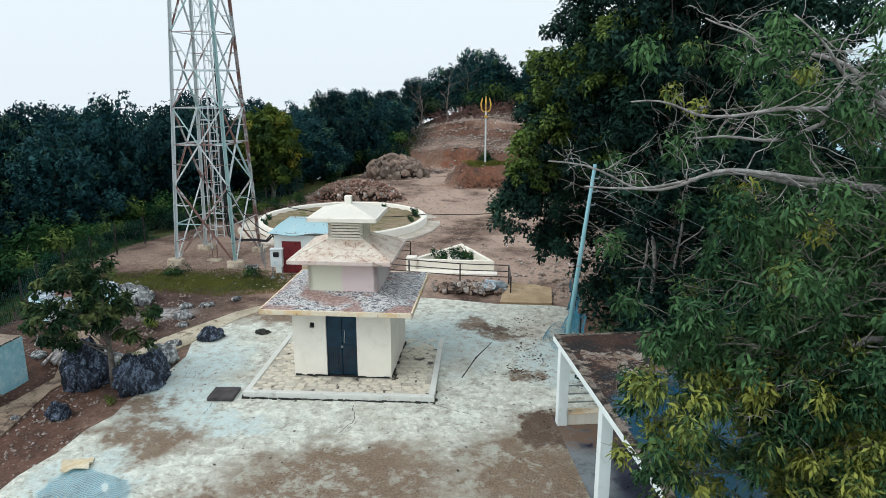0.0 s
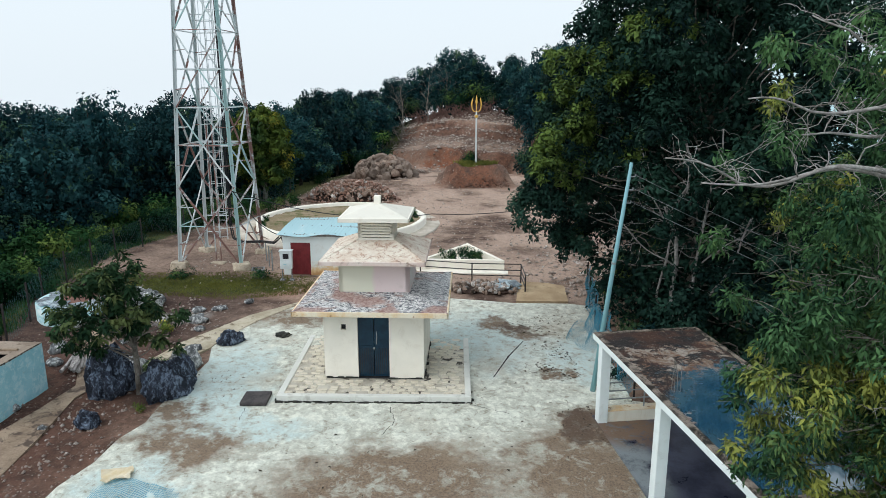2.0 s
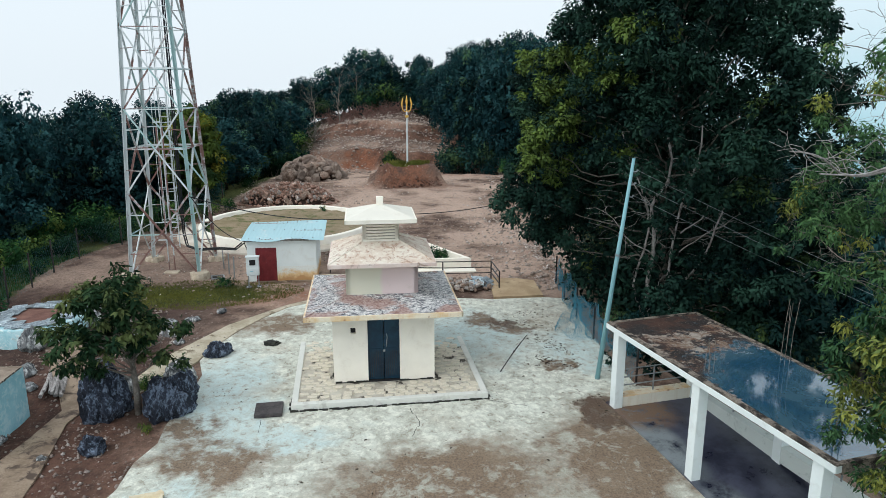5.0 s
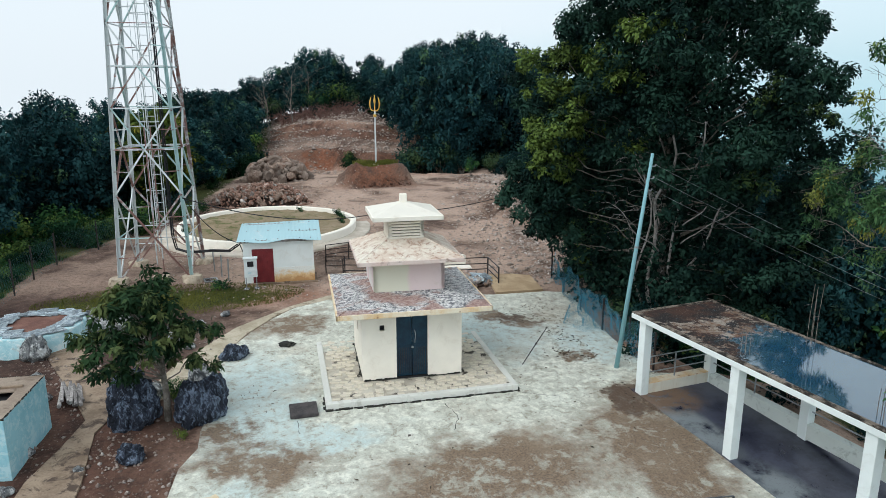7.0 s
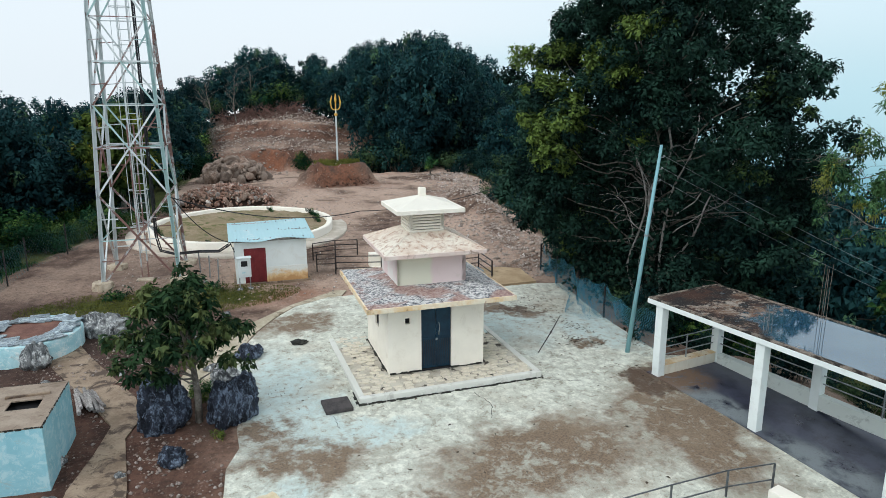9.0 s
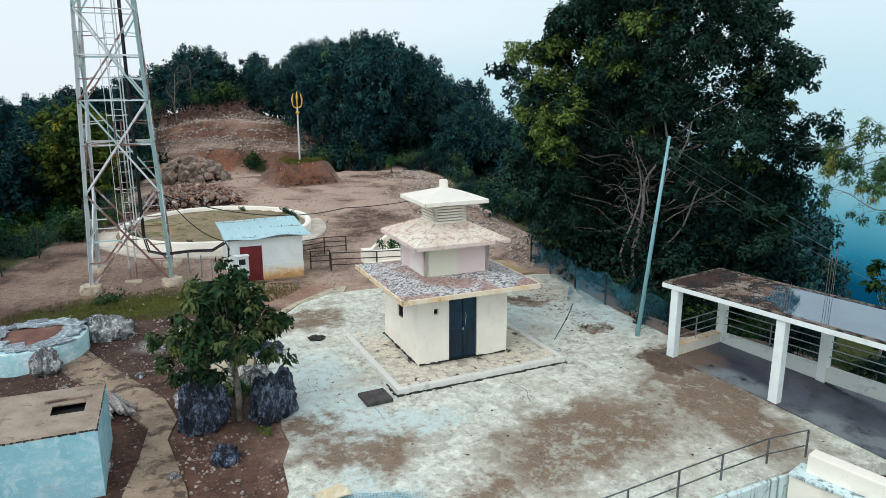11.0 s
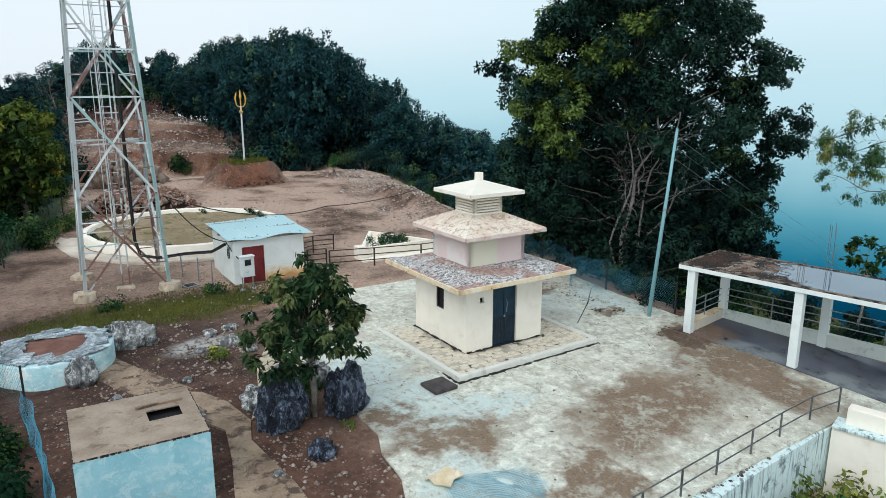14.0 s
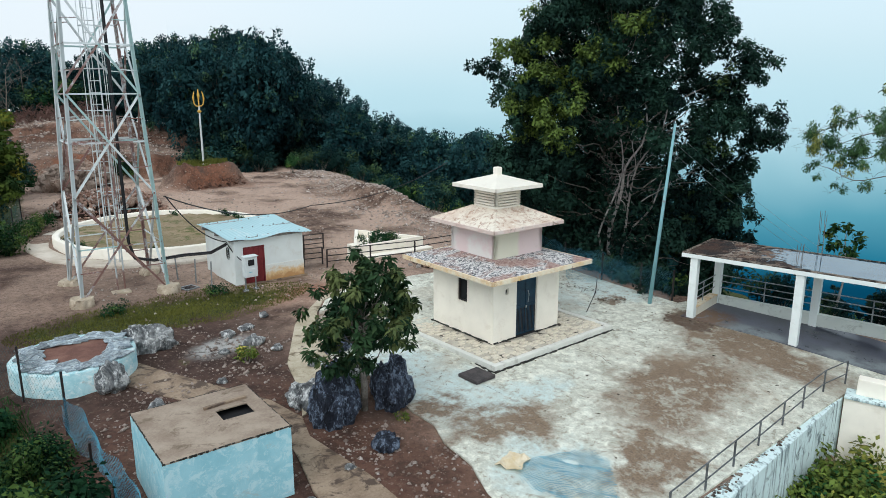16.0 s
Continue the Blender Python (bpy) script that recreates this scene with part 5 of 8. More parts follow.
    for x, y in ((-0.12, -0.5), (0.12, -0.5)):
        part("cable_tray_post", tube([(x, y, 0.05), (x, y, 6.2)], 0.03, 6), GALVRED, p)
    part("tray_foot", box(-0.35, 0.3, -0.75, -0.3, -0.3, 0.0, 0.06), FOOTING, p)
    run = [(0.45, 0.1, H - 1), (0.44, 0.08, 12), (0.46, 0.02, 6), (0.47, -0.05, 1.6), (0.60, -0.15, 1.02), (1.2, -0.5, 0.92), (2.2, -0.75, 1.02), (3.0, -1.5, 1.15), (3.42, -2.0, 1.5)]
    for dxx, dz in ((0, 0), (0.05, 0.03), (-0.02, 0.07)):
        part("feeder_cable", tube([(x + dxx, y + dxx, z + dz) for x, y, z in run], 0.028, 6), CABLE, p, "black feeder cable")
    return p


build_tower()


# ---- the round garden bed ----
def ring_wall(cx, cy, rx, ry, thick, top, depth, n=96):
    v, f = [], []
    for i in range(n):
        a = 2 * math.pi * i / n
        wob = 1 + 0.006 * math.sin(5 * a) + 0.004 * math.sin(11 * a)
        for r, z in ((0, -depth), (0, top - 0.03), (0.03, top), (thick - 0.03, top), (thick, top - 0.03), (thick, -depth)):
            v.append((cx + (rx - r) * wob * math.cos(a), cy + (ry - r) * wob * math.sin(a), z))
    for i in range(n):
        for k in range(5):
            a, b = i * 6 + k, ((i + 1) % n) * 6 + k
            f.append((a, b, b + 1, a + 1))
    return np.array(v), f


def build_round_bed():
    p = thing("round_garden_bed", pose(-9.85, 38.35, 0.52), "wide round garden bed inside a low white wall", "garden bed")
    v, f = ring_wall(0, 0, 4.8, 5.15, 0.30, 0.44, 0.4)
    part("wall", mesh_arrays("wall", v, f, WHITE), WHITE, p, "low white-washed ring wall")
    v, f = ring_wall(-0.15, 0, 5.75, 6.15, 0.93, 0.05, 0.3)
    pale = plain("pale_apron", (0.46, 0.40, 0.32), (0.64, 0.58, 0.50), 0.9, 0.9, 0.006, (0.36, 0.30, 0.23), (0.55, 0.7))
    part("apron", mesh_arrays("apron", v, f, pale), pale, p, "pale concrete apron")
    n = 64
    vv = [(0, 0, 0.24)] + [(4.52 * r * math.cos(2 * math.pi * i / n), 4.87 * r * math.sin(2 * math.pi * i / n), 0.24 + 0.03 * math.sin(i * 3 + r * 9)) for r in (0.33, 0.66, 1.0) for i in range(n)]
    ff = [(0, 1 + i, 1 + (i + 1) % n) for i in range(n)]
    bmx = bmesh.new()
    vs = [bmx.verts.new(q) for q in vv]
    for q in ff:
        bmx.faces.new([vs[k] for k in q])
    for r in range(2):
        for i in range(n):
            a, b = 1 + r * n + i, 1 + r * n + (i + 1) % n
            bmx.faces.new((vs[a], vs[a + n], vs[b + n], vs[b]))
    soil = plain("thin_dry_lawn", (0.20, 0.16, 0.085), (0.30, 0.23, 0.15), 0.8, 0.95, 0.02, (0.11, 0.115, 0.04), (0.5, 0.64))
    part("soil", bmx, soil, p, "thin dry lawn and bare soil")
    return p


build_round_bed()


def build_triangle_bed():
    p = thing("triangular_planter", pose(-2.55, 29.3, 0.36), "white triangular planter with a clipped hedge", "planter")
    pts = ((-2.0, -0.15), (1.75, -0.15), (0.05, 3.2))

    def inset(q, d):
        out = []
        for i in range(3):
            a, b, c = Vector(q[i - 1]), Vector(q[i]), Vector(q[(i + 1) % 3])
            u, w = (a - b).normalized(), (c - b).normalized()
            bis = (u + w).normalized()
            out.append(b + bis * d / max(0.2, math.sqrt((1 - u.dot(w)) / 2)))
        return out

    bm = bmesh.new()
    inn = inset(pts, 0.16)
    rows = [[bm.verts.new((x, y, z)) for x, y in q] for q, z in ((pts, -0.3), (pts, 0.5), (inn, 0.5), (inn, 0.2))]
    for a, b in zip(rows, rows[1:]):
        for k in range(3):
            bm.faces.new((a[k], a[(k + 1) % 3], b[(k + 1) % 3], b[k]))
    bm.faces.new(rows[3])
    part("wall", bm, WHITE, p, "white-washed low wall")
    part("end_block", box(-2.15, -1.7, -0.3, 0.15, 0, 0.62, 0.03), WHITE, p)
    part("ledge", box(-2.1, 1.9, -0.75, -0.18, -0.3, 0.08, 0.03), WHITE, p, "pale ledge")
    return p


build_triangle_bed()


# ---- railings ----
def iron_railing(points, height, rails, mat, radius, label, name="railing", group="", foot=0.0, step=None):
    """A railing along points on the ground: a post at each, pipes between."""
    base = Vector(points[0])
    p = thing(name, Matrix.Translation(base), label, "railing", group)
    for q in points:
        q = Vector(q) - base
        part("post", box(q.x - radius, q.x + radius, q.y - radius, q.y + radius, q.z - 0.15, q.z + height, 0.003), mat, p)
    for a, b in zip(points, points[1:]):
        a, b = Vector(a) - base, Vector(b) - base
        for k in rails:
            part("rail", tube([a + Vector((0, 0, k * height)), b + Vector((0, 0, k * height))], radius * 0.9, 6), mat, p)
    return p


def on(x, y, dz=0.0):
    return (x, y, float(terrain(x, y)) + dz)


iron_railing([on(-6.3, 28.3), on(-4.4, 28.0), on(-2.2, 27.85), on(-0.15, 27.7), on(-0.05, 26.3)], 0.78, (0.35, 0.66, 1.0), BLACKIRON, 0.026, "black iron railing round the stone heap")
iron_railing([on(-6.95, 30.9, 0.05), on(-5.9, 31.2, 0.05), on(-4.85, 31.35)], 0.72, (0.4, 0.7, 1.0), BLACKIRON, 0.024, "black iron stair railing beside the hut", group="stair railings")
iron_railing([on(-7.0, 29.0, 0.05), on(-6.2, 28.9)], 0.72, (0.4, 0.7, 1.0), BLACKIRON, 0.024, "black iron stair railing beside the hut", group="stair railings")


# ---- retaining wall with the steel railing ----
def build_retaining():
    a, b = Vector((-9.3, 9.85, 0)), Vector((-0.15, 10.72, 0))
    d = (b - a).normalized()
    n = Vector((d.y, -d.x, 0))
    L = (b - a).length

    def top(s):
        q = a + d * s
        return float(level(q.x, q.y)) + 0.0

    bm = bmesh.new()
    rows = []
    for i in range(25):
        s = L * i / 24
        q, z = a + d * s, top(s) + 0.012 * math.sin(i * 2.1)
        rows.append([bm.verts.new((q + n * o) + Vector((0, 0, zz))) for o, zz in ((0.02, -3.6), (0.0, z - 0.03), (-0.03, z), (-0.62, z + 0.01), (-0.62, z - 0.5))])
    for r0, r1 in zip(rows, rows[1:]):
        for k in range(4):
            bm.faces.new((r0[k], r0[k + 1], r1[k + 1], r1[k]))
    for r in (rows[0], rows[-1]):
        bm.faces.new(r)
    solo("retaining_wall_front", bm, STAINED, Matrix(), "pale retaining wall streaked with black run-off", "wall", kind="structure")
    r = np.random.default_rng(23)
    crumbs = bmesh.new()
    for _ in range(420):
        s = L * r.random()
        q = a + d * s - n * (0.10 + 0.45 * r.random() ** 0.6)
        w, h = r.uniform(0.012, 0.05), r.uniform(0.01, 0.03)
        box(-w, w, -w * 0.7, w * 0.7, 0, h, 0, crumbs, Matrix.Translation((q.x, q.y, top(s) + 0.004)) @ Matrix.Rotation(r.uniform(0, 6.28), 4, "Z"))
    solo("moss_crumbs", crumbs, MOSSEDGE, Matrix(), "dark crumbs of moss and dirt along the wall top", "dirt", kind="stuff")
    # wall that turns off beside the lower steps, with a thick sloping parapet
    c = Vector((-0.10, 10.70, 0))
    e = Vector((0.30, -1.0, 0)).normalized()
    w = thing("wall_steps", Matrix.Translation(c), "white wall with a thick sloping parapet beside the steps", "wall", kind="structure")
    rot = Matrix.Rotation(math.atan2(e.y, e.x), 4, "Z")
    part("wall_body", box(0.0, 5.5, -0.2, 0.35, -3.5, -0.52, 0.02, None, rot), WHITE, w)
    part("coping", box(0.0, 5.5, -0.26, 0.40, -0.518, -0.44, 0.02, None, rot), STAINED, w)
    part("parapet", box(0.25, 5.5, 0.02, 0.38, -0.438, 0.02, 0.03, None, rot @ Matrix.Rotation(radians(1.5), 4, "Y")), WHITE, w, "smooth white parapet")
    pts = []
    for s in (0.6, 2.1, 3.4, 4.7, 6.1, 7.4, 8.9):
        q = a + d * s - n * 0.42
        pts.append((q.x, q.y, top(s) + 0.01))
    pts.append((0.62, 11.0, float(level(0.62, 11.0)) + 0.04))
    iron_railing(pts, 0.70, (0.45, 1.0), RAILSTEEL, 0.018, "dull steel pipe railing along the courtyard edge")


build_retaining()


# ---- tanks ----
def build_box_tank():
    p = thing("water_tank", pose(-15.38, 16.28, -0.2, 0, 0, -1.0), "square aqua-washed water tank with an open hatch", "water tank")
    a, b, h = 1.18, 1.18, 1.50
    for k in range(4):
        part("wall", box(-a, a - 0.15, -b, -b + 0.15, -0.5, h - 0.03, 0, None, Matrix.Rotation(k * math.pi / 2, 4, "Z")), AQUA, p, "aqua lime-washed wall")
    bm = bmesh.new()
    hx0, hx1, hy0, hy1 = 0.22, 0.86, -0.20, 0.28
    for q in ((-a, hx0, -b, b), (hx1, a, -b, b), (hx0, hx1, -b, hy0), (hx0, hx1, hy1, b)):
        box(*q, h - 0.028, h, 0, bm)
    bmesh.ops.remove_doubles(bm, verts=bm.verts, dist=0.0005)
    part("top_slab", bm, TANKTOP, p, "worn screed top")
    # solid dark block under the hatch in place of the tank's shaded inside
    part("inside", box(-a + 0.2, a - 0.2, -b + 0.2, b - 0.2, 0.2, h - 0.16), DARK, p, "dark block standing for the shade inside the tank")
    part("hatch_bar", box(0.08, 0.98, 0.42, 0.50, h, h + 0.05, 0.01, None, Matrix.Translation((0.0, 0, 0)) @ Matrix.Rotation(radians(4), 4, "Z")), BROWNSLAB, p)
    rim = bmesh.new()
    rng = random.Random(8)
    for k in range(4):
        for i in range(60):
            u = -a + (i + rng.random()) * 2 * a / 60
            if rng.random() < 0.35:
                continue
            box(u - 0.028, u + 0.028, -b - 0.006, -b + 0.004 + 0.012 * rng.random(), h - 0.012 - 0.03 * rng.random() ** 2, h + 0.005, 0, rim, Matrix.Rotation(k * math.pi / 2, 4, "Z"))
    tagged(part("mossy_rim", rim, MOSS, p, "black moss along the rim"), kind="stuff")
    return p


build_box_tank()


def build_round_tank():
    p = thing("round_tank", pose(-16.55, 23.35, -0.05), "round aqua-washed tank filled with earth, slate pieces on its rim", "tank")
    v, f = ring_wall(0, 0, 1.52, 1.52, 0.42, 0.78, 0.4, 56)
    part("wall", mesh_arrays("wall", v, f, PALEAQUA), PALEAQUA, p, "pale aqua lime-washed round wall")
    b = bmesh.new()
    bmesh.ops.create_circle(b, cap_ends=True, radius=1.12, segments=40)
    for q in b.verts:
        q.co.z = 0.775
    part("earth_fill", b, plain("red_fill_earth", (0.13, 0.062, 0.048), (0.22, 0.115, 0.085), 2.0, 0.95, 0.02), p, "red earth filling")
    rng = random.Random(2)
    for i in range(58):
        a = 2 * math.pi * (i + rng.uniform(-0.3, 0.3)) / 58
        r = rng.uniform(0.86, 1.40)
        w, d = rng.uniform(0.12, 0.30), rng.uniform(0.09, 0.20)
        part("slate_piece", box(-w, w, -d, d, 0, rng.uniform(0.02, 0.045), 0.006), SLATE, p, at=pose(r * math.cos(a), r * math.sin(a), 0.785 + rng.uniform(0, 0.035), rng.uniform(-3, 3), rng.uniform(-3, 3), math.degrees(a) + 90 + rng.uniform(-35, 35)))
    return p


build_round_tank()


# ---- paths and slabs ----
def path_slab(name, pts, label, lift=0.045, mat=BROWNSLAB):
    bm = outline_slab(pts, lambda x, y: level(x, y) + lift, 0.25)
    solo(name, bm, mat, Matrix(), label, "path", kind="structure")


path_slab("path_1", ((-16.0, 22.3), (-15.1, 23.1), (-14.6, 22.0), (-13.0, 18.9), (-12.75, 17.7), (-13.0, 16.8), (-12.7, 14.7), (-12.6, 12.5), (-14.0, 12.3), (-13.9, 14.9), (-13.6, 16.2), (-13.4, 17.5), (-13.9, 18.5)), "worn brown concrete path")
path_slab("path_2", ((-12.72, 17.75), (-12.2, 18.9), (-11.7, 20.7), (-10.2, 23.3), (-8.4, 25.1), (-6.6, 26.3), (-6.2, 26.2), (-6.5, 25.56), (-7.02, 25.56), (-8.36, 24.86), (-9.06, 23.95), (-9.76, 22.76), (-10.46, 21.0), (-10.56, 20.35), (-11.3, 18.9), (-11.8, 18.2)), "pale stained concrete strip path along the courtyard", 0.03, PATHPALE)
path_slab("path_3", ((-0.45, 25.2), (1.55, 25.35), (1.6, 27.2), (0.9, 27.5), (-0.1, 27.6), (-0.35, 26.5)), "raised ochre concrete pad", 0.09, OCHREPAD)
bm = box(-0.36, 0.36, -0.36, 0.36, 0, 0.10, 0.02)
solo("stone_slab", bm, SLAB, pose(-7.93, 16.93, float(yard_top(-7.93, 16.93)) - 0.002, 0, 0, 4), "dark square stone slab lying on the courtyard", "slab")


# ---- trees and shrubs ----
def leaves(rng, centres, radii, count, length, width, droop=0.2, shell=0.5, flat=1.0, face=0.7, single=False, round_=1.0, young=None, hubs=None):
    """Leaf blades set round many small clumps; most turn their upper side outwards and up, some hang askew.
    Gives corners, faces, the soft normals of the clumps, and each corner's share of the tip colour."""
    centres, radii = np.asarray(centres, float), np.asarray(radii, float)
    w = radii ** 2
    pick = rng.choice(len(centres), count, p=w / w.sum())
    d = rng.normal(size=(count, 3))
    d /= np.linalg.norm(d, axis=1)[:, None]
    r = radii[pick] * (shell + (1 - shell) * rng.random(count) ** 0.6) * rng.uniform(0.7, 1.2, count)
    off = d * r[:, None]
    off[:, 2] *= flat
    base = centres[pick] + off
    up = d * face + np.array([0, 0, 0.75 * face]) + rng.normal(size=(count, 3)) * 0.42
    up /= np.linalg.norm(up, axis=1)[:, None]
    ax = d * 0.5 + rng.normal(size=(count, 3)) * 0.6 + np.array([0, 0, -droop])
    ax -= up * np.sum(ax * up, axis=1)[:, None] * 0.85
    ax /= np.linalg.norm(ax, axis=1)[:, None]
    sd = np.cross(ax, up)
    sd /= np.linalg.norm(sd, axis=1)[:, None]
    s = rng.uniform(0.6, 1.25, count)[:, None]
    L, W = length * s, width * s
    if single:
        v = np.stack([base - sd * W * 0.5, base + sd * W * 0.5, base + ax * L], 1)
    else:
        v = np.stack([base, base + ax * L * 0.45 + sd * W * 0.5 + up * W * 0.12, base + ax * L - up * L * 0.14, base + ax * L * 0.45 - sd * W * 0.5 + up * W * 0.12], 1)
    k = v.shape[1]
    g = np.cross(v[:, 1] - v[:, 0], v[:, 2] - v[:, 0])
    soft = up * 0.55 + (d + np.array([0, 0, 0.25])) * round_
    if hubs is not None:
        h = base - np.asarray(hubs, float)[pick]
        soft = soft + 1.3 * h / np.linalg.norm(h, axis=1)[:, None]
    soft /= np.linalg.norm(soft, axis=1)[:, None]
    order = np.tile(np.arange(k), (count, 1))
    back = np.sum(g * soft, axis=1) < 0
    order[back] = order[back][:, ::-1]
    tip_share = np.zeros(count) if young is None else np.asarray(young, float)[pick]
    return v.reshape(-1, 3), np.arange(count)[:, None] * k + order, np.repeat(soft, k, 0), np.repeat(tip_share, k)


def crown_mesh(name, sets, mat):
    """One mesh of leaves from one or more sets of leaves()."""
    at, vs, fs = 0, [], []
    for v, f, n, a in sets:
        vs.append(v)
        fs.append(f + at)
        at += len(v)
    me = mesh_arrays(name, np.concatenate(vs), np.concatenate(fs), mat)
    tip_share = me.attributes.new("young", "FLOAT", "POINT")
    tip_share.data.foreach_set("value", np.concatenate([q[3] for q in sets]).astype(np.float32))
    me.normals_split_custom_set_from_vertices(np.concatenate([q[2] for q in sets]).astype(np.float32))
    return me


def bough(rng, a, b, r0, r1, sag=0.12, n=6, wave=0.05):
    """Points and radii of a crooked, winding branch from a to b."""
    a, b = np.asarray(a, float), np.asarray(b, float)
    L = np.linalg.norm(b - a)
    pts, rad = [], []
    ph, am = rng.uniform(0, 6.28, (3, 2)), rng.uniform(0.4, 1.0, (3, 2)) * L * wave
    for i in range(n + 1):
        u = i / n
        q = a + (b - a) * u + np.array([am[k, 0] * math.sin(5.0 * u + ph[k, 0]) + 0.45 * am[k, 1] * math.sin(12.5 * u + ph[k, 1]) for k in range(3)]) * min(1, 4 * u, 4 * (1 - u)) + np.array([0, 0, sag * L * math.sin(math.pi * u)])
        pts.append(tuple(q))
        rad.append(r0 + (r1 - r0) * u ** 0.8)
    return pts, rad


def make_tree(name, m, label, group, seed, height, spread, clumps, count, length, width, leaf, bark, low=0.28, trunk=0.16, droop=0.25, top=0.5, hollow=0.3, lean=(0, 0), tufts=7, single=False, inner=0, keep=None, full=0.5, sprays=2.6, lump=1.0):
    """A tree: tapered trunk, limbs to the larger clumps, and a crown of single leaves with gaps between clumps."""
    rng = np.random.default_rng(seed)
    p = thing(name, m, label, "tree", group)
    cz, hz = height * (low + 1) / 2, height * (1 - low) / 2
    cs, rs, hubs, ends = [], [], [], []
    for i in range(clumps):
        # boughs spread evenly over the crown, each carrying its own tufts of leaves
        u, a = 1 - 2 * (i + 0.5) / clumps, i * 2.39996 + rng.normal() * 0.35
        w = (1 - u * u) ** full
        d = np.array([math.cos(a) * w, math.sin(a) * w, u])
        k = rng.uniform(0.42, 0.92) ** 0.7
        taper = 1 - top * max(0, d[2]) * 0.6
        c = np.array([d[0] * spread * k * taper, d[1] * spread * k * taper, cz + d[2] * hz * k * 0.95])
        c[:2] += np.array(lean) * (c[2] / height)
        big = spread * rng.uniform(0.20, 0.36)
        if keep and not keep(*c):
            continue
        ends.append(c)
        for _ in range(tufts):
            e = rng.normal(size=3)
            e[2] = abs(e[2]) * 0.8 - 0.25
            e /= np.linalg.norm(e)
            cs.append(c + e * big * rng.uniform(0.5, 1.0))
            rs.append(big * rng.uniform(0.22, 0.40) * lump)
            hubs.append(c - np.array([0, 0, 0.35 * big]))
    bm = bmesh.new()
    tp = [(0, 0, -0.4), (0.03 * height * rng.normal() * 0.3, 0.02 * height * rng.normal() * 0.3, height * 0.2), (lean[0] * 0.4 + 0.1 * rng.normal(), lean[1] * 0.4 + 0.1 * rng.normal(), height * 0.5), (lean[0] * 0.8, lean[1] * 0.8, height * 0.86)]
    tube(tp, [trunk * 1.35, trunk, trunk * 0.65, trunk * 0.15], 9, bm)
    for i in range(0, len(ends), max(1, clumps // 14)):
        z = min(ends[i][2] * 0.72, height * 0.8)
        u = z / height
        a = (lean[0] * u, lean[1] * u, max(z, height * 0.15))
        tube(*bough(rng, a, ends[i], trunk * 0.42 * (1.1 - u), trunk * 0.06), 6, bm)
    part("trunk", bm, bark, p, shade=True)
    sets = [leaves(rng, cs, rs, count, length, width, droop, hollow, single=single, young=rng.random(len(cs)) ** 4, hubs=hubs)]
    if inner:
        # the shaded leaves deep in the crown, in broad sprays
        d = rng.normal(size=(inner, 3))
        d *= (rng.random(inner) ** 0.4 / np.linalg.norm(d, axis=1))[:, None]
        ic = d * np.array([spread * 0.66, spread * 0.66, hz * 0.80]) + np.array([0, 0, cz])
        if keep:
            ic = ic[[keep(*q) for q in ic]]
        sets.append(leaves(rng, ic, np.full(len(ic), spread * 0.05), inner, length * sprays, width * sprays, droop, 0.2, single=single))
    part("crown", crown_mesh("crown", sets, leaf), leaf, p)
    return p


rng0 = np.random.default_rng(21)
FOREST = "trees of the ridge forest"
KINDS = []
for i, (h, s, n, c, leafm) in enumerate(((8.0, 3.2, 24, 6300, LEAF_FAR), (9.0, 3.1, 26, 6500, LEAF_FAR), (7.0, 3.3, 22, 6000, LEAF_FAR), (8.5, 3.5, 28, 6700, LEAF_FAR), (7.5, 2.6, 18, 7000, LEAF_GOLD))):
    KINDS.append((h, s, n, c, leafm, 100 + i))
MADE = {}


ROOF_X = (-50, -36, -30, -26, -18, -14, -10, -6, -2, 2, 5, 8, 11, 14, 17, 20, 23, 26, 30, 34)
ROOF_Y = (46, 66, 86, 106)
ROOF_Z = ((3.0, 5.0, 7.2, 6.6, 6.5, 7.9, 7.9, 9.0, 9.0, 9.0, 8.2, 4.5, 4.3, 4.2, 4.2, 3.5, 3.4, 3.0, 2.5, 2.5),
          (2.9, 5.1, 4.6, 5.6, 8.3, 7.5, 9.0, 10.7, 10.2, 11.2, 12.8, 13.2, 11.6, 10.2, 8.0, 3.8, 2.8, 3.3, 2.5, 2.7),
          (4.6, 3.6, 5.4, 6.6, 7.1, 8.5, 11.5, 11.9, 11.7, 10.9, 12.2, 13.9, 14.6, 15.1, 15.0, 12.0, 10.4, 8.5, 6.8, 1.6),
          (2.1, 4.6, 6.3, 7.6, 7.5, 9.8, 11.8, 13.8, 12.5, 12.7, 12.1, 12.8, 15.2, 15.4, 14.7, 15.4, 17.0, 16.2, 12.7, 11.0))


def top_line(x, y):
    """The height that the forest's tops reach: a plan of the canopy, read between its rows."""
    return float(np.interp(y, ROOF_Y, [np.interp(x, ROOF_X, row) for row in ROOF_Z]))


def in_forest(x, y):
    """Where trees stand: along both slopes, on the right of the hill, and behind its crest."""
    l, r = float(edge(EDGE_L, y)) - x, x - float(edge(EDGE_R, y))
    if y < 60:
        return (l > 6.0 and y > 28) or (l > 1.4 and y > 45) or (r > 9 and y > 42)
    if y > 80 and (x < -34 or x > 36):
        return False
    if y > 103:
        return True
    return x < -14.6 or (x > 3.4 and y > 68) or (x > 14 and y > 62)


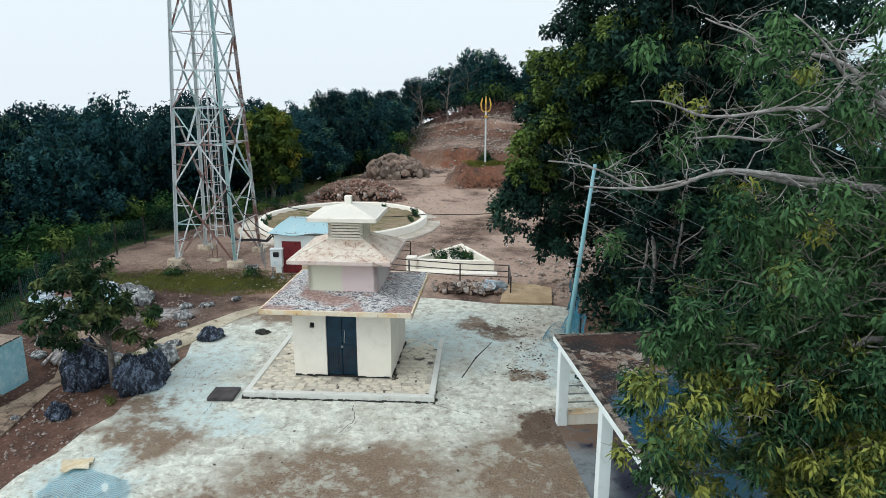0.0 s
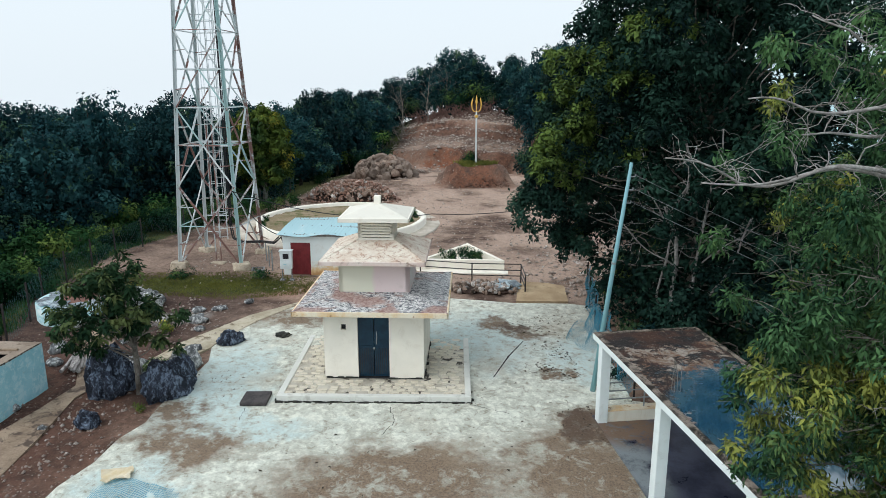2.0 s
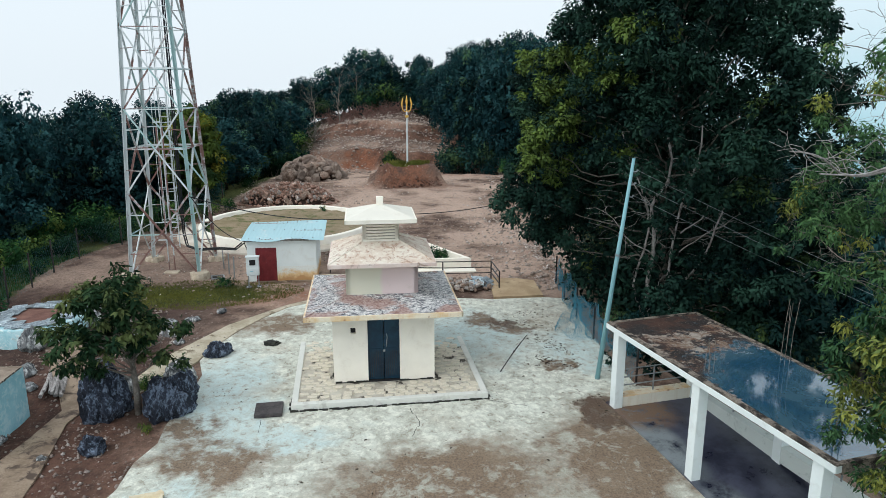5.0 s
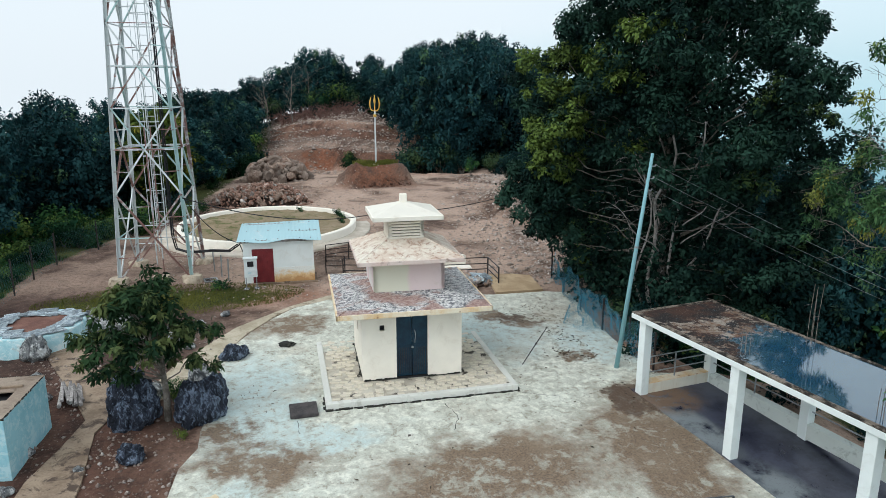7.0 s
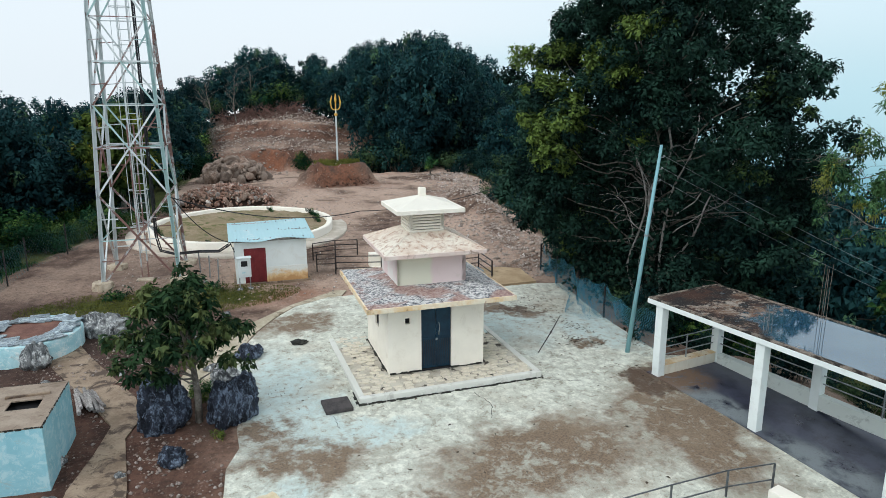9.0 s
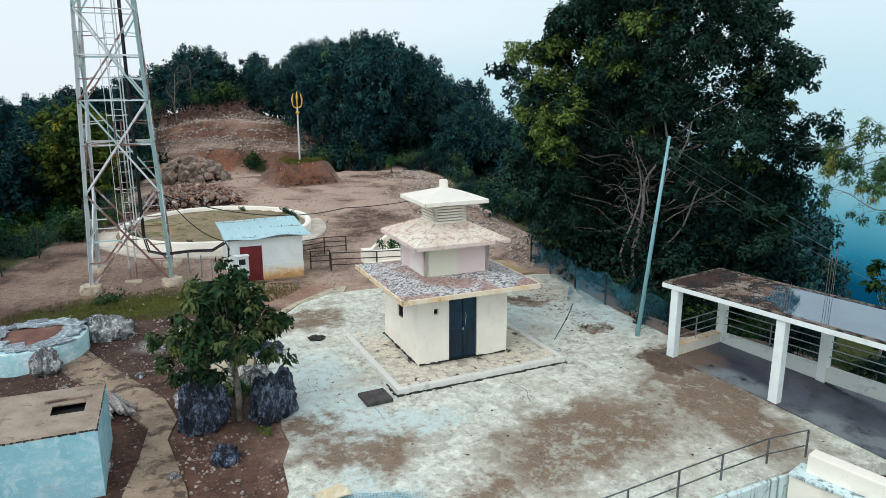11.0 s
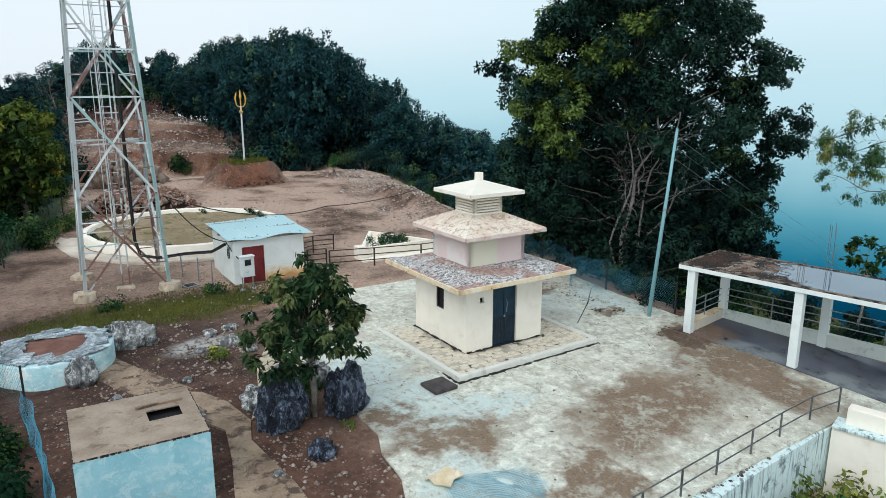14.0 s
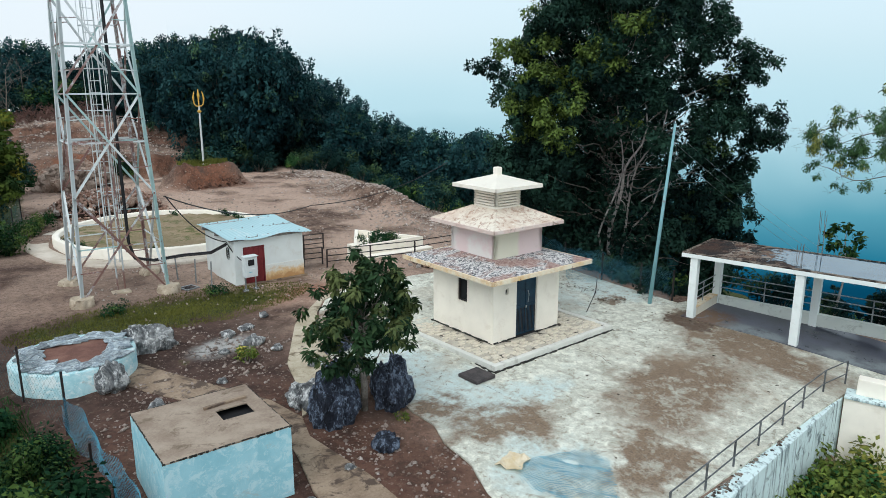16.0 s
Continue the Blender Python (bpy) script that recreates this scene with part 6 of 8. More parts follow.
def forest():
    spots = []
    tries = 0
    while len(spots) < 265 and tries < 30000:
        tries += 1
        x, y = rng0.uniform(-62, 40), rng0.uniform(26, 113)
        if not in_forest(x, y):
            continue
        gap = 2.6 if (y > 64 and -18 < x < 26) else 3.2
        if all((x - a) ** 2 + (y - b) ** 2 > gap ** 2 for a, b in spots):
            spots.append((x, y))
    for i, (x, y) in enumerate(spots):
        z = float(terrain(x, y))
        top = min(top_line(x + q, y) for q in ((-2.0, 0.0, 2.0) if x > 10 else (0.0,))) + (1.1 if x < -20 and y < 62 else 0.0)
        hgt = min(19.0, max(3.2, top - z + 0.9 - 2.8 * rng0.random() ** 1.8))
        k = i % 4 if rng0.random() > 0.05 or x > -10 or x < -26 else 4
        h, s, n, c, leafm, seed = KINDS[k]
        m = Matrix.Translation((x, y, z - 0.1)) @ Matrix.Rotation(rng0.uniform(0, 6.28), 4, "Z") @ Matrix.Scale(hgt / h, 4)
        wide = max(0.72, min(1.5, 7.5 / hgt))
        m = m @ Matrix.Diagonal((wide, wide, 1, 1))
        if k in MADE:
            copy_thing(MADE[k], m @ Matrix.Diagonal([1 / q for q in MADE[k].scale] + [1]))
        else:
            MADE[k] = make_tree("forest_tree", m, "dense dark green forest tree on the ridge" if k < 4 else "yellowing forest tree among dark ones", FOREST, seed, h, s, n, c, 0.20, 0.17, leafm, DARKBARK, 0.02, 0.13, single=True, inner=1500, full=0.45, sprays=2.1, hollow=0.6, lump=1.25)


forest()

# the large tree over the drop
CROWN_Z = (-2.0, 0.0, 1.7, 4.0, 6.3, 8.1, 9.8, 11.0, 12.6, 13.8, 14.6)
CROWN_R = (3.6, 5.4, 6.1, 5.7, 5.95, 5.75, 4.95, 4.05, 2.9, 1.7, 0.5)


def build_large_tree():
    """A broad evergreen: several pale stems, boughs in tiers, and leaf clumps on a rounded crown with an open hollow in front."""
    x0, y0 = 5.45, 23.4
    z0 = float(terrain(x0, y0)) - 0.2
    rng = np.random.default_rng(7)
    p = thing("large_tree", pose(x0, y0, z0), "huge dense dark evergreen tree with pale stems", "tree")
    part("trunk", tube(*bough(rng, (0.1, 0, -0.6), (0.2, 0.2, 12.5), 0.24, 0.04, 0.0, 14, 0.025), 10), BARK, p, shade=True)
    cs, rs, tip_share, hubs, boughs = [], [], [], [], []
    n = 360
    for i in range(n):
        z = np.interp((i + rng.random()) / n, (0, 0.12, 0.72, 0.92, 1.0), (-1.6, 0.6, 8.6, 11.8, 14.3))
        a = i * 2.39996 + rng.normal() * 0.3
        rim = float(np.interp(z, CROWN_Z, CROWN_R)) * (1 + 0.07 * math.sin(3 * a + 0.8 * z) + 0.06 * math.sin(1.9 * z + 2 * a)) * (1 + 0.11 * max(0.0, math.cos(a + 0.67)))
        k = rng.uniform(0.55, 1.0) ** 0.6
        big = rng.uniform(0.55, 1.0)
        c = np.array([math.cos(a), math.sin(a), 0]) * max(0.2, rim * k - big * 0.55) + np.array([0, 0, z - z0])
        front = -0.62 * c[0] - 0.78 * c[1]
        across = 0.78 * c[0] - 0.62 * c[1]
        if front > 2.6 and -2.3 < across < 0.2 and 3.0 < z < 5.8:
            continue
        if rng.random() < 0.05 or (c[0] + x0 < 2.8 and z < 2.6):
            continue
        boughs.append(c)
        # tufts on the sunlit side get that light as a yellow-green leaf colour
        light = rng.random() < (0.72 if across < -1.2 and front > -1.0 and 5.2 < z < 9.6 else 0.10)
        for _ in range(13):
            e = rng.normal(size=3)
            e[2] = abs(e[2]) * 0.9 - 0.3
            e /= np.linalg.norm(e)
            cs.append(c + e * big * rng.uniform(0.45, 1.0))
            rs.append(big * rng.uniform(0.20, 0.36))
            hubs.append(c - np.array([0, 0, 0.4 * big]))
            tip_share.append(rng.uniform(0.5, 1.0) * (1.0 if across < 0 else 0.55) if light and e[2] > -0.1 else 0.25 * rng.random() ** 3)
    for c in boughs[::3]:
        h = max(0.8, c[2] * 0.74)
        part("bough", tube(*bough(rng, (0.12, 0.05, h), c * (0.96, 0.96, 1.0), 0.045, 0.010, 0.03, 8, 0.06), 6), BARK, p, shade=True)
    ends = (((-0.3, -0.6, 0.2), (-1.5, -2.6, 8.6), 0.15), ((0.2, -0.5, 0.2), (-0.3, -2.9, 8.2), 0.11), ((-0.5, -0.4, 0.6), (-2.6, -2.2, 8.0), 0.09), ((0.3, -0.3, 0.3), (1.6, -3.0, 7.8), 0.09),
            ((-1.0, -1.7, 4.6), (-3.0, -3.4, 7.2), 0.05), ((-0.3, -2.0, 4.6), (1.0, -3.6, 7.0), 0.045), ((-0.9, -1.6, 3.6), (-3.4, -3.0, 5.6), 0.045), ((-0.2, -1.8, 3.9), (0.6, -4.0, 5.6), 0.04))
    for a, b, r in ends:
        q, w = bough(rng, a, b, r * 0.62, r * 0.2, 0.02, 12, 0.05)
        twig = tube(q, w, 8)
        for j in range(4, 13):
            for _ in range(2):
                t = np.array(q[j]) + rng.normal(size=3) * (0.55, 0.45, 0.4) + np.array([-0.1, -0.25, 0.05])
                tube(*bough(rng, q[j], t, w[j] * 0.22 + 0.003, 0.003, 0.06, 6, 0.10), 5, twig)
        part("stem", twig, PALEBARK, p, "pale stem with sprays of bare twigs", shade=True)
    out = leaves(rng, cs, rs, 235000, 0.165, 0.080, 0.35, 0.30, young=tip_share, hubs=hubs)
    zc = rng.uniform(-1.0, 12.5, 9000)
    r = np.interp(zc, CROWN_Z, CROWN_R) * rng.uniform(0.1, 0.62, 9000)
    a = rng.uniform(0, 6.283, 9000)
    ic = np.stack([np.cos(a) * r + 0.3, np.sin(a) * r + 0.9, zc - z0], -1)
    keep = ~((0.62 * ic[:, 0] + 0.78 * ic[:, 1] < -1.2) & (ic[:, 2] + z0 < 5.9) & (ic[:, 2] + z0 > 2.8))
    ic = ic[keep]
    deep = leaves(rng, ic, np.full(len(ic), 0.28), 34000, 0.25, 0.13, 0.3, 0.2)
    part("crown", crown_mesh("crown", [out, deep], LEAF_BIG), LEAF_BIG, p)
    return p


build_large_tree()
low_tree = make_tree("lower_tree", pose(7.7, 19.8, float(terrain(7.7, 19.8)) - 0.2), "dense dark green tree on the slope below", "slope trees", 8, 7.0, 1.9, 24, 11000, 0.18, 0.092, LEAF_DARK, PALEBARK, 0.02, 0.2, 0.4, 0.4, inner=2500, sprays=1.5)
for x, y, s, turn in ((9.9, 15.2, 0.40, 70), (7.3, 12.6, 0.36, 160), (8.2, 27.5, 0.72, 20), (8.0, 33.0, 0.68, 100)):
    copy_thing(low_tree, pose(x, y, float(terrain(x, y)) - 0.2, 0, 0, turn) @ Matrix.Scale(s, 4))
make_tree("young_tree", pose(7.55, 14.2, float(terrain(7.55, 14.2)) - 0.1), "slender light green young tree behind the pavilion", "", 17, 3.1 - float(terrain(7.55, 14.2)), 0.85, 9, 480, 0.20, 0.10, LEAF_MID, PALEBARK, 0.6, 0.05, 0.3, 0.4)
make_tree("yellow_tree", pose(-16.8, 46.0, float(terrain(-16.8, 46.0)) - 0.1), "yellow-green leafy tree beyond the wire fence", "", 9, 7.2, 2.9, 26, 11000, 0.22, 0.12, LEAF_OLIVE, BARK, 0.05, 0.14, inner=1200)


# the tree that leans in close to the path of the flight
def build_near_tree():
    rng = np.random.default_rng(31)
    p = thing("spreading_tree", pose(7.4, 9.2, -3.2), "spreading tree with pale bare limbs and long drooping leaves", "tree")
    o = np.array([7.4, 9.2, -3.2])
    tube_pts = [(0, 0, -0.5), (0.1, -0.1, 3), (-0.1, 0.1, 6.5), (-0.3, 0.2, 9.5), (-0.2, 0.3, 12.5)]
    bm = bmesh.new()
    tube(tube_pts, [0.42, 0.34, 0.28, 0.2, 0.08], 12, bm)
    part("trunk", bm, PALEBARK, p, shade=True)
    # limbs: where each leaves the thick of the tree, where it ends, and how leafy it is
    limbs = [((4.6, 9.1, 8.15), (1.35, 8.5, 8.2), 0.22), ((4.7, 9.3, 8.0), (2.2, 8.9, 7.75), 0.22), ((4.5, 9.2, 7.1), (0.4, 8.4, 7.5), 0.30), ((4.3, 9.2, 7.15), (0.85, 8.4, 7.2), 0.30),
             ((4.7, 9.0, 7.9), (3.2, 8.8, 9.2), 0.3), ((4.8, 9.2, 8.2), (2.3, 9.2, 9.2), 0.35), ((4.3, 8.3, 5.4), (2.5, 7.8, 4.5), 0.45)]
    for e in ((2.4, 8.0, 5.1, 1.0), (2.6, 7.7, 4.3, 1.0), (3.0, 8.5, 3.5, 1.0), (3.0, 7.0, 3.1, 1.0), (3.2, 7.6, 5.7, 0.9), (3.5, 8.8, 4.7, 1.0), (3.9, 7.2, 3.8, 1.0), (4.3, 6.8, 5.4, 0.9),
              (4.2, 8.5, 2.6, 1.0), (4.0, 9.6, 6.6, 0.6), (2.6, 7.9, 6.2, 0.7), (3.1, 8.7, 6.8, 0.6), (2.2, 8.7, 5.9, 0.7), (3.7, 7.5, 6.6, 0.8), (4.5, 8.6, 7.4, 0.7), (3.3, 7.9, 4.0, 1.0), (2.1, 8.0, 3.9, 0.9),
              (4.0, 7.6, 3.0, 1.0), (4.2, 7.8, 4.6, 1.0), (3.6, 8.2, 5.2, 1.0), (4.4, 14.6, 5.7, 0.7), (4.9, 14.9, 6.1, 0.7), (4.6, 14.3, 5.1, 0.6), (5.2, 14.6, 5.6, 0.7), (2.9, 11.2, 9.0, 0.5), (3.1, 11.4, 8.0, 0.6), (1.9, 8.0, 5.2, 0.9), (2.0, 8.0, 4.6, 0.9), (2.2, 8.0, 3.6, 1.0), (3.4, 7.4, 2.6, 1.0), (2.8, 8.2, 2.9, 1.0), (3.8, 8.2, 3.4, 1.0), (2.6, 8.3, 4.7, 1.0), (4.4, 7.4, 3.2, 1.0), (3.1, 8.0, 5.0, 1.0), (6.9, 12.6, 7.4, 0.9)):
        limbs.append((None, e[:3], e[3]))
    cs, rs = [], []
    for root, end, dense in limbs:
        e = np.array(end) - o
        if root is None:
            start = np.array([-0.15, 0.1, min(max(e[2] - 0.8, 3.6), 10.5)])
            pts, rad = bough(rng, start, e, 0.034, 0.008, 0.05, 26, 0.085)
        else:
            knee = np.array(root) - o
            p1, r1 = bough(rng, np.array([-0.15, 0.1, min(knee[2] - 0.3, 11.5)]), knee, 0.075, 0.045, 0.02, 7, 0.03)
            pts, rad = bough(rng, knee, e, 0.045, 0.009, 0.0, 20, 0.05)
            pts, rad = p1[:-1] + pts, r1[:-1] + rad
        bm = bmesh.new()
        tube(pts, rad, 8, bm)
        for q in range(8, 27, 2):
            for _ in range(3 if dense > 0.5 else 2):
                tip = np.array(pts[q]) + np.clip(rng.normal(size=3), -1.3, 1.3) * (0.5, 0.5, 0.38) + np.array([-0.25 if dense > 0.5 else 0.15, 0, 0.05])
                tube(*bough(rng, pts[q], tip, rad[q] * 0.42, 0.0035, 0.08, 6, 0.09), 5, bm)
                for _ in range(2):
                    twig = tip + rng.normal(size=3) * (0.16, 0.16, 0.12)
                    tube(*bough(rng, tip - (tip - np.array(pts[q])) * rng.uniform(0.1, 0.6), twig, 0.004, 0.002, 0.05, 3, 0.08), 4, bm)
                if rng.random() < dense:
                    cs.append(tip)
                    rs.append(rng.uniform(0.13, 0.27))
        part("limb", bm, PALEBARK if dense < 0.5 else BARK, p, shade=True)
    # lower tufts take more of the yellow-green tip colour
    q = leaves(rng, cs, rs, 130000, 0.118, 0.036, 0.95, 0.1, face=0.35, round_=0.7, young=[rng.random() ** (1.0 if c[2] < 8.4 else 5.0) for c in cs])
    part("crown", crown_mesh("crown", [q], LEAF_NEAR), LEAF_NEAR, p)
    return p


build_near_tree()


def build_small_tree():
    rng = np.random.default_rng(5)
    p = thing("small_tree", pose(-11.35, 17.17, float(terrain(-11.35, 17.17))), "small leafy tree growing between dark rocks", "tree")
    bm = bmesh.new()
    tube([(0, 0, -0.3), (0.03, 0.0, 0.7), (-0.02, 0.05, 1.4), (-0.1, -0.3, 2.1), (-0.25, -0.7, 3.3)], [0.10, 0.085, 0.07, 0.05, 0.015], 8, bm)
    cs, rs = [], []
    for i in range(48):
        a, u = rng.uniform(0, 6.28), rng.random()
        z = 1.55 + 2.2 * u
        r = (2.0 * math.sin(math.pi * min(1, 0.25 + 0.75 * u)) ** 0.7) * rng.uniform(0.35, 1.05)
        e, n = r * (0.92 if math.cos(a) > 0 else 0.62) * math.cos(a), r * 0.75 * math.sin(a)
        c = np.array([e * 0.55 + n * 0.83 - 0.29, e * 0.83 - n * 0.55 - 0.75, z])
        c[:2] -= np.array([0.79, -0.61]) * max(0.0, 0.79 * c[0] - 0.61 * c[1] - 0.95)
        for _ in range(3):
            cs.append(c + rng.normal(size=3) * (0.22, 0.22, 0.15))
            rs.append(rng.uniform(0.09, 0.20))
        tube(*bough(rng, (0, 0, z * 0.62), c, 0.026, 0.007, 0.08, 6, 0.07), 5, bm)
    part("trunk", bm, BARK, p, shade=True)
    q = leaves(rng, cs, rs, 6600, 0.190, 0.076, 0.75, 0.15, face=0.55, round_=0.6, young=rng.random(len(cs)) ** 2)
    part("crown", crown_mesh("crown", [q], LEAF_SMALL), LEAF_SMALL, p)


build_small_tree()


def make_shrub(name, m, label, group, seed, r, h, count, leafm, length=0.13, width=0.07):
    rng = np.random.default_rng(seed)
    cs = [np.array([rng.uniform(-r, r) * 0.7, rng.uniform(-r, r) * 0.7, h * rng.uniform(0.25, 0.75)]) for _ in range(9)]
    p = thing(name, m, label, "shrub", group)
    bm = bmesh.new()
    for c in cs:
        tube(*bough(rng, (0, 0, -0.2), c, 0.022, 0.006, 0.05, 4), 5, bm)
    part("stem", bm, BARK, p)
    q = leaves(rng, cs, [r * rng.uniform(0.3, 0.5) for _ in cs], count, length, width, 0.2, 0.3, young=rng.random(len(cs)) ** 3)
    part("foliage", crown_mesh("foliage", [q], leafm), leafm, p)
    return p


SHRUBS = [make_shrub("shrub", on_m, "wild green shrub on the slope", "slope shrubs", 40 + i, 1.0, 1.3, 1250, lm, 0.135, 0.072) for i, (on_m, lm) in enumerate((
    (pose(-21.0, 24.0, float(terrain(-21.0, 24.0))), LEAF_SHRUB), (pose(-22.5, 29.0, float(terrain(-22.5, 29.0))), LEAF_SHRUB), (pose(4.6, 27.5, float(terrain(4.6, 27.5))), LEAF_DARK), (pose(-2.4, 9.0, float(terrain(-2.4, 9.0))), LEAF_LIGHT), (pose(-20.6, 26.0, float(terrain(-20.6, 26.0))), LEAF_MID)))]


def undergrowth():
    rng = np.random.default_rng(77)
    done = []
    zones = (((-28, -20.4), (19, 44), 44, (0, 1, 0, 4), 1.45), ((-22.5, -19.3), (20, 34), 32, (4, 0, 1, 0), 1.0), ((-20.5, -16.3), (33, 48), 24, (0, 0, 1, 4), 1.0), ((-23, -18.0), (9, 22), 36, (0, 1, 0, 4), 1.1),
             ((-19.6, -17.9), (11, 19.5), 16, (0, 1), 0.9), ((-8.5, -0.3), (5.0, 9.9), 26, (3, 3, 0), 1.1), ((-4.2, -0.5), (8.2, 9.9), 20, (3, 3, 4), 1.25), ((4.9, 8.5), (13.5, 21), 17, (2, 0, 4, 2), 0.95),
             ((3.2, 8), (17.5, 30), 10, (2, 2, 0), 1.15), ((5.4, 10), (30, 58), 14, (2, 2, 0), 1.35), ((-20, -14.5), (46, 58), 8, (2, 0), 1.3), ((-17, -10), (6, 9.5), 5, (0, 1), 0.7),
             ((-14, 6), (101.5, 106), 15, (2, 2, 0), 2.5), ((-17, -12.5), (60, 94), 14, (2, 0, 0), 1.9), ((3.0, 14), (66, 76), 18, (2, 2, 2), 2.0), ((9.2, 16), (52, 64), 10, (2, 2, 0), 1.5), ((6.2, 9.5), (36, 44), 5, (4, 3, 4), 1.1))
    for (x0, x1), (y0, y1), n, kinds, size in zones:
        for _ in range(n):
            x, y = rng.uniform(x0, x1), rng.uniform(y0, y1)
            if x < float(edge(EDGE_R, y)) + 0.3 and x > float(edge(EDGE_L, y)) - 0.3 and 10 < y < 59:
                continue
            s = size * rng.uniform(0.6, 1.3)
            m = Matrix.Translation((x, y, float(terrain(x, y)) - 0.05)) @ Matrix.Rotation(rng.uniform(0, 6.28), 4, "Z") @ Matrix.Scale(s, 4)
            copy_thing(SHRUBS[kinds[rng.integers(len(kinds))]], m)


undergrowth()

# hedge in the planter, tufts on the round bed, the sapling on the edge
for x, y, r, h in ((-3.35, 29.9, 0.42, 0.45), (-2.6, 30.2, 0.5, 0.5), (-2.0, 30.0, 0.45, 0.45)):
    make_shrub("hedge_plant", pose(x, y, 0.56), "rounded green hedge plant in a white planter", "planter hedge", 60 + int(-x * 10), r, h + 0.2, 700, LEAF_SHRUB, 0.09, 0.05)
for x, y, s in ((-6.0, 40.6, 0.34), (-5.8, 39.6, 0.3), (-5.9, 38.3, 0.28), (-13.9, 36.5, 0.3), (-14.2, 38.0, 0.28), (-8.2, 42.3, 0.25), (-11.5, 34.2, 0.2)):
    copy_thing(SHRUBS[0], pose(x, y, 0.75) @ Matrix.Scale(s, 4))
for x, y, s in ((-16.3, 39.0, 0.7), (-15.9, 40.6, 0.8), (-15.2, 42.0, 0.75), (-14.4, 43.6, 0.7)):
    copy_thing(SHRUBS[4], pose(x, y, float(terrain(x, y)) - 0.05, 0, 0, 90 * x) @ Matrix.Scale(s, 4))
make_shrub("sapling", pose(6.15, 57.3, float(terrain(6.15, 57.3))), "lone leafy sapling at the edge of the clearing", "", 70, 0.75, 2.3, 900, LEAF_MID)
make_shrub("bush", pose(-2.75, 75.2, float(terrain(-2.75, 75.2))), "dark bush on the cut bank", "", 71, 1.35, 2.3, 1500, LEAF_SHRUB, 0.22, 0.12)


def build_brushwood(cx, cy, rx, ry, h, n, seed, wood, label):
    """A tangle of cut branches lying on the hill."""
    rng = np.random.default_rng(seed)
    b = bmesh.new()
    for i in range(n):
        x, y = rng.uniform(-rx, rx), rng.uniform(-ry, ry)
        z = float(terrain(cx + x, cy + y)) - float(terrain(cx, cy))
        a, L = rng.uniform(0, 6.28), rng.uniform(1.0, 2.8)
        e = (x + L * math.cos(a), y + L * 0.6 * math.sin(a), z + h * rng.uniform(0.1, 1.2))
        q, w = bough(rng, (x, y, z - 0.05), e, 0.085, 0.03, 0.08, 8, 0.07)
        tube(q, w, 5, b)
        for j in range(2, 9):
            t = np.array(q[j]) + rng.normal(size=3) * (0.5, 0.35, 0.4) + np.array([0, 0, 0.15])
            tube(*bough(rng, q[j], t, 0.034, 0.014, 0.05, 3, 0.08), 4, b)
    solo("brushwood", b, wood, pose(cx, cy, float(terrain(cx, cy))), label, "brushwood", kind="stuff")


build_brushwood(-5.5, 98.8, 5.5, 2.6, 1.3, 84, 301, TWIG, "reddish-brown cut branches heaped near the crest")
build_brushwood(-13.6, 90.0, 1.8, 5.0, 2.2, 30, 302, BARK, "pale dead branches tangled at the wood's edge")


def build_bare_tree(x, y, h, seed):
    """A thin tree that has lost its leaves."""
    rng = np.random.default_rng(seed)
    p = thing("bare_tree", pose(x, y, float(terrain(x, y)) - 0.1), "thin leafless tree with pale branches before the wood", "tree", "leafless trees")
    q, w = bough(rng, (0, 0, 0), (rng.uniform(-0.6, 0.6), 0, h), 0.11, 0.02, 0.0, 12, 0.03)
    part("trunk", tube(q, w, 7), BARK, p, shade=True)
    for j in range(3, 12):
        for _ in range(2):
            t = np.array(q[j]) + np.array([rng.normal() * 1.3, rng.normal() * 0.8, rng.uniform(0.5, 1.8)])
            c, r = bough(rng, q[j], t, w[j] * 0.5, 0.008, 0.05, 6, 0.07)
            b = tube(c, r, 5)
            for i in (3, 4, 5, 6):
                tube(*bough(rng, c[i], np.array(c[i]) + rng.normal(size=3) * 0.45 + np.array([0, 0, 0.3]), 0.015, 0.005, 0.05, 3, 0.08), 4, b)
            part("branch", b, BARK, p)


for x, y, h, sd in ((-9.6, 97.5, 6.5, 1), (-12.6, 93.0, 6.0, 2), (-14.6, 88.0, 5.5, 3), (-7.0, 103.0, 6.0, 4)):
    build_bare_tree(x, y, h, 400 + sd)


# ---- pole, wires, trident ----
def build_pole():
    x, y = 1.35, 18.10
    z = float(yard_top(x, y))
    p = thing("utility_pole", pose(x, y, z), "leaning teal-painted steel utility pole", "pole")
    part("shaft", tube([(0, 0, -0.4), (0.36, -0.03, 3.2), (0.71, -0.06, 6.47)], [0.075, 0.062, 0.045], 12), POLEPAINT, p, shade=True)
    part("band", tube([(0.41, -0.034, 3.72), (0.415, -0.034, 3.78)], 0.066, 12), STEEL, p)
    for k, zz in enumerate((6.1, 5.75, 5.4)):
        u = zz / 6.47
        part("insulator", tube([(0.71 * u + 0.04, -0.05, zz), (0.71 * u + 0.15, -0.05, zz), (0.71 * u + 0.17, -0.05, zz + 0.06)], [0.018, 0.02, 0.03], 8), STEEL, p)
    part("loose_wire", tube([(0.72, -0.06, 6.4), (0.98, -0.08, 6.2), (0.9, -0.1, 5.9), (0.8, -0.1, 5.5), (0.86, -0.1, 5.2)], 0.007, 5), CABLE, p)
    return p


build_pole()


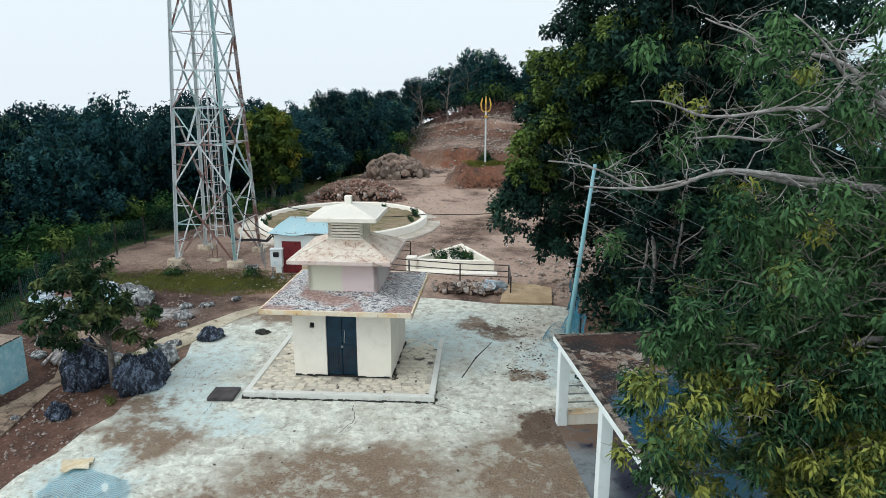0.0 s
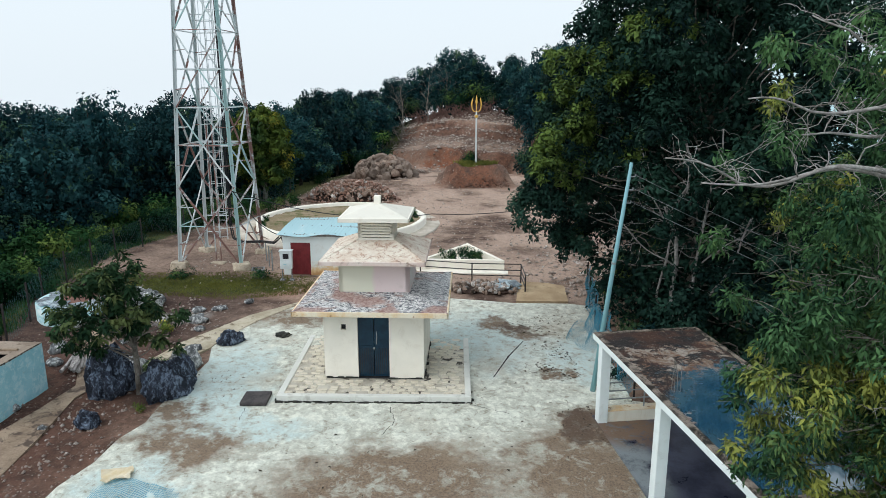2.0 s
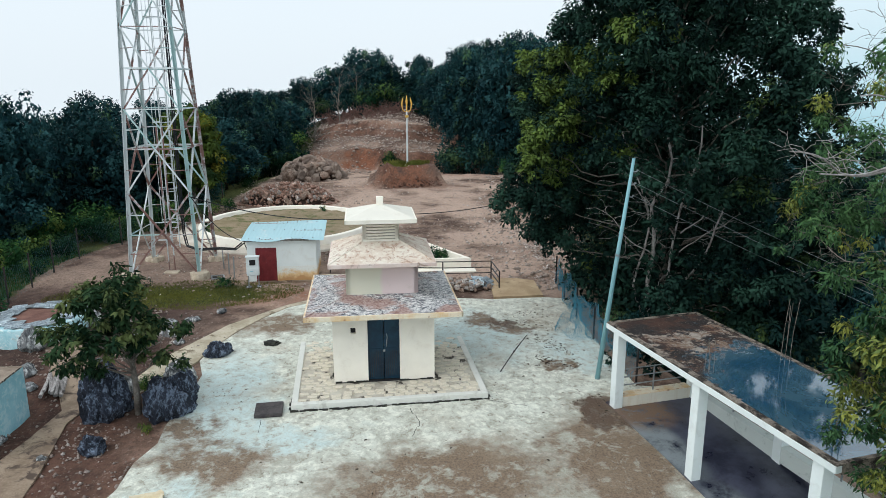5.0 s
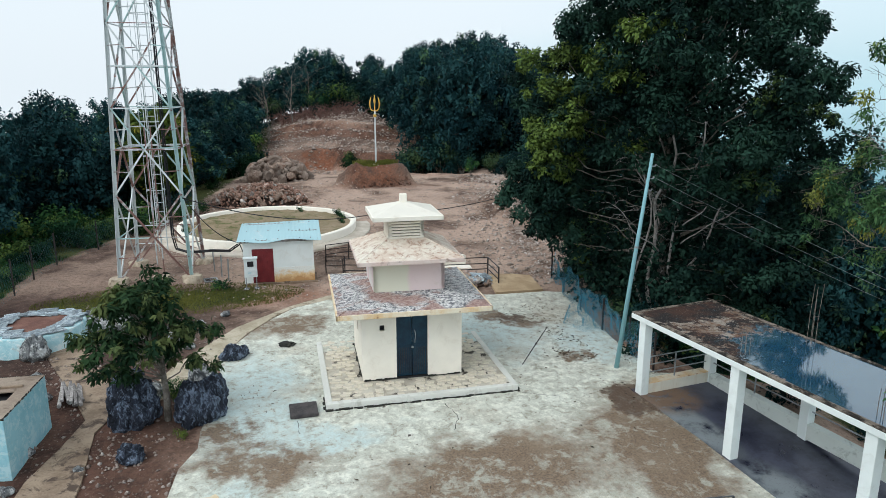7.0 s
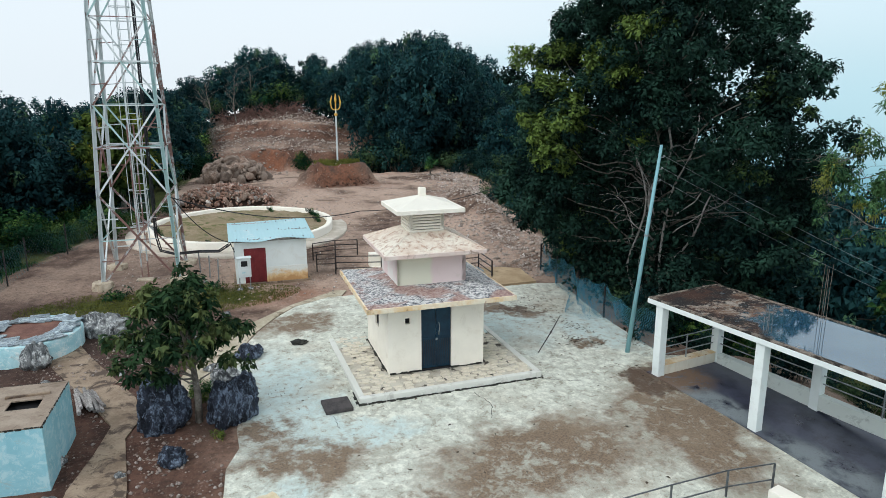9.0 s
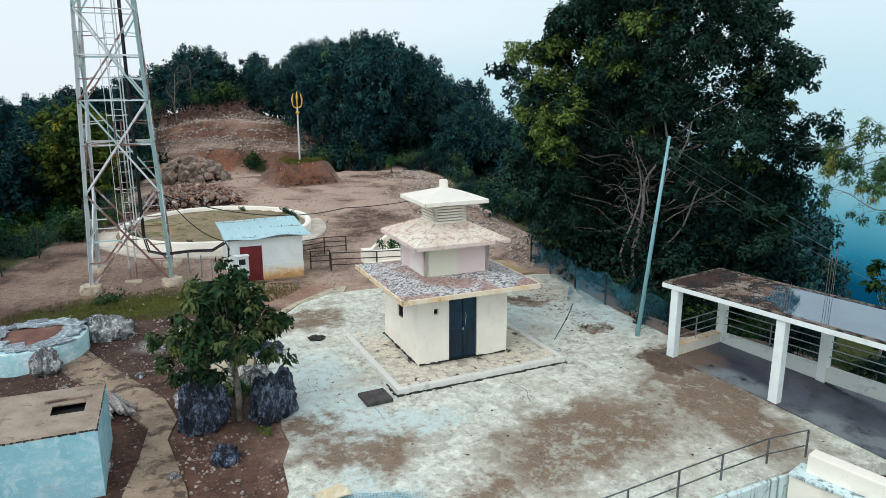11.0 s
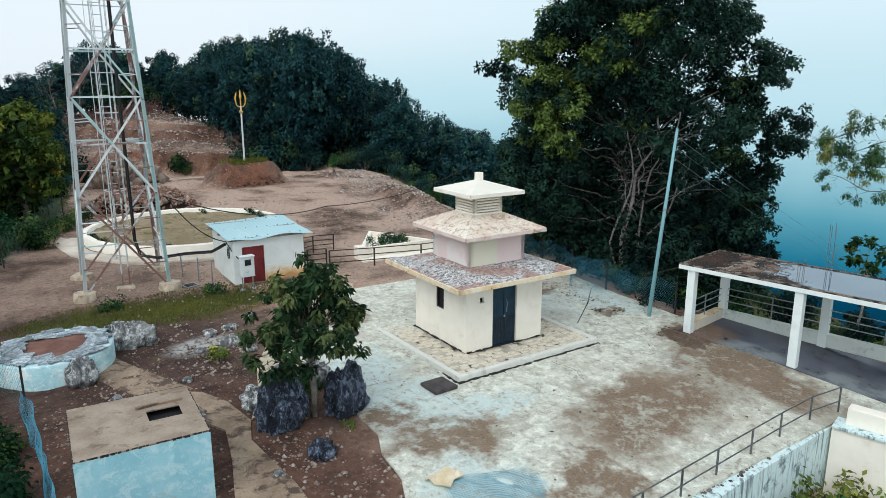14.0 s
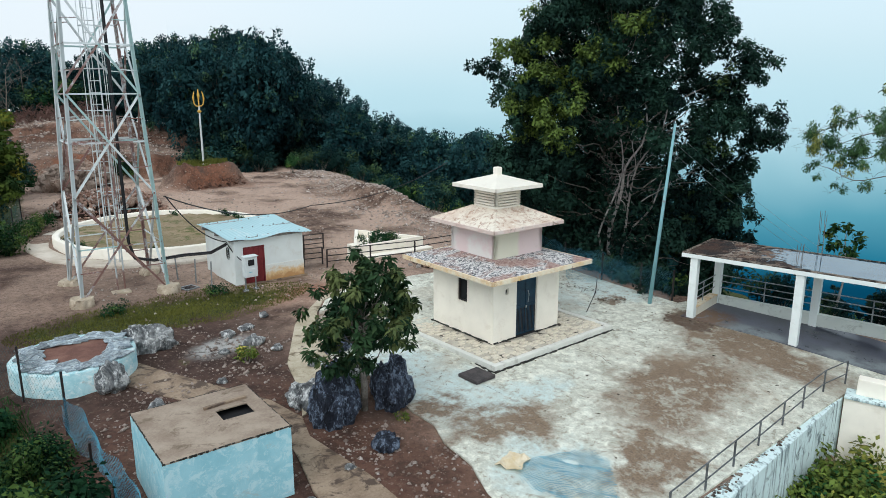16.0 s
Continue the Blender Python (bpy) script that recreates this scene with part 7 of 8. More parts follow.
def hang(a, b, sag, n=24):
    a, b = Vector(a), Vector(b)
    return [a + (b - a) * (i / n) - Vector((0, 0, sag * 4 * (i / n) * (1 - i / n))) for i in range(n + 1)]


for k, z in enumerate((6.1, 5.75, 5.4)):
    u = z / 6.47
    a = (1.35 + 0.71 * u + 0.16, 18.05, z - 0.03)
    solo("overhead_wire", tube(hang(a, (a[0] + 22.0, 19.3 + k * 0.2, z - 9.2), 0.35), 0.0055, 5), STEEL, Matrix(), "thin grey overhead wire from the leaning pole into the valley", "wire", "overhead wires")
solo("black_cable", tube(hang((-12.5, 28.35, 3.95), (-4.3, 33.5, 2.1), 0.55) + hang((-4.3, 33.5, 2.1), (6.0, 36.0, 3.3), 0.5)[1:], 0.022, 6), CABLE, Matrix(), "black cable slung from the tower across the clearing", "cable")
solo("hut_cable", tube(hang((-12.45, 28.35, 3.95), (-10.45, 28.3, 2.05), 0.35) + hang((-10.45, 28.3, 2.05), (-9.95, 27.7, 1.3), 0.15)[1:], 0.02, 6), CABLE, Matrix(), "black cable from the tower down to the hut", "cable")


def build_trident():
    z = float(terrain(-2.35, 54.2))
    p = thing("trident", pose(-2.35, 54.2, z), "tall golden trident on a pale pole atop the mound", "trident")
    H = 4.2
    part("pole", tube([(0, 0, -0.3), (0, 0, H)], [0.075, 0.06], 10), GALV, p, "pale steel pole")
    part("collar", tube([(0, 0, H - 0.5), (0, 0, H - 0.42), (0, 0, H - 0.36), (0, 0, H - 0.28)], [0.07, 0.15, 0.15, 0.07], 12), GOLD, p)
    part("crossbar", tube([(-0.34, 0, H + 0.28), (-0.31, 0, H + 0.12), (-0.2, 0, H + 0.0), (0, 0, H - 0.03), (0.2, 0, H + 0.0), (0.31, 0, H + 0.12), (0.34, 0, H + 0.28)], 0.042, 8), GOLD, p)
    for x, top in ((-0.34, 1.05), (0.34, 1.05)):
        part("prong", tube([(x, 0, H + 0.25), (x * 1.12, 0, H + 0.55), (x * 0.92, 0, H + 0.85), (x * 0.78, 0, H + top)], [0.042, 0.066, 0.048, 0.012], 8), GOLD, p)
    part("prong", tube([(0, 0, H - 0.05), (0, 0, H + 0.5), (0, 0, H + 0.72), (0, 0, H + 1.2)], [0.045, 0.05, 0.10, 0.015], 8), GOLD, p)
    part("offering_cloth", box(-0.25, 0.3, -0.4, 0.25, 0.02, 0.1, 0.03), WHITE, p, "pale cloth at the foot")
    return p


build_trident()

# ---- rocks ----
for i, (x, y, sx, sy, sz, turn, mat_, lab) in enumerate((
        (-12.15, 17.2, 0.64, 0.60, 1.00, 20, KARST, "large pitted dark blue-grey karst rock"),
        (-10.50, 17.25, 0.53, 0.84, 0.92, -32, KARST, "rounded pitted dark karst rock"),
        (-10.72, 18.75, 0.46, 0.40, 0.55, 40, PALEROCK, "mossy grey rock beside the small tree"),
        (-12.25, 18.35, 0.55, 0.45, 0.5, 10, PALEROCK, "pale weathered rock beside the path"),
        (-11.85, 15.45, 0.30, 0.28, 0.35, 0, KARST, "small dark rock in red earth"),
        (-10.05, 20.75, 0.42, 0.34, 0.36, 30, KARST, "dark rock at the courtyard edge"),
        (-14.55, 24.05, 0.85, 0.5, 0.62, -20, PALEROCK, "pale ridged rock beside the round tank"),
        (-16.0, 21.75, 0.38, 0.34, 0.58, 0, PALEROCK, "pale lichened rock at the round tank"),
        (-15.4, 19.9, 0.30, 0.26, 0.28, 60, PALEROCK, "pale rock in the earth"),
        (-14.9, 18.9, 0.28, 0.22, 0.16, 10, PALEROCK, "low pale rock in the earth"),
        (-11.9, 22.6, 0.34, 0.25, 0.25, 10, PALEROCK, "pale rock near the grass"),
        (-14.35, 16.1, 0.24, 0.2, 0.22, 10, PALEROCK, "pale stone beside the water tank"))):
    solo("rock", rough_rock(i + 2, (sx, sy, sz), 1.0, 5 if i < 8 else 3, 0.20 if mat_ == KARST else 0.15), mat_, pose(x, y, float(terrain(x, y)) + sz * 0.22, 0, 0, turn), lab, "rock", shade=True)
for x, y, s in ((-11.15, 17.9, 0.30), (-11.35, 18.2, 0.34), (-11.05, 18.35, 0.28)):
    copy_thing(SHRUBS[4], pose(x, y, float(terrain(x, y)) + 0.12, 0, 0, 70 * x) @ Matrix.Scale(s, 4))
solo("weed_clump", rough_rock(31, (0.26, 0.2, 0.1), 1.5, 3, 0.3), MOSS, pose(-8.45, 21.4, float(yard_top(-8.45, 21.4)) + 0.02), "dry dark weed clump on the courtyard", "weed")


def heap(name, cx, cy, rx, ry, h, n, lo, hi, mats, label, seed, z0=None, bits=0, ring=0.0):
    """A heap of stones: each one a part, piled to a rough dome."""
    r = random.Random(seed)
    zz = float(terrain(cx, cy)) if z0 is None else z0
    p = thing(name, pose(cx, cy, zz), label, "heap")
    def broken(q):
        """A stone with flat broken faces."""
        b = rough_rock(seed * 3 + q, (1, r.uniform(0.65, 0.9), r.uniform(0.5, 0.8)), 0.9, 2)
        for _ in range(9):
            n = Vector((r.gauss(0, 1), r.gauss(0, 1), r.gauss(0, 1))).normalized()
            d = r.uniform(0.42, 0.72)
            for v in b.verts:
                v.co -= n * max(0.0, v.co.dot(n) - d)
        return b

    meshes = [[mesh_of("stone", broken(q), mt) for q in range(6)] for mt in mats]
    b = bmesh.new()
    bmesh.ops.create_icosphere(b, subdivisions=4, radius=1)
    for v in b.verts:
        v.co = Vector((v.co.x * rx * 0.86, v.co.y * ry * 0.86, max(-0.1, v.co.z * h * 0.50 * (1 + 0.25 * noise.noise(v.co * 2.3)))))
    part("packed_rubble", b, GAPS, p, "dark core painting in the shade between the stones")
    for i in range(n):
        a, u = r.uniform(0, 6.283), ring + (1 - ring) * r.random() ** 0.55
        x, y = math.cos(a) * u, math.sin(a) * u
        z = h * math.sqrt(max(0.0, 1 - u * u)) * (0.80 + 0.25 * noise.noise((x * 2, y * 2, seed))) * 1.0
        s = r.uniform(lo, hi) * (1.25 - 0.4 * u)
        part("stone", r.choice(meshes[i % len(mats)]), mats[0], p, at=Matrix.Translation((x * rx, y * ry, max(0.02, z * r.uniform(0.72, 1.0)))) @ Euler((r.uniform(0, 6), r.uniform(0, 6), r.uniform(0, 6))).to_matrix().to_4x4() @ Matrix.Scale(s, 4))
    if bits:
        # crushed_stone between the larger stones
        q = np.random.default_rng(seed)
        base = np.array([(1, 0, 0), (0.3, 0.9, 0), (-0.8, 0.5, 0), (-0.7, -0.6, 0), (0.4, -0.9, 0), (0.1, 0.1, 0.6), (0, 0, -0.6)], float)
        tri = np.array([(0, 1, 5), (1, 2, 5), (2, 3, 5), (3, 4, 5), (4, 0, 5), (1, 0, 6), (2, 1, 6), (3, 2, 6), (4, 3, 6), (0, 4, 6)])
        a, u = q.uniform(0, 6.283, bits), (ring + (1 - ring) * q.random(bits) ** 0.5) * 1.1
        x, y = np.cos(a) * u, np.sin(a) * u
        z = h * np.sqrt(np.clip(1 - u * u, 0, 1)) * q.uniform(0.75, 1.02, bits)
        turn = np.linalg.qr(q.normal(size=(bits, 3, 3)))[0]
        w = np.einsum("nij,nkj->nki", turn, base[None] * q.uniform(0.5, 1.3, (bits, 7, 1))) * (lo * q.uniform(0.25, 0.95, bits))[:, None, None] + np.stack([x * rx, y * ry, z + 0.02], -1)[:, None]
        f = (tri[None] + np.arange(bits)[:, None, None] * 7).reshape(-1, 3)
        tagged(part("crushed_stone", mesh_arrays("crushed_stone", w.reshape(-1, 3), f, mats[0]), mats[0], p, "small broken stones"), kind="stuff")
    return p


heap("rubble_heap", -10.8, 46.3, 3.1, 1.5, 1.35, 290, 0.14, 0.34, (REDRUBBLE, RUBBLE, PALESTONE), "long heap of pale and reddish rubble", 13, None, 1500)
heap("boulder_heap", -10.1, 57.6, 2.6, 1.8, 1.75, 120, 0.38, 0.78, (BOULDER, BOULDER, RUBBLE), "heap of large pale brown boulders", 14, None, 250)
heap("earth_clods", -2.45, 53.85, 3.1, 2.05, 1.75, 200, 0.06, 0.22, (CLOD, CLOD), "dark red earth clods slumped on the face of the mound", 16, 0.3, 2600, 0.55)
heap("stone_heap", -1.75, 26.6, 1.5, 0.75, 0.30, 130, 0.08, 0.19, (RUBBLE, PALESTONE), "low heap of building stones behind the railing", 15)


for i, (x, y, z, tilt, turn) in enumerate(((-0.75, 26.75, 0.05, 14, 20), (-0.55, 26.6, 0.12, 20, 35), (-0.95, 26.5, 0.20, 9, -10), (-0.45, 26.85, 0.22, 25, 60), (-0.8, 26.9, 0.27, 6, 5))):
    solo("slate_slab", box(-0.30, 0.30, -0.20, 0.20, 0, 0.04, 0.008), SLATE, pose(x, y, float(terrain(x, y)) + z, tilt, 4 * i - 8, turn), "blue-grey slate slab lying on the stone heap", "slab", "slabs on the stone heap")


def gravel(name, n, where, lo, hi, seed, mat_, label):
    """Loose stones strewn over the earth, in one mesh."""
    r = np.random.default_rng(seed)
    base = np.array([(1, 0, 0), (0.3, 0.9, 0), (-0.8, 0.5, 0), (-0.7, -0.6, 0), (0.4, -0.9, 0), (0.1, 0.1, 0.8), (0, 0, -0.6)], float)
    tri = np.array([(0, 1, 5), (1, 2, 5), (2, 3, 5), (3, 4, 5), (4, 0, 5), (1, 0, 6), (2, 1, 6), (3, 2, 6), (4, 3, 6), (0, 4, 6)])
    pts = []
    while len(pts) < n:
        x, y = where(r)
        pts.append((x, y))
    pts = np.array(pts)
    z = terrain(pts[:, 0], pts[:, 1])
    s = lo + (hi - lo) * r.random(n) ** 2.5
    a = r.uniform(0, 6.28, n)
    v = base[None] * s[:, None, None] * r.uniform(0.6, 1.3, (n, 7, 1))
    c, q = np.cos(a)[:, None], np.sin(a)[:, None]
    vx, vy = v[..., 0] * c - v[..., 1] * q, v[..., 0] * q + v[..., 1] * c
    w = np.stack([vx + pts[:, :1], vy + pts[:, 1:], v[..., 2] + z[:, None] + 0.005], -1)
    f = (tri[None] + np.arange(n)[:, None, None] * 7).reshape(-1, 3)
    solo(name, mesh_arrays(name, w.reshape(-1, 3), f, mat_), mat_, Matrix(), label, "gravel", kind="stuff")


def litter(name, spots, n, seed, mat_, label):
    """Withered leaves and twigs lying on the courtyard: small curled flakes in one mesh."""
    r = np.random.default_rng(seed)
    w = np.array([q[3] for q in spots], float)
    pick = r.choice(len(spots), n, p=w / w.sum())
    c = np.array([q[:2] for q in spots])[pick] + r.normal(size=(n, 2)) * np.array([q[2] for q in spots])[pick][:, None]
    z = np.array([float(yard_top(x, y)) for x, y in c]) + 0.008
    a, s = r.uniform(0, 6.28, n), 0.016 + 0.05 * r.random(n) ** 2
    u = np.stack([np.cos(a), np.sin(a), 0 * a], -1) * s[:, None]
    v = np.stack([-np.sin(a), np.cos(a), 0 * a], -1) * (s * r.uniform(0.25, 0.7, n))[:, None]
    o = np.stack([c[:, 0], c[:, 1], z], -1)
    up = np.stack([0 * a, 0 * a, s * r.uniform(0.1, 0.5, n)], -1)
    q = np.stack([o - u, o - v + up, o + u, o + v + up * 0.6], 1).reshape(-1, 3)
    solo(name, mesh_arrays(name, q, np.arange(n)[:, None] * 4 + np.array([[0, 1, 2, 3]]), mat_), mat_, Matrix(), label, "leaf litter", kind="stuff")


litter("leaf_litter", ((0.7, 23.4, 0.35, 2), (0.95, 22.3, 0.4, 2), (0.4, 21.0, 0.3, 2), (0.78, 20.3, 0.3, 2), (0.14, 19.3, 0.25, 2), (0.86, 18.95, 0.2, 1.5), (-0.3, 22.7, 0.5, 2), (-5.0, 21.0, 4.5, 3), (-4.5, 14.5, 3.5, 3), (2.1, 18.6, 0.35, 1.5), (-2.0, 17.4, 0.3, 1), (-9.6, 18.0, 0.6, 1), (0.8, 16.4, 0.5, 2), (3.2, 11.5, 0.8, 2)), 900, 61, LITTER, "withered dark leaves strewn over the courtyard")


def edge_strip(r):
    y = r.uniform(26, 59)
    return float(edge(EDGE_R, y)) - abs(r.normal()) * 2.2 + 0.4, y


gravel("edge_gravel", 5200, edge_strip, 0.02, 0.15, 3, GRAVEL, "loose stones along the edge of the clearing")
gravel("hill_gravel", 2400, lambda r: (r.uniform(-13, 4), r.uniform(75, 100)), 0.05, 0.26, 4, GRAVEL, "loose stones on the cut hillside")
def clustered(r):
    """Stones gather round a few spots of the yard."""
    if r.random() < 0.35:
        return r.uniform(-17, -10.8), r.uniform(12.5, 25)
    x, y, s = ((-13.0, 21.2, 0.5), (-12.2, 22.4, 0.6), (-15.2, 20.6, 0.6), (-13.3, 23.6, 0.8), (-16.2, 19.0, 0.5), (-12.3, 16.0, 0.5), (-11.6, 14.2, 0.7), (-15.0, 21.6, 0.5), (-16.4, 25.4, 0.5))[r.integers(9)]
    return float(np.clip(x + r.normal() * s, -17.2, -10.8)), y + r.normal() * s


gravel("yard_gravel", 2300, clustered, 0.008, 0.075, 5, YARDSTONE, "loose stones in the earth between the tanks")
gravel("clearing_gravel", 5200, lambda r: (r.uniform(-15, 3), r.uniform(26, 58)), 0.015, 0.08, 6, GRAVEL, "loose stones on the trodden clearing")


# ---- fences and nets ----
def wire_net(a_pts, height, cell, thick, mat_, wave=0.0, seed=1):
    """Crossing wires between posts, as thin ribbons: a mesh for a fence along points on the ground."""
    r = np.random.default_rng(seed)
    pts = [np.array(q, float) for q in a_pts]
    seg = [np.linalg.norm(b - a) for a, b in zip(pts, pts[1:])]
    total = sum(seg)
    acc = np.concatenate([[0], np.cumsum(seg)])
    P = np.array(pts)

    def place(s, h):
        q = np.array([np.interp(s, acc, P[:, k]) for k in range(3)])
        w = wave * (math.sin(s * 2.1 + h * 3 + seed) + 0.6 * math.sin(s * 5.3 - h * 4))
        return q + np.array([w, w * 0.6, h + 0.4 * w])

    v, f = [], []
    steps = 5
    for sgn in (1, -1):
        s0 = -height
        while s0 < total + height:
            last = None
            for k in range(steps + 1):
                h = height * k / steps
                s = s0 + sgn * h + (height if sgn < 0 else 0)
                if 0 <= s <= total:
                    q = place(s, h)
                    i = len(v)
                    v += [q + np.array([thick, 0, 0]), q + np.array([-thick, 0, thick])]
                    if last is not None:
                        f.append((last, last + 1, i + 1, i))
                    last = i
                else:
                    last = None
            s0 += cell
    return mesh_arrays("net", np.array(v), np.array(f), mat_)


def build_fence(name, pts, height, mat_, label, cell=0.2, wave=0.0, seed=1, post=BLACKIRON, thick=0.0018, over=0.1):
    base = Vector(pts[0])
    p = thing(name, Matrix.Translation(base), label, "fence")
    loc = [tuple(Vector(q) - base) for q in pts]
    for q in loc:
        part("post", box(q[0] - 0.025, q[0] + 0.025, q[1] - 0.025, q[1] + 0.025, q[2] - 0.3, q[2] + height + over), post, p)
    part("net", wire_net(loc, height, cell, thick, mat_, wave, seed), mat_, p)
    return p


build_fence("chain_link_fence", [on(-17.3, 20.2), on(-17.9, 22.3), on(-18.5, 24.0), on(-18.9, 26.2), on(-19.0, 28.3), on(-18.95, 30.2), on(-18.8, 32.5), on(-17.8, 35.2), on(-16.9, 38.5), on(-15.8, 42), on(-15.0, 46)], 1.35, NETGREY, "chain-link fence on dark posts along the slope")
build_fence("blue_net_fence", [on(-17.35, 20.0), on(-17.15, 18.6), on(-17.05, 17.0), on(-16.95, 15.0), on(-17.1, 12.8)], 0.95, NETBLUE, "sagging blue netting fence beside the water tank", 0.085, 0.05, 3, BLACKIRON, 0.003, -0.55)
build_fence("slope_net_fence", [on(2.5, 27.0), on(2.3, 25.0), on(2.2, 23.0), on(2.2, 21.0), on(2.3, 19.2), on(2.5, 17.9)], 1.1, NETBLUE, "loose blue-grey netting fence above the drop", 0.095, 0.13, 5, BLACKIRON, 0.005)


def build_net_bundle():
    """A fold of loose netting slung from the fence down on to the courtyard."""
    p = thing("draped_net", pose(1.75, 21.3, float(yard_top(1.75, 21.3))), "loose blue netting draped from the fence on to the concrete", "netting")
    for k, (h, w, pts) in enumerate(((0.95, 0.20, ((0.5, 2.2, 0.1), (0.3, 1.2, 0.02), (0.1, 0.2, 0.0), (0.35, -0.8, 0.0), (0.5, -1.9, 0.05))), (0.55, 0.26, ((0.2, 1.6, 0.0), (-0.25, 0.9, 0.0), (-0.35, 0.1, 0.0), (0.1, -0.6, 0.0))))):
        part("net", wire_net(pts, h, 0.085, 0.0035, NETBLUE, w, 7 + k), NETBLUE, p, "crumpled fold of blue netting")
    return p


build_net_bundle()


def build_ground_net():
    """Blue netting lying crumpled on the courtyard."""
    r = np.random.default_rng(9)
    v, f = [], []

    def z(x, y):
        return float(yard_top(x, y)) + 0.05 + 0.05 * math.sin(x * 4.1) * math.cos(y * 3.7) + 0.02 * math.sin(x * 13 + y * 9)

    for k in range(42):
        for ax in (0, 1):
            u = -1.15 + 2.3 * k / 41
            last = None
            for j in range(15):
                w = -1.1 + 2.2 * j / 14
                x, y = (u, w) if ax == 0 else (w, u)
                if (x / 1.12) ** 2 + (y / 1.02) ** 2 + 0.25 * math.sin(3 * x + 2 * y) > 0.85:
                    last = None
                    continue
                X, Y = -9.25 + x + 0.2 * y, 12.3 + y - 0.25 * x
                q = np.array([X, Y, z(X, Y)])
                i = len(v)
                v += [q + np.array([0.0055, 0.0055, 0]), q - np.array([0.0055, 0.0055, 0])]
                if last is not None:
                    f.append((last, last + 1, i + 1, i))
                last = i
    solo("crumpled_net", mesh_arrays("crumpled_net", np.array(v), np.array(f), NETBLUE), NETBLUE, Matrix(), "crumpled blue netting lying on the courtyard", "netting")


build_ground_net()


# ---- small things ----
def build_log_pile():
    r = random.Random(6)
    x0, y0 = -14.15, 18.85
    z = float(level(x0, y0)) + 0.05
    for i in range(12):
        L = r.uniform(0.9, 1.5)
        w = r.uniform(0.032, 0.058)
        px, pz = (i % 6 - 2.5) * 0.10, z + 0.045 + 0.085 * (i // 6)
        b = tube([(0, -L / 2, 0), (0.01, 0, 0.01), (0, L / 2, 0)], [w, w * 1.1, w * 0.9], 7)
        solo("log", b, WOODGREY, pose(x0 + px, y0 + r.uniform(-0.15, 0.15), pz, r.uniform(-2, 2), 0, 22 + r.uniform(-8, 8)), "split grey weathered log in a small pile", "log", "logs in a pile")


build_log_pile()


def build_sack():
    b = bmesh.new()
    r = random.Random(12)
    g = [[b.verts.new((x * 0.16 + r.uniform(-0.04, 0.04), y * 0.13 + r.uniform(-0.03, 0.03), 0.03 + 0.10 * abs(math.sin(x * 1.3 + y)) * r.random())) for x in range(-2, 3)] for y in range(-2, 3)]
    for j in range(4):
        for i in range(4):
            b.faces.new((g[j][i], g[j][i + 1], g[j + 1][i + 1], g[j + 1][i]))
    e = bmesh.ops.extrude_face_region(b, geom=b.faces[:])
    for v in e["geom"]:
        if isinstance(v, bmesh.types.BMVert):
            v.co.z -= 0.02
    solo("torn_sack", b, PAPER, pose(-9.95, 13.35, float(yard_top(-9.95, 13.35)), 0, 0, 20), "torn yellowish sack lying on the courtyard", "sack")


build_sack()
solo("iron_rod", tube([(0, 0, 0), (0.38, -0.02, 0.61), (0.41, -0.02, 0.66), (0.45, 0.0, 0.70), (0.86, 0.30, 1.04)], [0.014, 0.015, 0.034, 0.016, 0.010], 6), BLACKIRON, pose(-1.41, 18.69, float(yard_top(-1.41, 18.69)) - 0.01), "bent dark iron rod standing from the concrete", "rod")


def grass(name, n, where, seed, h, mat_, label):
    """Short grass: single bent blades in one mesh."""
    r = np.random.default_rng(seed)
    pts = np.array([where(r) for _ in range(n)])
    z = terrain(pts[:, 0], pts[:, 1])
    base = np.stack([pts[:, 0], pts[:, 1], z], -1)
    a = r.uniform(0, 6.28, n)
    hh = h * r.uniform(0.4, 1.3, n)
    side = np.stack([np.cos(a), np.sin(a), 0 * a], -1) * 0.012
    lean = np.stack([-np.sin(a), np.cos(a), 0 * a], -1) * (hh * r.uniform(-0.7, 0.7, n))[:, None]
    tip = base + lean + np.stack([0 * a, 0 * a, hh], -1)
    mid = (base + tip) / 2 + np.stack([0 * a, 0 * a, hh * 0.12], -1)
    v = np.stack([base - side, base + side, mid + side * 0.7, tip, mid - side * 0.7], 1).reshape(-1, 3)
    i = np.arange(n)[:, None] * 5
    solo(name, mesh_arrays(name, v, i + np.array([[0, 1, 2, 3, 4]]), mat_), mat_, Matrix(), label, "grass", kind="stuff")


def in_spot(x, y, rx, ry):
    def pick(r):
        a, u = r.uniform(0, 6.28), r.random() ** 0.7
        return x + rx * u * math.cos(a), y + ry * u * math.sin(a)
    return pick


LEAF_GRASS = leafy("grass_blade", (0.10, 0.115, 0.024), (0.24, 0.24, 0.058), (0.30, 0.26, 0.09))
grass("yard_grass", 15000, in_spot(-12.9, 26.7, 5.0, 1.7), 5, 0.055, LEAF_GRASS, "short olive grass near the tower")
grass("mound_grass", 2500, in_spot(-2.4, 54.2, 1.8, 1.3), 6, 0.28, LEAF_GRASS, "grass on top of the mound")
def below_fence(r):
    y = r.uniform(10, 34)
    return float(edge(EDGE_L, y)) - 0.35 - abs(r.normal()) * 2.0, y


grass("slope_grass", 9000, below_fence, 8, 0.2, LEAF_MID, "long grass on the slope beyond the fence")

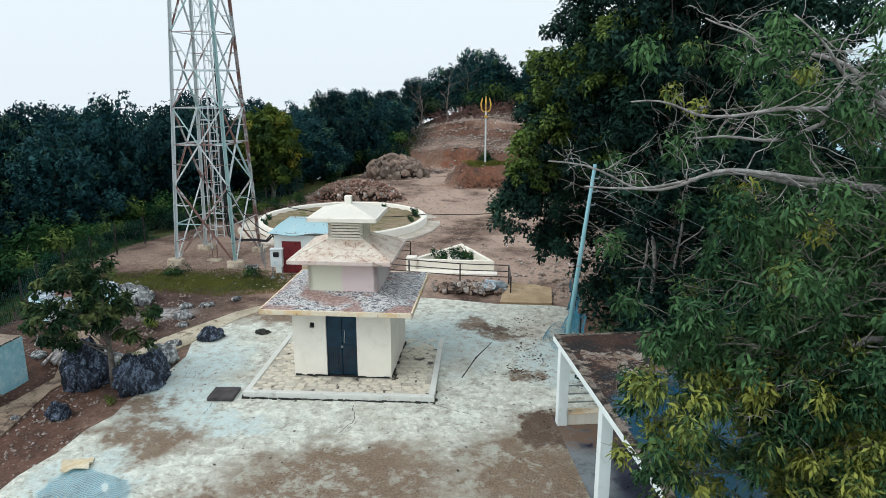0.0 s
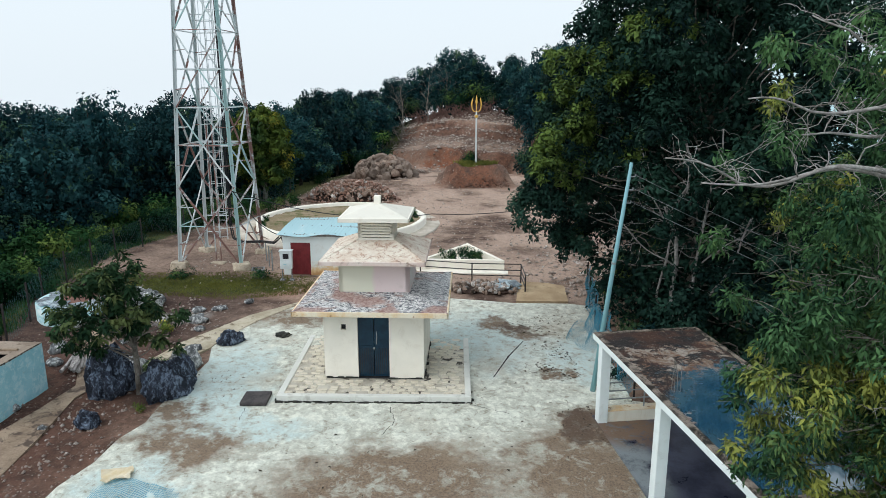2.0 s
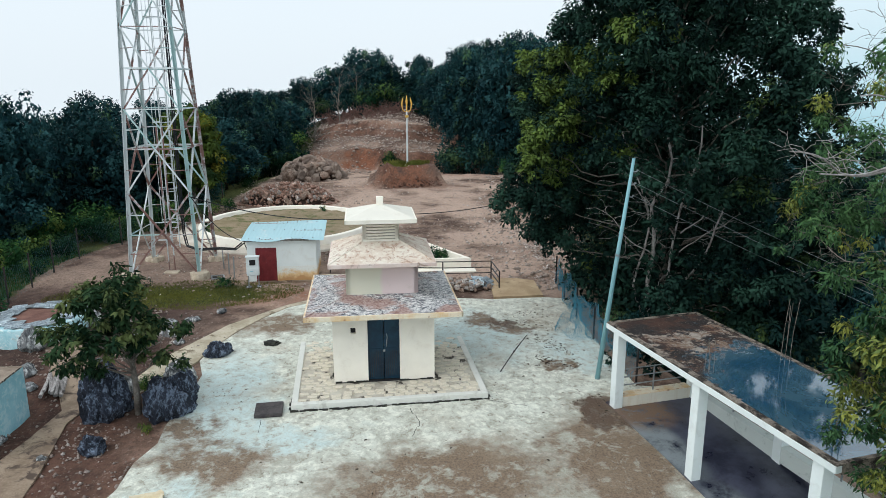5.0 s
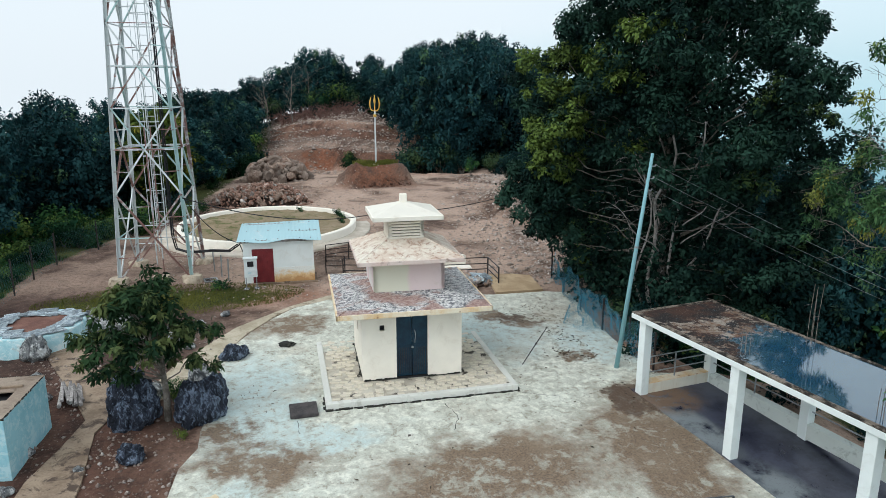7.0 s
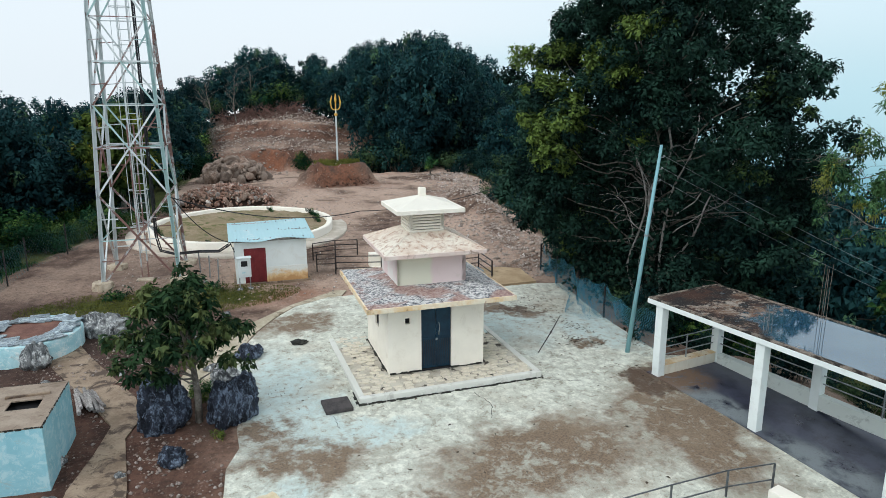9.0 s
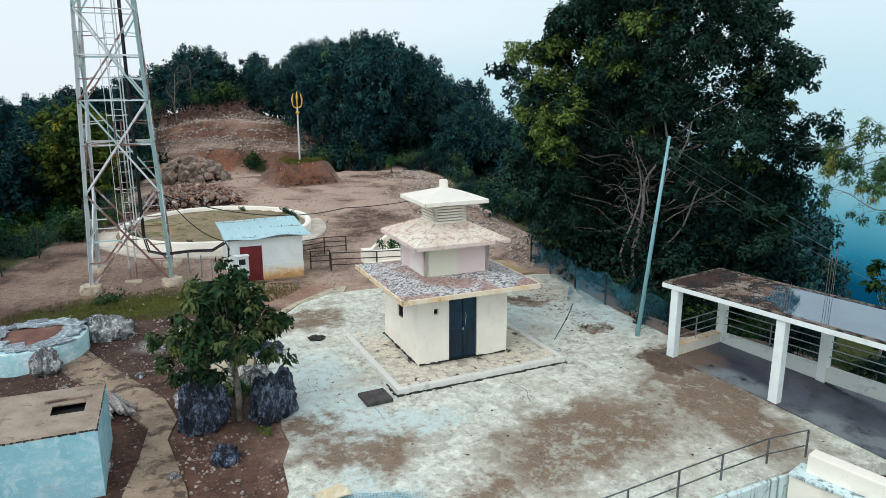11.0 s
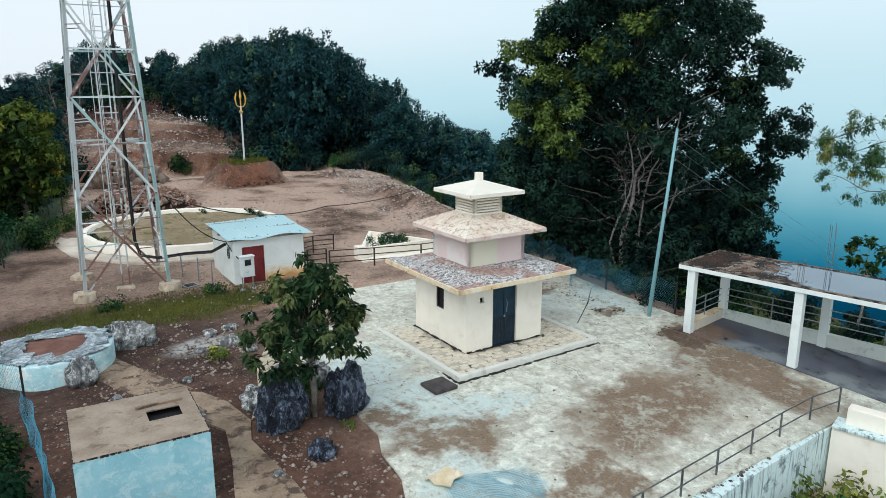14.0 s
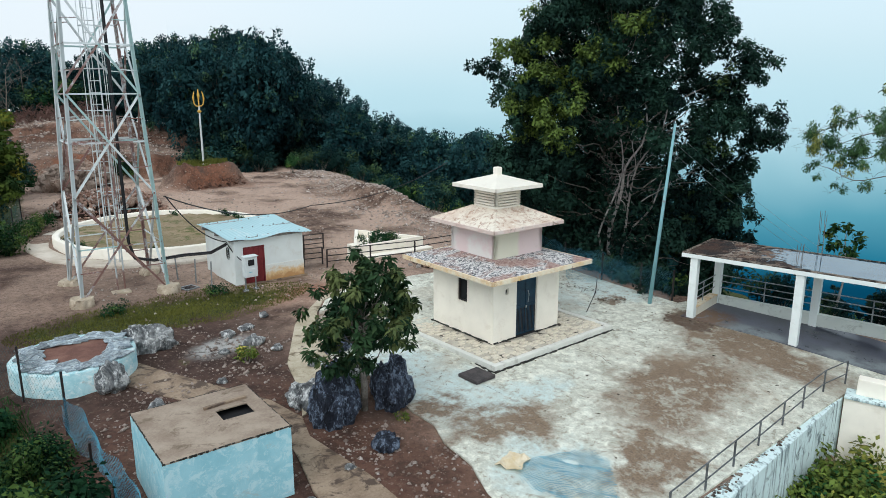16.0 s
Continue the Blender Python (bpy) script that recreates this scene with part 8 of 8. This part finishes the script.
# small finds in the earth
make_shrub("weed_bush", pose(-12.55, 21.45, float(terrain(-12.55, 21.45))), "small bright green weed bush in bare earth", "", 91, 0.32, 0.5, 420, LEAF_LIGHT, 0.10, 0.05)
make_shrub("weed_bush", pose(-14.6, 27.6, float(terrain(-14.6, 27.6))), "low dark weed clump beside the tower footing", "", 92, 0.5, 0.35, 500, LEAF_SHRUB, 0.09, 0.05)
make_shrub("weed_bush", pose(-10.9, 16.2, float(terrain(-10.9, 16.2))), "small green weed at the foot of the rock", "", 93, 0.16, 0.25, 160, LEAF_LIGHT, 0.08, 0.03)
make_shrub("weed_bush", pose(-11.2, 27.5, float(terrain(-11.2, 27.5))), "dark weed clump near the meter box", "", 94, 0.4, 0.4, 420, LEAF_SHRUB, 0.09, 0.05)
for x, y, lean in ((-11.35, 29.3, 1.0), (-11.75, 30.2, -2.0), (-11.0, 28.6, 1.5)):
    solo("cable_post", tube([(0, 0, -0.2), (0, 0, 0.95)], 0.028, 7), STEEL, pose(x, y, float(terrain(x, y)), lean, lean, 0), "thin pale steel post carrying cables", "post", "cable posts")


def build_grate():
    x, y = -11.75, 28.9
    p = thing("drain_grate", pose(x, y, float(terrain(x, y)) + 0.02, 0, 0, 15), "dark square drain grate in a pale frame", "drain grate")
    for k in range(4):
        part("frame_bar", box(-0.28, 0.28, -0.28, -0.22, 0, 0.04, 0.006, None, Matrix.Rotation(k * math.pi / 2, 4, "Z")), STEEL, p)
    for i in range(6):
        part("bar", box(-0.2 + i * 0.08 - 0.012, -0.2 + i * 0.08 + 0.012, -0.22, 0.22, 0.0, 0.03), BLACKIRON, p)
    # dark block paints in the shade below the bars
    part("pit", box(-0.22, 0.22, -0.22, 0.22, -0.1, -0.005), DARK, p)


build_grate()
for i, (x, y, sx, sz) in enumerate(((-11.05, 20.2, 0.26, 0.18), (-11.5, 21.8, 0.2, 0.14), (-12.3, 23.6, 0.28, 0.16), (-13.6, 20.6, 0.16, 0.12), (-12.9, 15.2, 0.14, 0.1), (-14.2, 14.6, 0.2, 0.14), (-11.6, 23.9, 0.3, 0.12), (-10.7, 24.6, 0.2, 0.12), (-16.9, 25.6, 0.2, 0.15), (-12.9, 22.3, 0.15, 0.1))):
    solo("rock", rough_rock(40 + i, (sx, sx * 0.8, sz), 1.1, 3, 0.2), PALEROCK, pose(x, y, float(terrain(x, y)) + sz * 0.3, 0, 0, 37 * i), "pale stone half sunk in the earth", "rock", "stones in the yard", shade=True)
